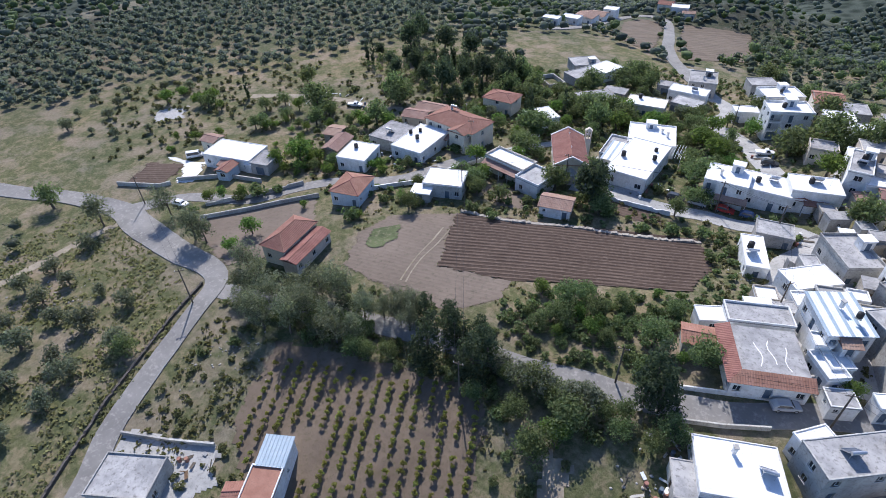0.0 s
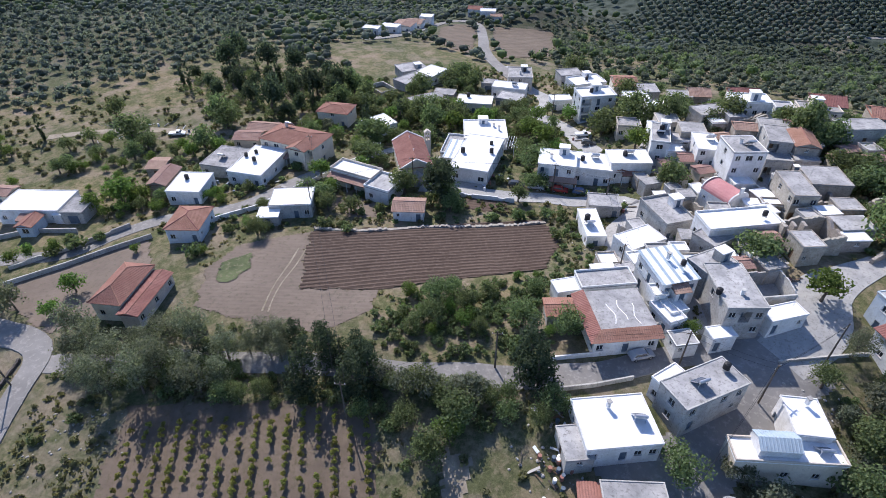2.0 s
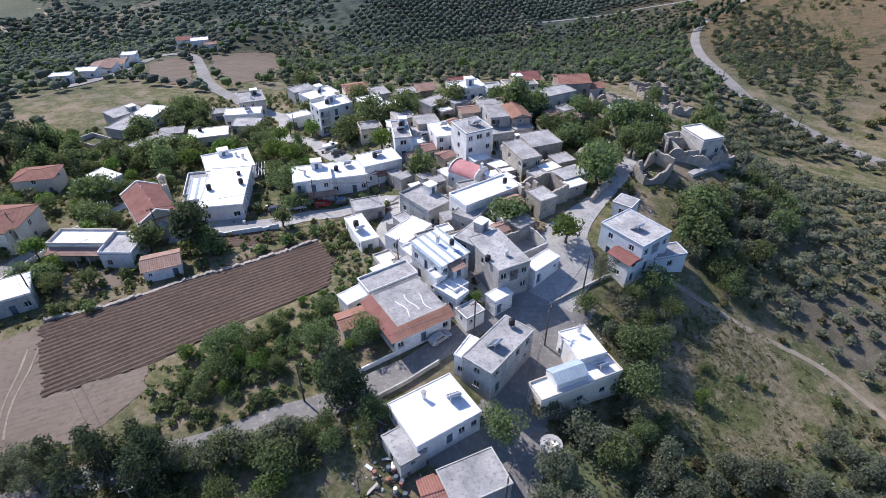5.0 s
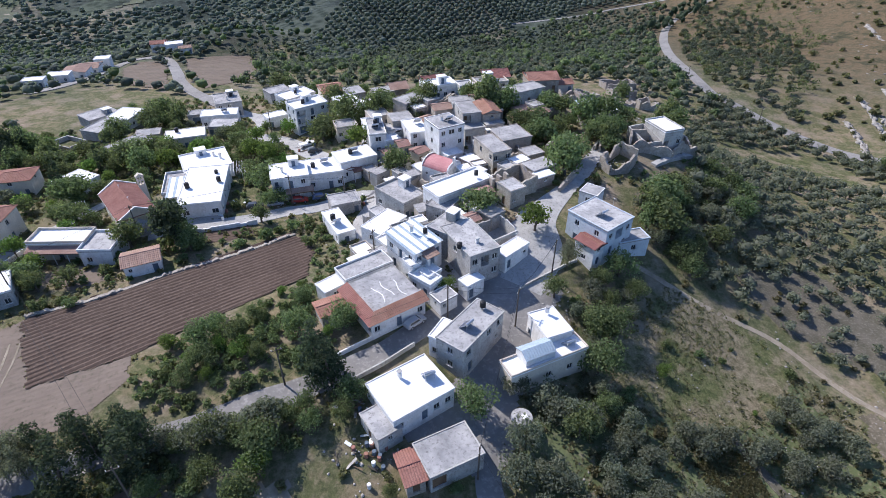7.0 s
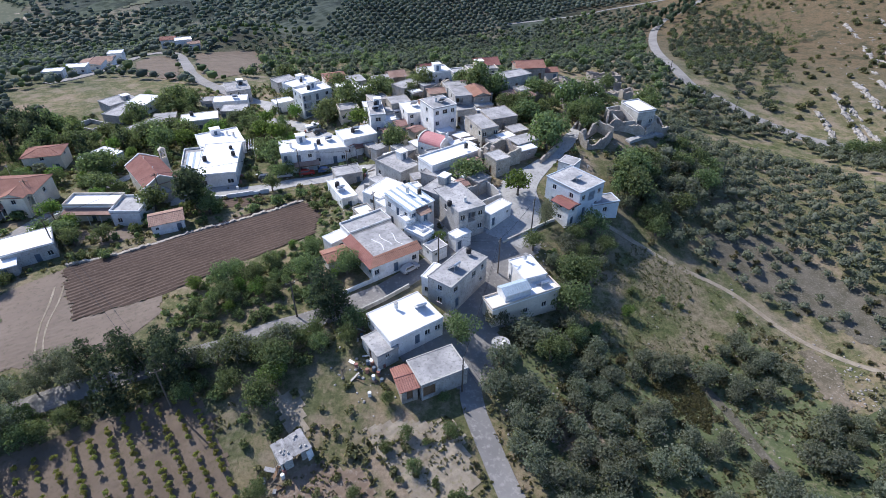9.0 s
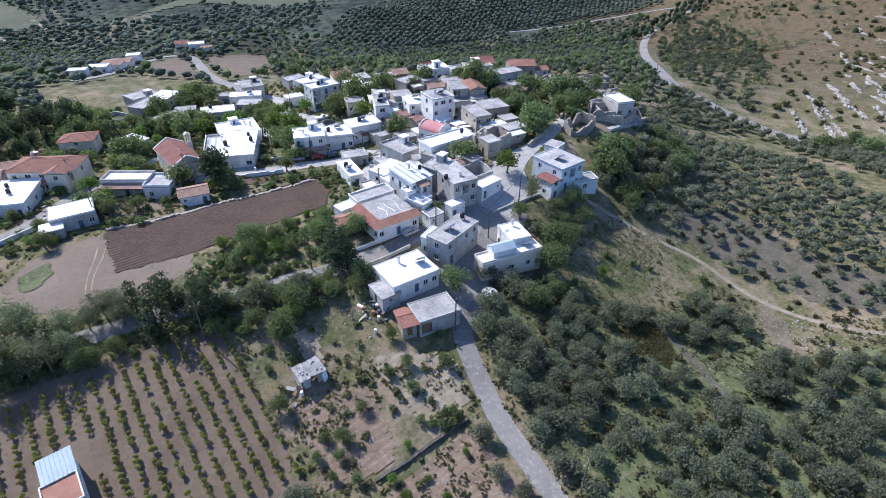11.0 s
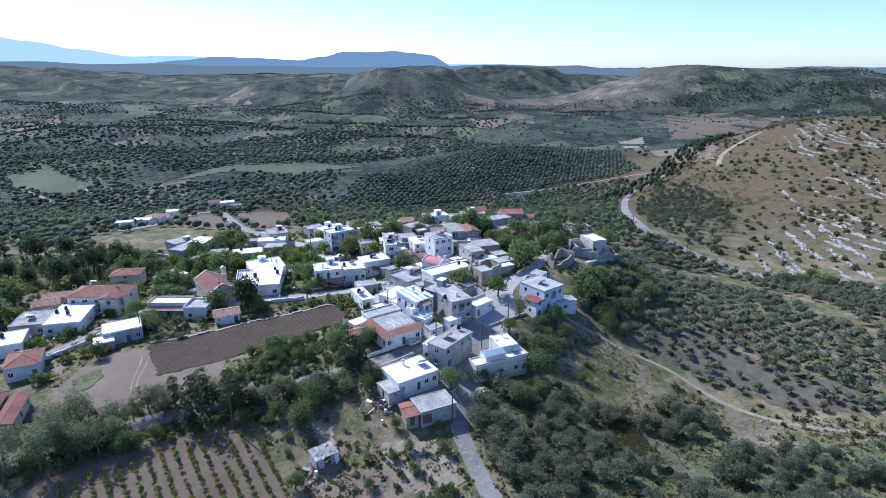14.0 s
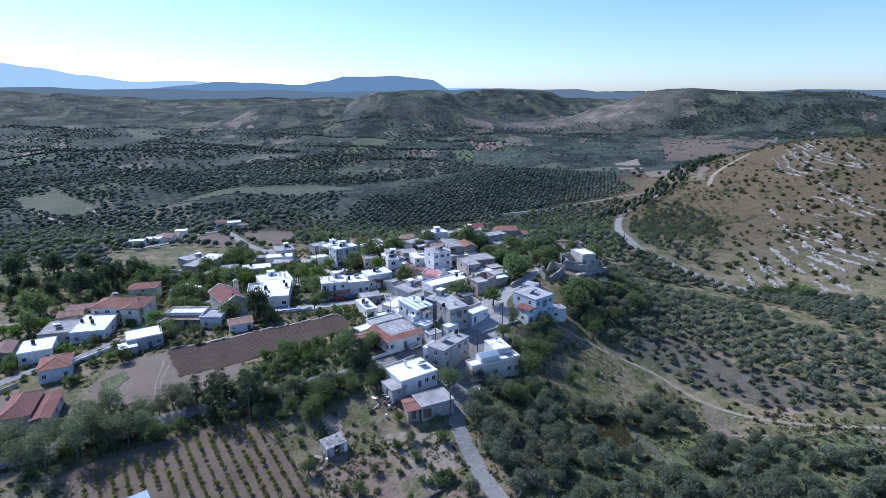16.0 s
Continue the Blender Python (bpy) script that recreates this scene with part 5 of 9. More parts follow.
def chapel():
    """White chapel with a pink barrel roof."""
    x, y, w, d, rot, h = 3, 63.3, 5.4, 7.2, 50, 3.4
    ob = house(x, y, w, d, rot, h, "white", "none", "white chapel with a faded pink barrel roof", F="D", L="w.w", name="chapel", category="chapel", group="")
    bm = bmesh.new()
    n, r = 12, w / 2 + 0.1
    prof = [(-r * math.cos(math.pi * i / n), h + 1.7 * math.sin(math.pi * i / n)) for i in range(n + 1)]
    for (a, b), (c, e) in zip(prof, prof[1:]):
        quad(bm, (a, -d / 2 - 0.1, b), (c, -d / 2 - 0.1, e), (c, d / 2 + 0.1, e), (a, d / 2 + 0.1, b))
    part("roof", bm, M["pink"], ob, "faded pink barrel roof")
    for s in (-1, 1):
        bm = bmesh.new()
        yy = s * (d / 2 + 0.05)
        for i in range(n):
            (a, b), (c, e) = prof[i], prof[i + 1]
            quad(bm, (a, yy, h - 0.1), (c, yy, h - 0.1), (c, yy, e + 0.25), (a, yy, b + 0.25))
            quad(bm, (a, yy, b + 0.25), (c, yy, e + 0.25), (c, yy - s * 0.3, e + 0.25), (a, yy - s * 0.3, b + 0.25))
        if s < 0:
            box(bm, 0, -d / 2, h + 2.5, 0.9, 0.35, 1.2)
        part("gable", bm, M["white"], ob)


chapel()


def jagged_wall(bm, a, b, h, t, seed, broken=0.5, base=-0.4):
    """A thick wall from a to b whose top is broken off unevenly."""
    a, b = Vector(a), Vector(b)
    L = (b - a).length
    n = max(2, int(L / 0.38))
    side = Vector((-(b - a).y, (b - a).x, 0)).normalized() * t / 2
    prev = None
    for i in range(n + 1):
        p = a.lerp(b, i / n)
        top = h * (1 - broken * max(0, noise.noise((p.x * 0.35, p.y * 0.35, seed)) * 1.5 + 0.22))
        top = max(0.25, round(top / 0.28) * 0.28 + (0.34 * noise.noise((p.x * 4.1, p.y * 4.1, seed)) if broken > 0.2 else 0.03 * noise.noise((p.x * 3, p.y * 3, seed))))
        g = hz(p.x, p.y)
        row = [bm.verts.new(v) for v in ((*(p - side).to_2d(), g + base), (*(p - side).to_2d(), g + top), (*(p + side).to_2d(), g + top), (*(p + side).to_2d(), g + base))]
        if prev:
            for k in range(3):
                bm.faces.new((prev[k], row[k], row[k + 1], prev[k + 1]))
        else:
            bm.faces.new(row)
        prev = row
    bm.faces.new(prev[::-1])


def ruin(pts, h, label, seed, t=0.5, broken=0.75, material="stone"):
    ob = thing("ruin", Matrix.Identity(4), label, "ruin", "ruined houses")
    for i in range(len(pts)):
        bm = bmesh.new()
        jagged_wall(bm, (*pts[i - 1], 0), (*pts[i], 0), h, t, seed + i, broken)
        part("wall", bm, M[material], ob)
    cx, cy = sum(p[0] for p in pts) / len(pts), sum(p[1] for p in pts) / len(pts)
    r = max(math.dist(p, (cx, cy)) for p in pts)
    FOOT.append((cx, cy, r * 1.5, r * 1.5, 0.0))
    return ob


def rect_pts(x, y, w, d, rot):
    m = pose(x, y, 0, 0, 0, rot)
    return [tuple((m @ Vector((sx * w / 2, sy * d / 2, 0)))[:2]) for sx, sy in ((-1, -1), (1, -1), (1, 1), (-1, 1))]


ruin([(39.4, 59.3), (40.8, 56), (45.3, 56.9), (48.8, 61), (45.8, 64.4)], 3.2, "roofless rubble house with fallen beams inside", 3)
ruin([(48.3, 64.9), (53.1, 64.2), (58, 62.6), (62.9, 67.3), (58.7, 70.2), (49.7, 68.8)], 3.2, "roofless stone house with broken walls", 9)
ruin(rect_pts(17.3, 51.2, 8, 6.8, 20), 3.8, "roofless concrete-topped stone house", 31, broken=0.35)
ruin(rect_pts(11.1, 34.6, 6.0, 5.6, 25), 3.2, "walled open courtyard with a white floor", 41, 0.3, 0.15, "grey_plaster")
ruin(rect_pts(-106.2, 110.2, 6.0, 9.0, 60), 1.5, "roofless low block walls in the grass", 51, 0.35, 0.2, "grey_plaster")
ruin(rect_pts(8, 93.8, 5.7, 5.7, 30), 2.5, "roofless old house between roofs", 61, broken=0.4)
ruin(rect_pts(79.7, 149.3, 10, 5, 10), 2.4, "broken pale walls above the slope", 71)
ruin(rect_pts(35.4, 88.9, 5.6, 4, 20), 2.4, "roofless grey house at the village edge", 91, broken=0.4)
ruin(rect_pts(-3.5, 58.8, 4.9, 3.9, 35), 2.4, "roofless rubble yard behind the white house", 101)
for k in range(3):
    bm = bmesh.new()
    u = -2.6 + k * 1.7
    m = pose(15.3, 50.2, 0, 0, 0, 20)
    p = m @ Vector((u, 0.6, 0))
    box(bm, p.x, p.y, hz(p.x, p.y) + 2.1, 0.55, 1.6, 4.6, 20, 0.05)
    ob = thing("masonry_pier", Matrix.Identity(4), "free-standing masonry pier of a ruined house", "pier", "piers of the ruined house")
    part("pier", bm, M["stone"], ob)


def far_house(x, y, w, d, rot, h, roof, label, **kw):
    return house(x, y, w, d, rot, h, "white", roof, label, parapet=0.2, **kw)


far_house(-127, 268, 9, 6.5, 20, 4.0, "flat:white_roof", "white house at the far bend of the road", F="W.D.W")
far_house(-136.5, 272, 8, 6.5, 12, 4.2, "gable_w:tile", "house with a red roof at the far bend", F="W.W", rise=1.2)
far_house(-120, 263, 6, 5, 24, 3.2, "gable_w:tile_old", "low house with a faded roof at the far bend", F="W.D", rise=0.8)
far_house(-151, 236, 7, 6, 12, 5.0, "flat:white_roof", "small white two-storey house beside the far road", F="W/W", storeys=2)
far_house(-151, 222, 9, 9, 10, 3.2, "gable_w:tile_old", "house with a faded pink roof by the far road", F="W.D", rise=1.0)
far_house(-150, 208, 10, 10, 8, 3.2, "gable_d:tile_old", "long low house with a pinkish roof by the far road", F="W.D", rise=0.9)
far_house(-150, 194, 9, 6, 8, 3.2, "flat:white_roof", "long low white house beside the far road", F="W.W")
far_house(-154, 183, 8, 5, 10, 3.0, "flat:white_roof", "low white-walled house at the road edge", F="W.D")
house(-10.8, -3.6, 3.8, 5.2, 30, 2.5, "grey_plaster", "flat:grey_roof", "grey lean-to store against the white house", F="w", L="D", parapet=0.1, wood="wood_brown", name="outbuilding", category="outbuilding")
house(18.1, 87.4, 5.6, 4.3, 8, 2.9, "stone", "flat:grey_roof", "small stone house with a grey flat roof", F="w.D", parapet=0.1, wood="wood_brown")
house(10.8, 91.4, 6.3, 5, 10, 3.4, "grey_plaster", "flat:grey_roof", "grey flat-roofed house below the ridge", F="W.D", parapet=0.15)
house(-6, 88.9, 5.9, 5.9, 15, 3.8, "stone", "flat:grey_roof", "stone house with a flat concrete roof", F="w.D", L="W", parapet=0.1, wood="wood_brown")
house(-12.3, 95.3, 5.4, 5.4, 20, 3.2, "cream", "flat:grey_roof", "low cream house with a grey roof", F="W.D", parapet=0.15)
house(-15.7, 104.6, 6.2, 5.3, 22, 3.4, "white", "flat:white_roof", "white house near the top of the village", F="W.D", parapet=0.15)
house(6.1, 69.6, 4.3, 3.4, 25, 2.9, "white", "flat:white_roof", "small white house under the tall one", F="D", parapet=0.2)
house(-61.2, 71.5, 5.8, 10.6, 12, 2.7, "white", "flat:grey_roof", "low white wing with a walled terrace", F="W", L="W.D", parapet=0.5)
house(-117, 62, 8, 5, 15, 3.0, "cream", "gable_w:tile_old", "old low house with a faded red roof", F="W.W", rise=0.9)
house(-84.5, 24.5, 4.5, 4.0, 28, 2.4, "grey_plaster", "flat:white_roof", "low white-roofed store beside the road", F="D", parapet=0.0, name="outbuilding", category="outbuilding")

house(-2.3, 24.5, 3.2, 2.9, 41, 3.0, "white", "flat:white_roof", "low white terrace room below the striped roof", F="D", L="w", parapet=0.35)
house(-0.2, 19.0, 3.6, 3.0, 33, 2.6, "white", "flat:grey_roof", "low whitewashed house along the lane", F="w.", L="w", parapet=0.1)
house(4.9, 21.9, 3.8, 2.4, 34, 3.0, "white", "flat:white_roof", "low white porch room below the grey house", F="D.", R="w", parapet=0.1)
house(-2.3, 27.2, 2.2, 2.6, 35, 5.0, "white", "gable_w:tile_old", "little red-tiled room on a white terrace", F="/D", storeys=2, rise=0.5)
house(-5.3, 26.0, 2.2, 2.6, 33, 4.2, "white", "flat:white_roof", "narrow white stair room beside the lane", F="w", L="w", parapet=0.3)
house(28.1, 29.4, 3.0, 4.4, 34, 4.4, "white", "gable_d:tile", "white wing with an orange tiled roof", F="D/W", L="W/w", storeys=2, rise=0.5)

house(-94.6, 49.6, 5.0, 3.6, 1, 5.6, "cream", "gable_d:tile", "projecting front wing of the villa", F="V/W", L="/w", R="/w", storeys=2, rise=1.0)

# the old quarter on the crest
house(15, 64.7, 4.7, 9.4, 20, 5.8, "stone", "flat:grey_roof", "front wing of the large rubble-stone house", F="D.w/W.W", L="w..w/.W.W", R="/w", storeys=2, parapet=0.12, wood="wood_brown")
house(20.4, 71.4, 7.8, 7.6, 18, 4.9, "stone", "flat:grey_roof", "rear wing of the large rubble-stone house", F="w.D", L="W", R="w.W", parapet=0.1, wood="wood_brown")
house(24, 63.2, 4.5, 4.1, 22, 3.3, "stone", "flat:grey_roof", "low annex closing the stone courtyard", F="w", R="D", parapet=0.1, wood="wood_brown")
house(11.6, 84.7, 5, 8.4, 9, 5.4, "grey_plaster", "flat:grey_roof", "old house with a cracked concrete roof and veranda", F="V./V.", L="w/W", storeys=2, parapet=0.1, wood="wood_brown")
house(16.6, 84.2, 4.6, 8.2, 11, 5.3, "stone", "gable_d:tile", "old stone house with a patched orange tiled roof", F="D/w", R="w/W", storeys=2, rise=0.9, wood="wood_brown")
house(12, 79.2, 5.4, 5, 15, 3.7, "grey_plaster", "flat:grey_roof", "grey house with a dark veranda", F="V.W", L="w", parapet=0.3, wood="wood_brown")
house(17.4, 80.1, 4.9, 4.2, 15, 3.8, "stone", "flat:grey_roof", "small stone house with a dark doorway", F="D.w", R="W", parapet=0.1, wood="wood_brown")
house(18.6, 76.6, 3.3, 3, 15, 2.8, "white", "flat:white_roof", "little whitewashed lean-to on the crest", F="D", parapet=0.1, name="store", category="store", group="small stores of the village")
house(5.1, 90.4, 4.5, 4.3, 12, 3.1, "stone", "gable_w:tile_old", "stone house with a faded tiled roof", F="w.D", rise=0.8, wood="wood_brown")
house(5, 83.9, 3.8, 4.2, 14, 3.3, "white", "flat:white_roof", "whitewashed house squeezed between older ones", F="D.", L="w", parapet=0.2)
house(-7.8, 85.8, 4.3, 3.9, 10, 3.3, "grey_plaster", "flat:grey_roof", "low grey house above the lane", F="D.", parapet=0.2)
house(21.7, 98.3, 3.8, 3.3, 10, 2.6, "grey_plaster", "flat:grey_roof", "low grey annex beside the tiled house", F="V", parapet=0.1)
house(12.6, 100.3, 4.2, 4, 14, 3.2, "white", "flat:grey_roof", "white annex beside the blue-shuttered house", F="D.W", parapet=0.35)
house(41.6, 105.3, 6.5, 4.3, 8, 2.8, "cream", "gable_w:tile", "low house with a pink-orange tiled roof", F="W.D", rise=0.9)
house(31.7, 99.4, 4.1, 3.5, 20, 2.6, "stone", "flat:grey_roof", "stone room beside the long grey house", F="w.", parapet=0.05, wood="wood_brown")
house(48.2, 83.6, 4.9, 5.1, 8, 2.5, "stone", "flat:white_roof", "abandoned stone house with a pale slab roof", F="D.w", R="w", parapet=0.0, wood="wood_brown")
house(44.6, 88.4, 5, 3.3, 8, 2.2, "stone", "sheet:metal_roof", "low shed under ribbed pale sheets", F="G", rise=0.4, wood="wood_brown", name="shed", category="shed")
house(22.2, 94, 3.6, 3.3, 22, 2.4, "stone", "flat:grey_roof", "low stone store under trees", F="D", parapet=0.05, wood="wood_brown", name="store", category="store", group="small stores of the village")
house(-13.8, 91.2, 5, 4.8, 14, 3.5, "white", "flat:white_roof", "whitewashed house above the lane", F="W.D", L="w", parapet=0.2)
house(-21.4, 94.8, 5.8, 5, 16, 3.5, "cream", "flat:grey_roof", "cream house with a grey roof above the lane", F="W.D", L="W", parapet=0.3)
house(-22.8, 115.3, 6.7, 5.6, 24, 3.6, "white", "flat:white_roof", "white house behind the three-storey one", F="W.D.W", L="W", parapet=0.15)
house(-11.1, 114.2, 6, 5.1, 20, 3.4, "stone", "flat:grey_roof", "grey stone house on the crest", F="w.D", L="w", parapet=0.1, wood="wood_brown")
house(-49.9, 147.3, 8, 6.5, 35, 4.2, "grey_plaster", "flat:grey_roof", "grey house at the top of the village road", F="W.D.W", R="W", parapet=0.2)
house(-32.8, 119.7, 5.7, 4.7, 30, 3.4, "white", "flat:grey_roof", "white lower house beside the village road", F="W.D", R="W", parapet=0.3)
house(-45.4, 118, 6.4, 4.4, 30, 3.3, "white", "flat:white_roof", "small white house beside the road bend", F="D.W", parapet=0.2)
house(-130.4, 9.0, 4.6, 2.6, 23, 2.3, "white", "flat:white_roof", "low white lean-to beside the bungalow", F="D", parapet=0.0, name="outbuilding", category="outbuilding")
house(-134.3, 3.2, 3.4, 4.6, 23, 2.8, "pale_blue", "gable_d:tile", "pale blue porch under a small tiled roof", F="T", rise=0.7)
house(-127.4, 33.5, 4.4, 5.6, 24, 2.8, "stone", "gable_w:tile_old", "small old store with pinkish tiles", F="D", rise=0.6, wood="wood_brown", name="store", category="store", group="small stores of the village")
house(-59.9, 67.9, 3.9, 8.7, 10, 2.9, "white", "sheet:metal_roof", "white lean-to with a dull sheet roof beside the large house", L="W.D", rise=0.6)
house(-83, 112, 7.0, 5.0, 12, 2.6, "stone", "flat:grey_roof", "low overgrown stone house with a mossy roof", F="w.D", parapet=0.1, wood="wood_brown")
house(-73, 127.5, 5.0, 4.2, 10, 3.0, "grey_plaster", "flat:grey_roof", "small grey store by the village road", F="G", parapet=0.1, name="store", category="store", group="small stores of the village")
ruin(rect_pts(19.4, 66.6, 4.5, 5.2, 20), 3.5, "walled open courtyard of the stone house", 111, 0.5, 0.25)
ruin(rect_pts(7.9, 92.3, 6.3, 5.5, 28), 2.9, "roofless box of old plastered walls", 121, 0.45, 0.3)
ruin(rect_pts(48.8, 100.6, 6.3, 4.7, 10), 2.3, "roofless dark stone house at the edge", 131, 0.5, 0.5)
ruin(rect_pts(42.5, 97.6, 5, 3.8, 14), 2, "broken pale walls on the slope", 141, 0.5, 0.7)
ruin(rect_pts(82, 160, 13, 6, 8), 2.6, "long roofless house with pale wall tops", 151, 0.5, 0.4)
ruin(rect_pts(83.1, 135.9, 7.9, 6.9, 14), 3, "roofless house with white wall tops", 161, 0.5, 0.5)
ruin(rect_pts(72.7, 129.1, 5.8, 5.3, 14), 2.7, "broken rubble walls on the slope", 171, 0.5, 0.6)
ruin(rect_pts(53, 68.4, 4.3, 7.4, 15), 2.6, "walled terrace of the pale house", 181, 0.3, 0.08, "grey_plaster")
ruin(rect_pts(63.8, 69.8, 6.2, 4.8, 20), 2.3, "tumbled stone walls beside the pale house", 191, 0.55, 0.7)
ruin(rect_pts(32, 68.7, 4.8, 3.8, 30), 2.3, "low rubble walls under trees", 201, 0.5, 0.7)
ruin(rect_pts(24.9, 77.9, 5, 4.1, 20), 2.5, "ruined stone room beside the crest", 211, 0.5, 0.6)


def line_wall(name, pts, h, t, material, label, broken=0.12, seed=5):
    ob = thing(name, Matrix.Identity(4), label, "wall")
    for i in range(len(pts) - 1):
        bm = bmesh.new()
        jagged_wall(bm, (*pts[i], 0), (*pts[i + 1], 0), h, t, seed + i, broken)
        part("wall", bm, M[material], ob)
    return ob


line_wall("field_wall", [(-73.8, 25.6), (-62.9, 29.6), (-53, 36), (-43, 40.7), (-35.2, 45), (-29.9, 48.6)], 0.6, 0.7, "stone", "low dry rubble wall along the ploughed field", 0.8)
line_wall("road_wall", [(-101.5, 13), (-96.5, 20.2), (-91, 27.5), (-88.2, 38.4), (-85.6, 48)], 1.1, 0.3, "white", "white plastered wall along the upper road", 0.05)
line_wall("yard_wall", [(-121.6, -11.7), (-114.8, -2.9), (-110.5, 3.5), (-105.2, 10.5)], 1.1, 0.3, "grey_plaster", "grey concrete wall round the hall yard", 0.05)
line_wall("yard_wall", [(-126, -8), (-118.5, 2.5), (-113.5, 12)], 1.0, 0.3, "grey_plaster", "grey concrete wall beside the upper road", 0.05)
line_wall("yard_wall", [(-79.4, -48.4), (-72.3, -44), (-66.4, -39.8)], 0.9, 0.3, "grey_plaster", "low concrete wall of the farmyard", 0.05)
line_wall("terrace_wall", [(-100, -23), (-96.5, -31), (-91.5, -40), (-87.6, -47), (-82, -55), (-76, -63)], 0.7, 0.4, "wall_dark", "dark stone wall along the west road", 0.3)
line_wall("terrace_wall", [(34.5, 58.1), (30.9, 53.1), (27.1, 48.7)], 1.4, 0.5, "stone", "stone wall beside the stepped lane", 0.3)
line_wall("terrace_wall", [(13.8, 22.4), (18.9, 25.2), (25.2, 28.6), (26, 28.9)], 0.7, 0.3, "grey_plaster", "grey parapet wall round the square", 0.05)
line_wall("terrace_wall", [(-155, -17.5), (-144.5, -10.8), (-143.6, -8.4)], 1.1, 0.3, "grey_plaster", "grey wall round the garden plot", 0.05)
line_wall("terrace_wall", [(-143.6, -6.4), (-134.6, 2.4), (-124, 6.4)], 1.2, 0.3, "grey_plaster", "grey garden wall along the upper road", 0.05)
line_wall("terrace_wall", [(-56.7, 50.6), (-46.7, 52), (-38.9, 54)], 1.0, 0.3, "white", "white retaining wall of the church lane", 0.05)
line_wall("terrace_wall", [(35.3, 66.6), (34.8, 71.5), (38.5, 74.1)], 1.3, 0.5, "stone", "broken terrace wall among trees", 0.5)
line_wall("terrace_wall", [(40.3, 66.6), (42.3, 69.3), (44, 72.9), (41.4, 74.8)], 1.3, 0.5, "stone", "broken terrace wall above the gap", 0.5)
line_wall("garden_wall", [(-19.5, 8.2), (-12.5, 12.2), (-8.6, 14.8)], 0.8, 0.25, "white", "low white wall in front of the tiled house", 0.1)
line_wall("garden_wall", [(-15, 4.6), (-10.6, 7.2), (-5.6, 10.8)], 0.8, 0.25, "grey_plaster", "low wall behind the white house", 0.1)
line_wall("terrace_wall", [(41.6, 87.2), (40.9, 82.5), (40.9, 75.5)], 1.8, 0.5, "stone", "tall broken terrace wall among trees", 0.5)
line_wall("terrace_wall", [(34.6, 75.3), (35, 69.5)], 1.5, 0.5, "stone", "broken pale wall beside dry grass", 0.5)
line_wall("terrace_wall", [(43.4, 71.8), (41.3, 65.6)], 1.8, 0.5, "stone", "pale wall stub above the lane", 0.5)
line_wall("terrace_wall", [(52.7, 59.9), (57.5, 62.6), (65, 66.3)], 0.6, 1.6, "concrete_lane", "pale broken concrete slab wall", 0.3)
line_wall("garden_wall", [(-12.3, -37.2), (-8.1, -34.9), (-4.3, -32.3), (-0.8, -30), (2.5, -27.9)], 0.7, 0.5, "wall_dark", "low dark stone terrace wall in the garden", 0.4)


def infill():
    """The jumble of little stores, terraces and yard walls between the old houses."""
    rng = random.Random(77)
    core = [(-14, 26), (-19.7, 57.8), (-13.5, 85.2), (0.6, 96.6), (22, 94.8), (33.4, 85.4), (22.9, 79.7), (20.6, 71.1), (27.8, 55.3), (15, 46), (13, 28)]

    def clear(x, y, r):
        for hx, hy, w, d, a in FOOT:
            dx, dy = x - hx, y - hy
            u, v = dx * math.cos(a) + dy * math.sin(a), -dx * math.sin(a) + dy * math.cos(a)
            if abs(u) < w / 2 + r and abs(v) < d / 2 + r:
                return False
        return all(math.hypot(x - lx, y - ly) > w + r for lx, ly, w in LINES)
    made = 0
    for _ in range(2200):
        x, y = rng.uniform(-20, 42), rng.uniform(26, 140)
        if made < 48 and inside(x, y, core) and clear(x, y, 1.5):
            w, d = rng.uniform(2.4, 4.2), rng.uniform(2.4, 3.8)
            wall, roof, words = rng.choice([("stone", "flat:grey_roof", "small rubble-stone store with a flat grey roof"), ("grey_plaster", "flat:grey_roof", "small grey store between old houses"), ("white", "flat:white_roof", "small whitewashed room between old houses"), ("cream", "gable_w:tile_old", "small store with faded roof tiles"), ("stone", "flat:white_roof", "little stone room with a pale roof")])
            house(x, y, w, d, 28 + rng.uniform(-12, 12), rng.uniform(2.2, 3.2), wall, roof, words, F=rng.choice(["D", "w", "D."]), parapet=rng.choice([0.0, 0.1, 0.3]), rise=0.5, wood="wood_brown", name="store", category="store", group="small stores of the village")
            made += 1
    for _ in range(500):
        x, y = rng.uniform(-20, 60), rng.uniform(26, 140)
        if inside(x, y, core) and clear(x, y, 0.5) and rng.random() < 0.32:
            a = radians(28 + rng.choice([0, 90]) + rng.uniform(-10, 10))
            L = rng.uniform(2.5, 5.5)
            line_wall("yard_wall", [(x, y), (x + L * math.cos(a), y + L * math.sin(a))], rng.uniform(0.9, 1.9), 0.35, rng.choice(["stone", "stone", "grey_plaster", "white"]), "low old yard wall between the houses", 0.35, int(x * 3))


infill()


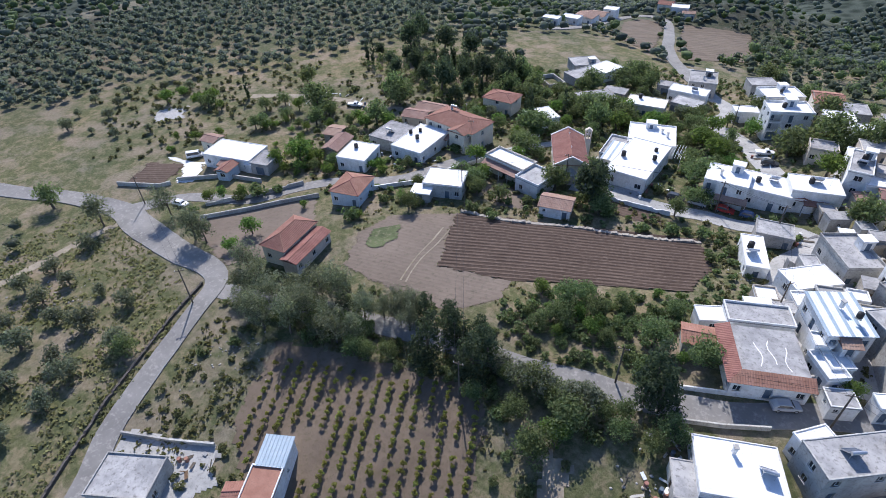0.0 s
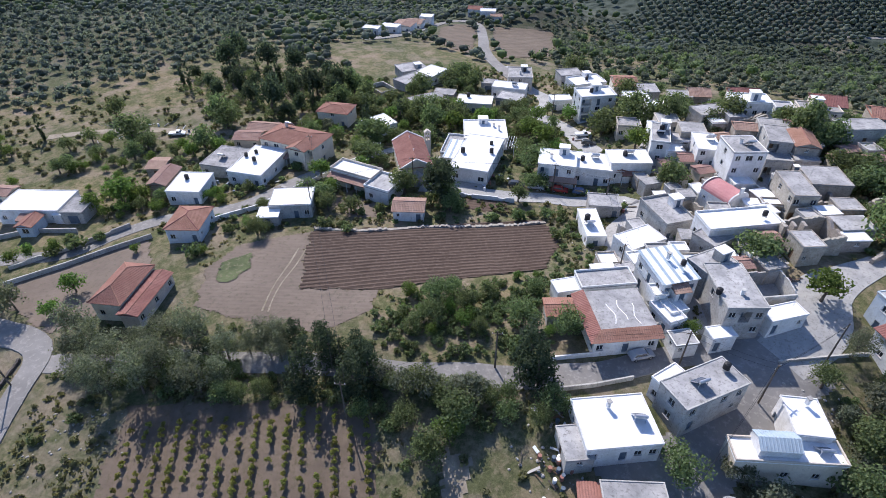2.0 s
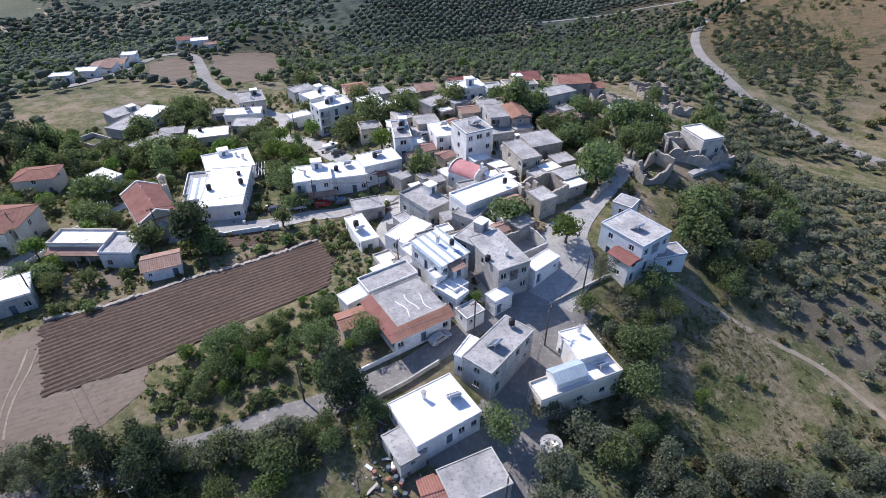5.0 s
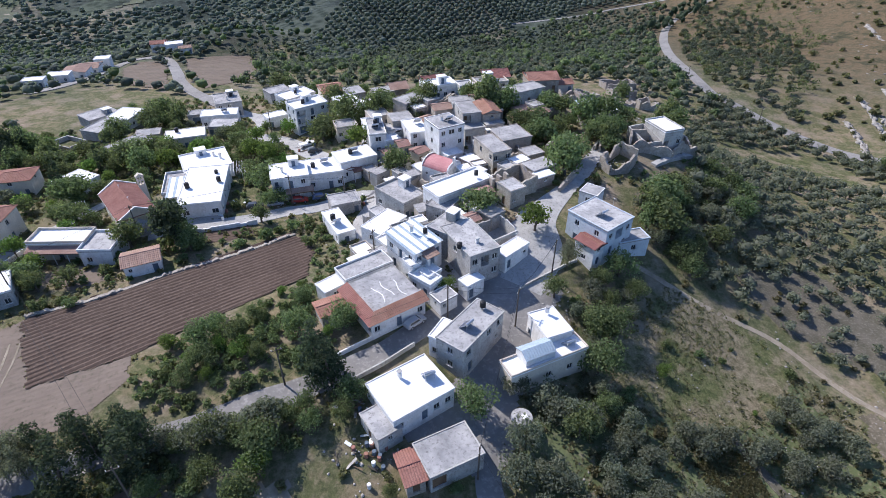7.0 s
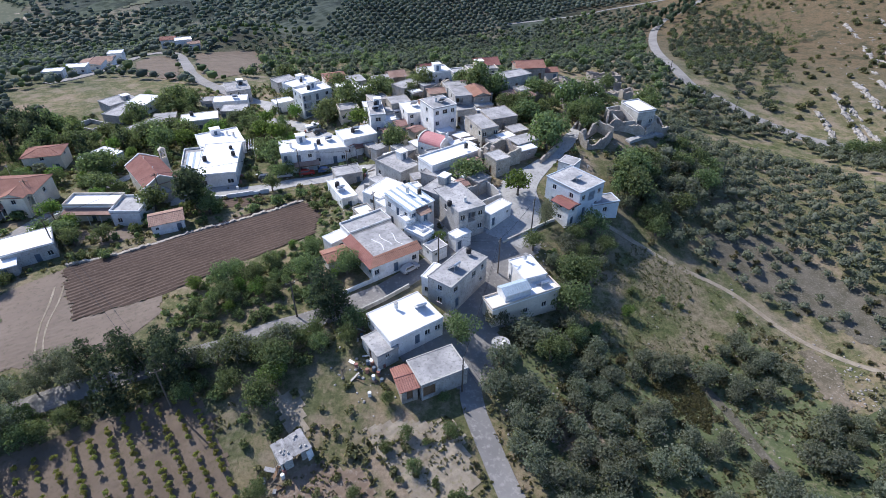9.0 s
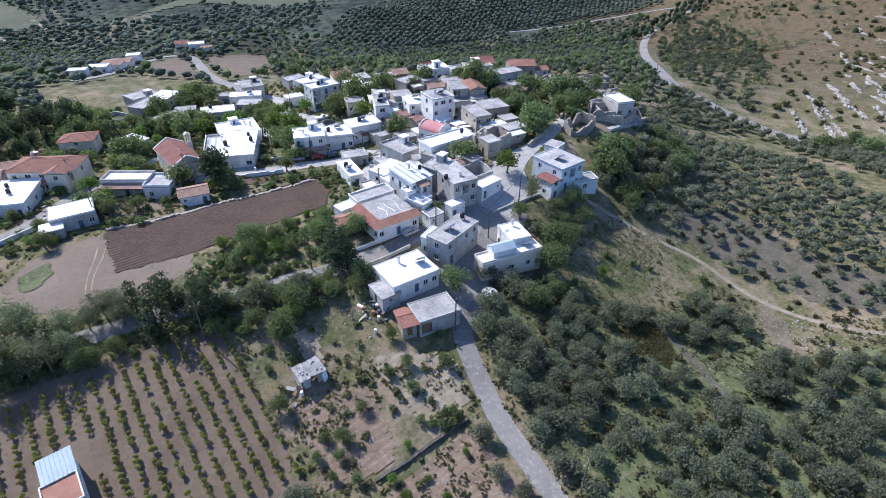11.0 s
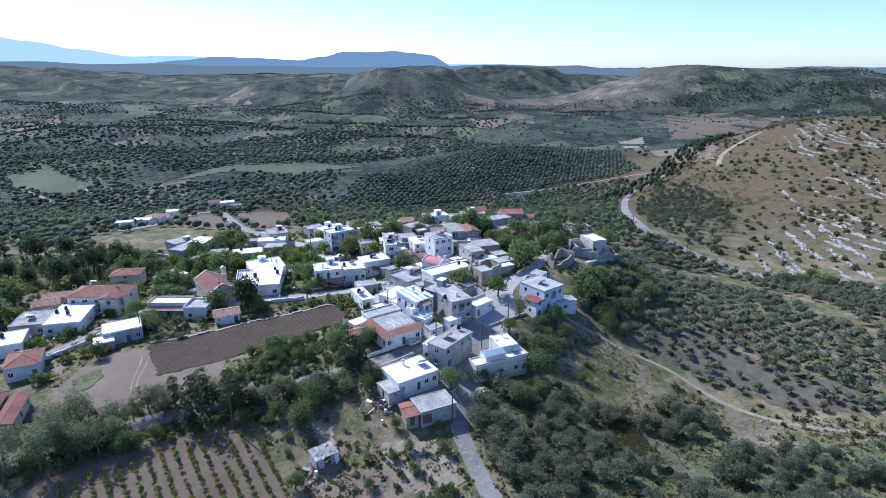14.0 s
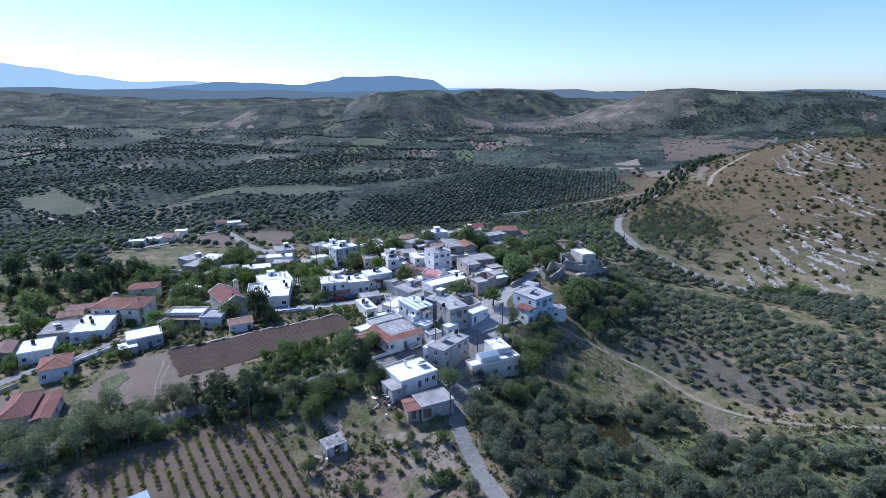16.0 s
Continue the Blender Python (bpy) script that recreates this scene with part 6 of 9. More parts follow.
# ---- trees ----
def crown_mesh(name, seed, rx, rz, zc, lobes, leaves, size, material, droop=0.0, spire=False, spread=0.74, tiers=0):
    """A crown of many small folded leaf clumps gathered in uneven lobes, with gaps between them."""
    rng = np.random.default_rng(seed)
    if spire:
        t = rng.random(lobes)
        a = rng.random(lobes) * 6.28
        prof = rx * (0.25 + 0.75 * np.sin(np.pi * np.clip(0.12 + 0.88 * (1 - t), 0, 1) ** 1.2)) * 0.6
        cen = np.stack([prof * np.cos(a), prof * np.sin(a), zc - rz + 2 * rz * t], 1)
        rad = 0.35 * rx * (0.6 + 0.6 * rng.random(lobes)) * (1.15 - 0.75 * t)
    elif tiers:
        t = (np.arange(lobes) % tiers + 0.35 * rng.random(lobes)) / tiers
        a = rng.random(lobes) * 6.28
        out = rx * (1.0 - 0.82 * t) * (0.35 + 0.5 * rng.random(lobes))
        cen = np.stack([out * np.cos(a), out * np.sin(a), zc - rz + 2 * rz * t - 0.12 * out], 1)
        cen[:2, :2] *= 0.2
        rad = rx * (0.36 - 0.2 * t) * (0.75 + 0.5 * rng.random(lobes))
    else:
        d = rng.normal(size=(lobes, 3))
        d /= np.linalg.norm(d, axis=1)[:, None]
        d[:, 2] = np.where(d[:, 2] < -0.75, -d[:, 2] * 0.6, d[:, 2])
        k = (0.35 + 0.65 * rng.random(lobes) ** 0.6) * spread
        cen = d * k[:, None] * np.array([rx, rx, rz]) + np.array([0, 0, zc])
        cen[0] = (0, 0, zc)
        rad = rx * (0.30 + 0.24 * rng.random(lobes))
    w = rad ** 2 / (rad ** 2).sum()
    which = rng.choice(lobes, leaves, p=w)
    dirs = rng.normal(size=(leaves, 3))
    dirs /= np.linalg.norm(dirs, axis=1)[:, None]
    rr = rad[which] * (0.5 + 0.62 * rng.random(leaves) ** 0.7)
    flat = np.array([1, 1, 1.3 if spire else 0.42 if tiers else 0.85])
    pos = cen[which] + dirs * rr[:, None] * flat
    pos[:, 2] -= droop * rng.random(leaves) * np.hypot(pos[:, 0], pos[:, 1])
    nrm = dirs + 0.8 * rng.normal(size=(leaves, 3)) + np.array([0, 0, 0.45])
    nrm /= np.linalg.norm(nrm, axis=1)[:, None]
    ref = rng.normal(size=(leaves, 3))
    t1 = np.cross(nrm, ref)
    t1 /= np.linalg.norm(t1, axis=1)[:, None]
    t2 = np.cross(nrm, t1)
    s = size * (0.6 + 0.8 * rng.random(leaves))[:, None]
    l, f = 0.75 + 0.45 * rng.random(leaves)[:, None], 0.28 * rng.random(leaves)[:, None]
    P = np.stack([pos - t1 * s * l, pos - t2 * s * 0.7 + nrm * s * f, pos + t1 * s * l, pos + t2 * s * 0.7 + nrm * s * f], 1).reshape(-1, 3)
    faces = [q for i in range(leaves) for q in ((4 * i, 4 * i + 1, 4 * i + 2), (4 * i, 4 * i + 2, 4 * i + 3))]
    return mesh_of(name, P.tolist(), faces, material), cen


def trunk_mesh(name, cen, zc, r, seed, limbs=5):
    rng = random.Random(seed)
    bm = bmesh.new()
    top = Vector((rng.uniform(-0.2, 0.2), rng.uniform(-0.2, 0.2), zc * 0.62))
    mid = top * 0.5 + Vector((rng.uniform(-0.1, 0.1), rng.uniform(-0.1, 0.1), 0))
    tube(bm, (0, 0, -0.3), mid, r * 1.35, r, 7)
    tube(bm, mid, top, r, r * 0.8, 7)
    for c in cen[:limbs]:
        c = Vector(c)
        knee = top.lerp(c, 0.5) + Vector((0, 0, -0.1))
        tube(bm, top, knee, r * 0.6, r * 0.42, 5)
        tube(bm, knee, c, r * 0.42, r * 0.15, 5)
    me = bpy.data.meshes.new(name)
    bm.to_mesh(me)
    bm.free()
    me.materials.append(M["bark"])
    return me


KINDS = {
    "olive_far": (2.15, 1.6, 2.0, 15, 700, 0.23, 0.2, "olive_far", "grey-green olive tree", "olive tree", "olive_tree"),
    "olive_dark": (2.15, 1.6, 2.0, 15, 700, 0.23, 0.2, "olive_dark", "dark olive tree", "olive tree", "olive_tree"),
    # crown radius, half height, centre height, lobes, clumps, clump size, trunk, leaves, words
    "olive": (2.15, 1.5, 2.0, 17, 800, 0.20, 0.2, "olive", "grey-green olive tree with a rounded crown", "olive tree", "olive_tree"),
    "broad": (2.7, 2.2, 2.7, 22, 1150, 0.205, 0.22, "broad", "dark green leafy garden tree", "tree", "garden_tree"),
    "bright": (2.2, 1.8, 2.2, 17, 850, 0.19, 0.16, "bright", "fresh light green garden tree", "tree", "fruit_tree"),
    "layered": (2.7, 3.3, 4.3, 46, 1100, 0.21, 0.17, "pine", "dark conifer with drooping tiers of branches beside the lane", "conifer", "conifer"),
    "euca": (2.7, 4.2, 5.6, 30, 1250, 0.22, 0.17, "euca", "tall loose grey-green roadside tree", "tree", "roadside_tree"),
    "pine": (2.7, 3.4, 3.7, 24, 1150, 0.25, 0.25, "pine", "dark green spreading conifer above dry grass", "conifer", "conifer"),
    "cypress": (1.0, 4.2, 4.6, 60, 1200, 0.19, 0.14, "pine", "slender dark green cypress tree", "cypress", "cypress"),
    "bush": (1.3, 0.9, 0.9, 10, 260, 0.21, 0.07, "broad", "rounded leafy green garden bush", "bush", "bush"),
    "scrub": (1.0, 0.6, 0.55, 9, 180, 0.17, 0.05, "scrub", "low dull green wild shrub", "shrub", "shrub"),
}
PROTO = {}
TREES = []


def plant(kind, x, y, s=1.0, group="", variants=5):
    """Sets a tree of that kind on the ground."""
    rng = random.Random(int(x * 131 + y * 977))
    v = rng.randrange(variants)
    m = pose(x, y, hz(x, y) - 0.05, rng.uniform(-4, 4), rng.uniform(-4, 4), rng.uniform(0, 360)) @ Matrix.Diagonal((s, s, s * rng.uniform(0.88, 1.14), 1))
    TREES.append((x, y, s))
    rx, rz, zc, lobes, leaves, size, tr, leafm, label, cat, nm = KINDS[kind]
    if y < 34 and x > -100 and kind != "scrub":
        v, leaves, size = v + 10, int(leaves * 1.7), size * 0.74
    if (kind, v) in PROTO:
        return copy_thing(PROTO[kind, v], m)
    seed = v * 17 + len(kind) * 31 + ord(kind[0])
    cm, cen = crown_mesh("crown", seed, rx, rz, zc, lobes, leaves, size, M[leafm], 0.35 if kind == "euca" else 0.0, kind == "cypress", 0.95 if kind == "euca" else 0.74, 8 if kind == "layered" else 0)
    ob = thing(nm, m, label, cat, group)
    for n, me in (("crown", cm), ("trunk", trunk_mesh("trunk", cen, zc * (1.4 if kind in ("layered", "cypress") else 1), tr, seed, 1 if kind in ("layered", "cypress") else 5))):
        c = new(n, me)
        c.parent = ob
    PROTO[kind, v] = ob
    return ob


def free(x, y, gap=0.0):
    """True where no house, road or tilled field lies."""
    for hx, hy, w, d, a in FOOT:
        dx, dy = x - hx, y - hy
        if abs(dx) + abs(dy) < 40:
            u, v = dx * math.cos(a) + dy * math.sin(a), -dx * math.sin(a) + dy * math.cos(a)
            if abs(u) < w / 2 + 0.8 + gap and abs(v) < d / 2 + 0.8 + gap:
                return False
    for lx, ly, w in LINES:
        if abs(x - lx) < 9 and math.hypot(x - lx, y - ly) < w + 0.6 + gap:
            return False
    return not any(inside(x, y, p) for p in (DARK, LIGHT, VINE, BEND, TERRACES, OPEN, GLADE, TAN[0]))


def grove(kind, poly, pitch, jitter, s0, s1, angle=0, group="", keep=1.0, seed=1, gap=0.4):
    rng = random.Random(seed)
    c, s = math.cos(radians(angle)), math.sin(radians(angle))
    us = [p[0] * c + p[1] * s for p in poly]
    vs = [-p[0] * s + p[1] * c for p in poly]
    u = min(us)
    while u < max(us):
        v = min(vs)
        while v < max(vs):
            a, b = u + rng.uniform(-jitter, jitter), v + rng.uniform(-jitter, jitter)
            x, y = a * c - b * s, a * s + b * c
            if inside(x, y, poly) and rng.random() < keep and free(x, y, gap) and not any(abs(x - tx) < 1.7 and abs(y - ty) < 1.7 for tx, ty, _ in TREES):
                plant(kind if isinstance(kind, str) else rng.choice(kind), x, y, rng.uniform(s0, s1), group)
            v += pitch
        u += pitch



# ---- planting ----
def fast_mesh(name, verts, tris, material):
    me = bpy.data.meshes.new(name)
    n, k = len(verts), len(tris)
    me.vertices.add(n)
    me.vertices.foreach_set("co", np.asarray(verts, np.float32).ravel())
    me.loops.add(3 * k)
    me.loops.foreach_set("vertex_index", np.asarray(tris, np.int32).ravel())
    me.polygons.add(k)
    me.polygons.foreach_set("loop_start", np.arange(0, 3 * k, 3, dtype=np.int32))
    me.materials.append(material)
    me.update(calc_edges=True)
    return me


def arrays(kind, v, leaves, grow):
    rx, rz, zc, lobes, _, size, _, leafm, *_ = KINDS[kind]
    me, _ = crown_mesh("crown", v * 13 + 5, rx, rz, zc, lobes, leaves, size * grow, M[leafm])
    co = np.empty(len(me.vertices) * 3, np.float32)
    me.vertices.foreach_get("co", co)
    bpy.data.meshes.remove(me)
    return co.reshape(-1, 3)


def spots(poly, pitch, jitter, angle, keep, seed, gap=0.4, clear=True, patchy=0.35, grain=0.02, but=()):
    rng = random.Random(seed)
    c, s = math.cos(radians(angle)), math.sin(radians(angle))
    us = [p[0] * c + p[1] * s for p in poly]
    vs = [-p[0] * s + p[1] * c for p in poly]
    out = []
    for i in range(int((max(us) - min(us)) / pitch) + 1):
        for j in range(int((max(vs) - min(vs)) / pitch) + 1):
            a, b = min(us) + i * pitch + rng.uniform(-jitter, jitter), min(vs) + j * pitch + rng.uniform(-jitter, jitter)
            x, y = a * c - b * s, a * s + b * c
            patch = noise.noise((x * grain, y * grain * (1 if grain > 0.01 else 2.2), seed))
            if inside(x, y, poly) and rng.random() < keep + patchy * patch and (not clear or free(x, y, gap)) and not any(inside(x, y, p) for p in but):
                out.append((x, y))
    return out


def core_mesh(kind, seed, fineness):
    """The dense inside of a far crown: a lumpy, uneven mass."""
    rx, rz, zc = KINDS[kind][:3]
    bm = bmesh.new()
    bmesh.ops.create_icosphere(bm, subdivisions=fineness, radius=1)
    off = Vector((seed * 3.7, seed * 1.3, seed))
    for v in bm.verts:
        k = (0.54 if fineness > 1 else 0.80) + 0.42 * noise.noise(v.co * 1.1 + off) + 0.34 * noise.noise(v.co * 2.7 + off)
        v.co = Vector((v.co.x * k * rx, v.co.y * k * rx, max(0.1, zc + v.co.z * k * rz)))
    bm.verts.index_update()
    co = np.array([v.co for v in bm.verts])
    tr = np.array([[v.index for v in f.verts] for f in bm.faces])
    bm.free()
    return co, tr


def stuff_trees(name, places, kind, leaves, grow, s0, s1, label, seed=1, variants=4, core=0):
    """Far trees, joined: the same clumped crowns with fewer clumps, the farthest round a dense core."""
    rng = np.random.default_rng(seed)
    base = []
    for v in range(variants * (2 if core else 1)):
        co = arrays(kind, v, leaves, grow)
        q = np.arange(0, len(co), 4)
        tr = np.stack([np.stack([q, q + 1, q + 2], 1), np.stack([q, q + 2, q + 3], 1)], 1).reshape(-1, 3)
        if core:
            c, t = core_mesh(kind, v, core)
            co, tr = np.concatenate([co, c]), np.concatenate([tr, t + len(co)])
        base.append((co, tr))
    V, T, n = [], [], 0
    for x, y in places:
        b, tr = base[rng.integers(len(base))]
        a, s = rng.random() * 6.28, s0 + (s1 - s0) * rng.random()
        c, sn = math.cos(a), math.sin(a)
        z = float(height(x, y) + far_relief(x, y))
        V.append(np.stack([x + s * (b[:, 0] * c - b[:, 1] * sn), y + s * (b[:, 0] * sn + b[:, 1] * c), z + s * b[:, 2] * (0.85 + 0.3 * rng.random())], 1))
        T.append(tr + n)
        n += len(b)
    return tagged(new(name, fast_mesh(name, np.concatenate(V), np.concatenate(T), M[KINDS[kind][7]])), label, "trees", kind="stuff")


def set_all(kind, text, s0, s1, group="", seed=3):
    rng = random.Random(seed)
    for pair in text.split():
        x, y = map(float, pair.split(","))
        if inside(x, y, OPEN) or inside(x, y, GLADE):
            continue
        plant(kind, x, y, rng.uniform(s0, s1), group)


# single trees that stand out
plant("broad", 9.5, 42.8, 1.55)
plant("bright", 19.3, 36.4, 1.5)
plant("bright", 0.6, 22.4, 0.85)
plant("pine", -54.5, 47.5, 1.5)
plant("broad", -7.6, 70, 1.45)
plant("euca", 23.6, 27.4, 0.7)
plant("broad", 2.4, -0.6, 1.2)
plant("layered", -20.6, 6.6, 1.5)
plant("layered", -18.2, 4.4, 1.35)
set_all("broad", "26,81 32.9,75.2 31.4,62 44.2,73.2 30.3,56.3 40.7,69.9 23.1,90.2 18.2,92.4 -16.6,100.9 -23.1,108.9 68,82 70,92", 0.9, 1.35, "trees among the ruins")
set_all("broad", "-26.9,-6.3 -27.8,-4.6", 0.95, 1.1, "trees along the lane")
set_all("broad", "-33.8,-8.4 -33.6,-3.1 -16.4,-1.5 -20.5,-2.6 -15,1.5 -59.5,-14.6 -57,-12.4 -62,-15.5 -41,-10", 0.75, 1.05, "trees along the lane")
set_all("bush", "-36.2,-9.3 -29.6,-10.5 -26.1,-16.1 -23,-5 -38.5,-8 -64.2,-10 -54,-13 -46,-9.5 -50,-11.5 -68,-17 -71,-18 -31,-2 -29,-1.4", 0.8, 1.3, "bushes along the lane")
set_all("euca", "-79.5,-21.8 -74.8,-19.4 -66.2,-15.8 -73.1,-16.1 -82.3,-17.7 -70,-14.5 -84.8,-21.6 -61.1,-5 -59.4,-3.6 -63.5,-7 -78,-15 -88,-17 -93.4,-16 -128.5,-15.5 -115,-16.5 -112,-15.5 -138.7,-27.5 -76,-11 -66.5,-9", 0.85, 1.15, "tall trees along the lane")
set_all("olive", "-40.6,-3.6 -36.8,-3.2 -33,-2.9 -29.6,-2.2 -26.2,-1.6", 1.0, 1.35, "trees along the lane", 91)
set_all("broad", "-38.6,-4.2 -31.2,-3.6 -24,-1 -21.6,0.2", 0.75, 1.0, "trees along the lane", 92)
set_all("layered", "-52.3,-2 -51.3,-9.2 -43.4,-6.7 -46.5,-1.2 -56.5,-3.3 -49.5,-3.6 -42.6,-4 -44.6,-3.2 -68.5,-11.5", 0.85, 1.1, "conifers by the lane")
set_all("pine", "-158.4,83.7 -158,92 -137.3,79.6 -139.1,93 -127.3,88.4 -133.9,105.5 -127.2,103.7 -125.8,75.6 -118.9,81.6 -115.9,98.7 -150,88 -145,99 -132,96 -122,92 -168.7,108.9 -170.7,89.4 -141,84 -120,104 -152,80 -130,82 -124,97 -146,92 -136,99 -162,98 -110,88 -114,93 -128,110 -140,106 -152,106 -118,74", 0.85, 1.2, "dark conifers above the village")
set_all("cypress", "-95,80.2 -86.1,87 -174.7,34.3 -169.2,82.2 -165.3,81.6 -151.4,100.2 -147.6,96.3 -113,101 -136,90 -128,96 -142,100 -121,99 -148,86 -116,84", 0.8, 1.2, "cypresses")
set_all("broad", "-179.6,22.3 -148.6,43 -131,62 -157.1,-32.5 -80.2,59 -83.9,19.4 -94.5,-41 -28.5,-12.1 -17.1,15.2 -52.6,164 -26.8,98.6 -21.7,102.1", 1.0, 1.5)
set_all("bright", "-104.9,-13.4 -105.7,-7.6 -41.8,86 -37.3,82.9 -70.1,88.6 -68.6,93.9 -65.7,100.2 -86.6,99.4 -71.2,95.7 -77.8,97.1 -39.6,106.8 -127.4,14 -123.6,18.4 -27.2,-8.5 -95.8,68 -120.5,16 -61.5,95.5 -74,103 -47,91.3 -81,92", 0.85, 1.3, "fresh green garden trees")
set_all("bush", "-69.6,28.6 -66.7,28 -72.2,27.3 -64.6,37.6 -40.7,44.8 -36.4,50.1 -33.6,50 -30.3,50.7 -27.4,52.3 -36,47.6 -91.5,9 -90.4,17.8 -83.4,21.5 -100.9,48.2 -94.5,47 -125.5,-11.5 -121,-1.6 -118.2,2 -116,6.2 -35.6,-10 -29,-11 -106.7,30 -44.2,73.7 -40.6,78.1 -23.8,48.6 -22.9,45 -25.8,43 -56,45.9 -60.3,43.6 -62.5,41 -49.1,45.6", 0.8, 1.5, "garden bushes")
set_all("broad", "-7.1,-17.6 -0.9,-12 -9.5,-12.5 -0.4,-17.6 -10.2,-19.3 -6.1,-22.4 -20.2,-30.5 -17.2,-30.7 -21,-33.6 -17.9,-33.5 -18.4,-36.5 -14.8,-37 -14.4,-25.7 -27.8,-25.3 -29.3,-11.5", 0.42, 0.62, "dark green fruit trees of the garden", 61)
set_all("olive", "4,-31.5 5.8,-38.1 -23.2,-39.4 8.6,-41", 0.8, 1.0, "olives beside the road", 62)
set_all("bush", "-3.5,-28.6 -5.2,-27.9 -0.6,-26.9 -2,-28.2 -30.3,-17.8 -26,-16.7 -27.8,-23 -31,-14 -1,-29.4 0.4,-28", 0.7, 1.0, "garden bushes", 63)
set_all("bright", "-7.5,-32.1 -7.7,-39.9 -2,-40.4 -9.7,-37.4 -1.3,-36 1.5,-33.8 1.1,-37.8 4.2,-36 -4.6,-37.6", 0.34, 0.5, "young fruit trees")
set_all("broad", "25.6,89.1 30.1,87.3 34.6,89.4 37.3,87 43.5,86 41.8,72.5 43.6,68.7 44.2,65.7 26.6,74 29.8,74.9 33.3,71.1 28.9,64.4 32.2,61 34.4,63.9 77,141.6 60,170.5 34.2,103.1 33.8,93.4 41.5,78.8 36.4,78.5 43.2,80.6 44.9,76.1 29.6,81.1 46.9,79.3 46.6,71.8 50.7,77", 0.7, 1.15, "trees among the ruins", 31)
set_all("broad", "0,101.7 14.2,95.3 16.6,94.3 17.8,91.7 12.4,97.1 25.5,98.9 -14.3,111.3 -10.7,106.5 -12.3,99.4 -18.6,99 -7,72.6 -8.4,69.8 24.4,82.1 24,74.3 2.1,98.2 -2.5,94.9 -0.7,91.2 20.7,89.2 -26.1,122.3 -35.1,143.8 -19.3,140.6 13.5,103.7 2,158.6 28.7,99 -44.2,123.9 -56.8,109.2 -46.2,96.9", 0.65, 1.05, "village garden trees", 32)
set_all("broad", "-90.2,134.1 -87.2,133.5 -82.3,129 -78.4,128.6 -75.8,116.4 -87,123.8 -83.2,124.4 -93,108.4 -92.9,113.5 -87.5,91.6 -83.5,87.2 -81.1,91 -77.7,93.3 -76,97.4 -74.7,85.8 -70.3,93.3 -73.5,81 -71.4,76.2 -87.7,94 -91,90.1 -106.9,99.7 -102.7,95.3 -97.4,94.6 -95.1,88 -100.5,91.8 -105.4,91.3 -88.1,69.6 -96.3,99.2 -92,96.8 -84.5,70.4 -76.7,58.8 -80.8,63.3 -85.6,63.6 -103.6,66.8 -109,70 -63.8,57.1 -65.7,49.3 -52.9,47.9 -50.7,44.6 -63.2,46.4 -38.1,54.7 -37.7,61.9 -42.4,91.6 -42.7,99.9 -47.3,111.3 -117.9,108.3 -113,103.6 -112.5,105.7 -121.6,110.8", 0.7, 1.1, "village garden trees", 33)
set_all("bright", "-184.4,25 -183.1,21.5 -180.2,25.1 -174.4,24 -192.1,14.9 -195.1,21.6 -149.1,27.3 -149.1,31 -149.8,25.1 -142.4,28.7 -135.2,26.7 -132.6,22.8 -130.2,19.6 -126.1,19.8 -124.6,22 -122.2,20.6 -138.4,20.3 -115.9,20 -118.9,14 -153.4,39.4 -148.6,43.4 -139.4,31.9 -134.3,36.6 -131.6,45.3 -126.4,43.6 -129.2,48.5 -166.6,4.8 -161.6,8.2 -158,14 -160.8,0.1 -103.2,28.6 -92.4,8 -90.2,10.3 -125.4,50.5 -120.9,48.3 -127.5,-6 -126,-3.3 -122,-0.5 -104,5.5 -96,9", 0.45, 0.85, "fresh green garden trees", 34)
plant("cypress", -91.7, 76.5, 1.15)
plant("cypress", -90.4, 75.9, 0.95)
plant("pine", -56, 53.1, 1.3)

# shrubs of the meadow
for _k, (_x, _y, _q) in enumerate(((35.5, 7.2, 1.0), (44.3, 11.5, 0.8), (48.1, 10.4, 0.6), (43.3, -2.4, 1.1), (60.1, 8.1, 0.8), (28, 2.7, 1.0), (49.3, 0.5, 1.2), (51.3, 13, 0.5), (38.4, 12.8, 0.7), (56, 12.5, 0.6))):
    plant("bush" if _k % 3 else "bright", _x, _y, _q * (1 if _k % 3 else 0.6), "shrubs of the meadow")
set_all("euca", "-86,-16.2 -90.5,-19 -81,-13.5 -69,-17 -64,-13.6 -57.6,-6.4 -72,-9.8", 0.75, 1.0, "tall trees along the lane", 64)
set_all("broad", "-83.5,-19.6 -77,-18.6 -70.4,-16 -75,-13.4 -63.5,-12 -66.5,-12.8", 0.7, 0.95, "trees along the lane", 65)
# gardens and hedges
grove(["bush", "bright", "broad", "bush"], [(-44.4, 4.5), (-47.3, 14.4), (-34.1, 19), (-23.6, 24.8), (-19.7, 8.6), (-26.5, 5.1), (-38.5, 2.2)], 2.7, 1.0, 0.6, 1.05, 20, "overgrown garden", 0.8, 50.5, 0.0)
grove(["broad", "bush", "bright", "broad", "bush"], [(-49, 7), (-40, 16), (-27, 28.5), (-22, 31), (-20.5, 20), (-15, 12.5), (-22, 8.5), (-38, 3)], 3.3, 1.2, 0.6, 1.1, 20, "overgrown garden", 0.95, 11, 0.0)
grove(["bush", "bush", "scrub", "bright", "broad"], [(-120, 25), (-98, 60), (-92, 100), (-59.9, 121.6), (-18.5, 113.6), (22, 94.8), (45.7, 80.1), (46.9, 72.1), (17.7, 80.8), (-29.2, 65.6), (-59, 47.8), (-90, 25)], 4.6, 2.0, 0.5, 1.1, 10, "village greenery", 0.72, 12, 0.2)
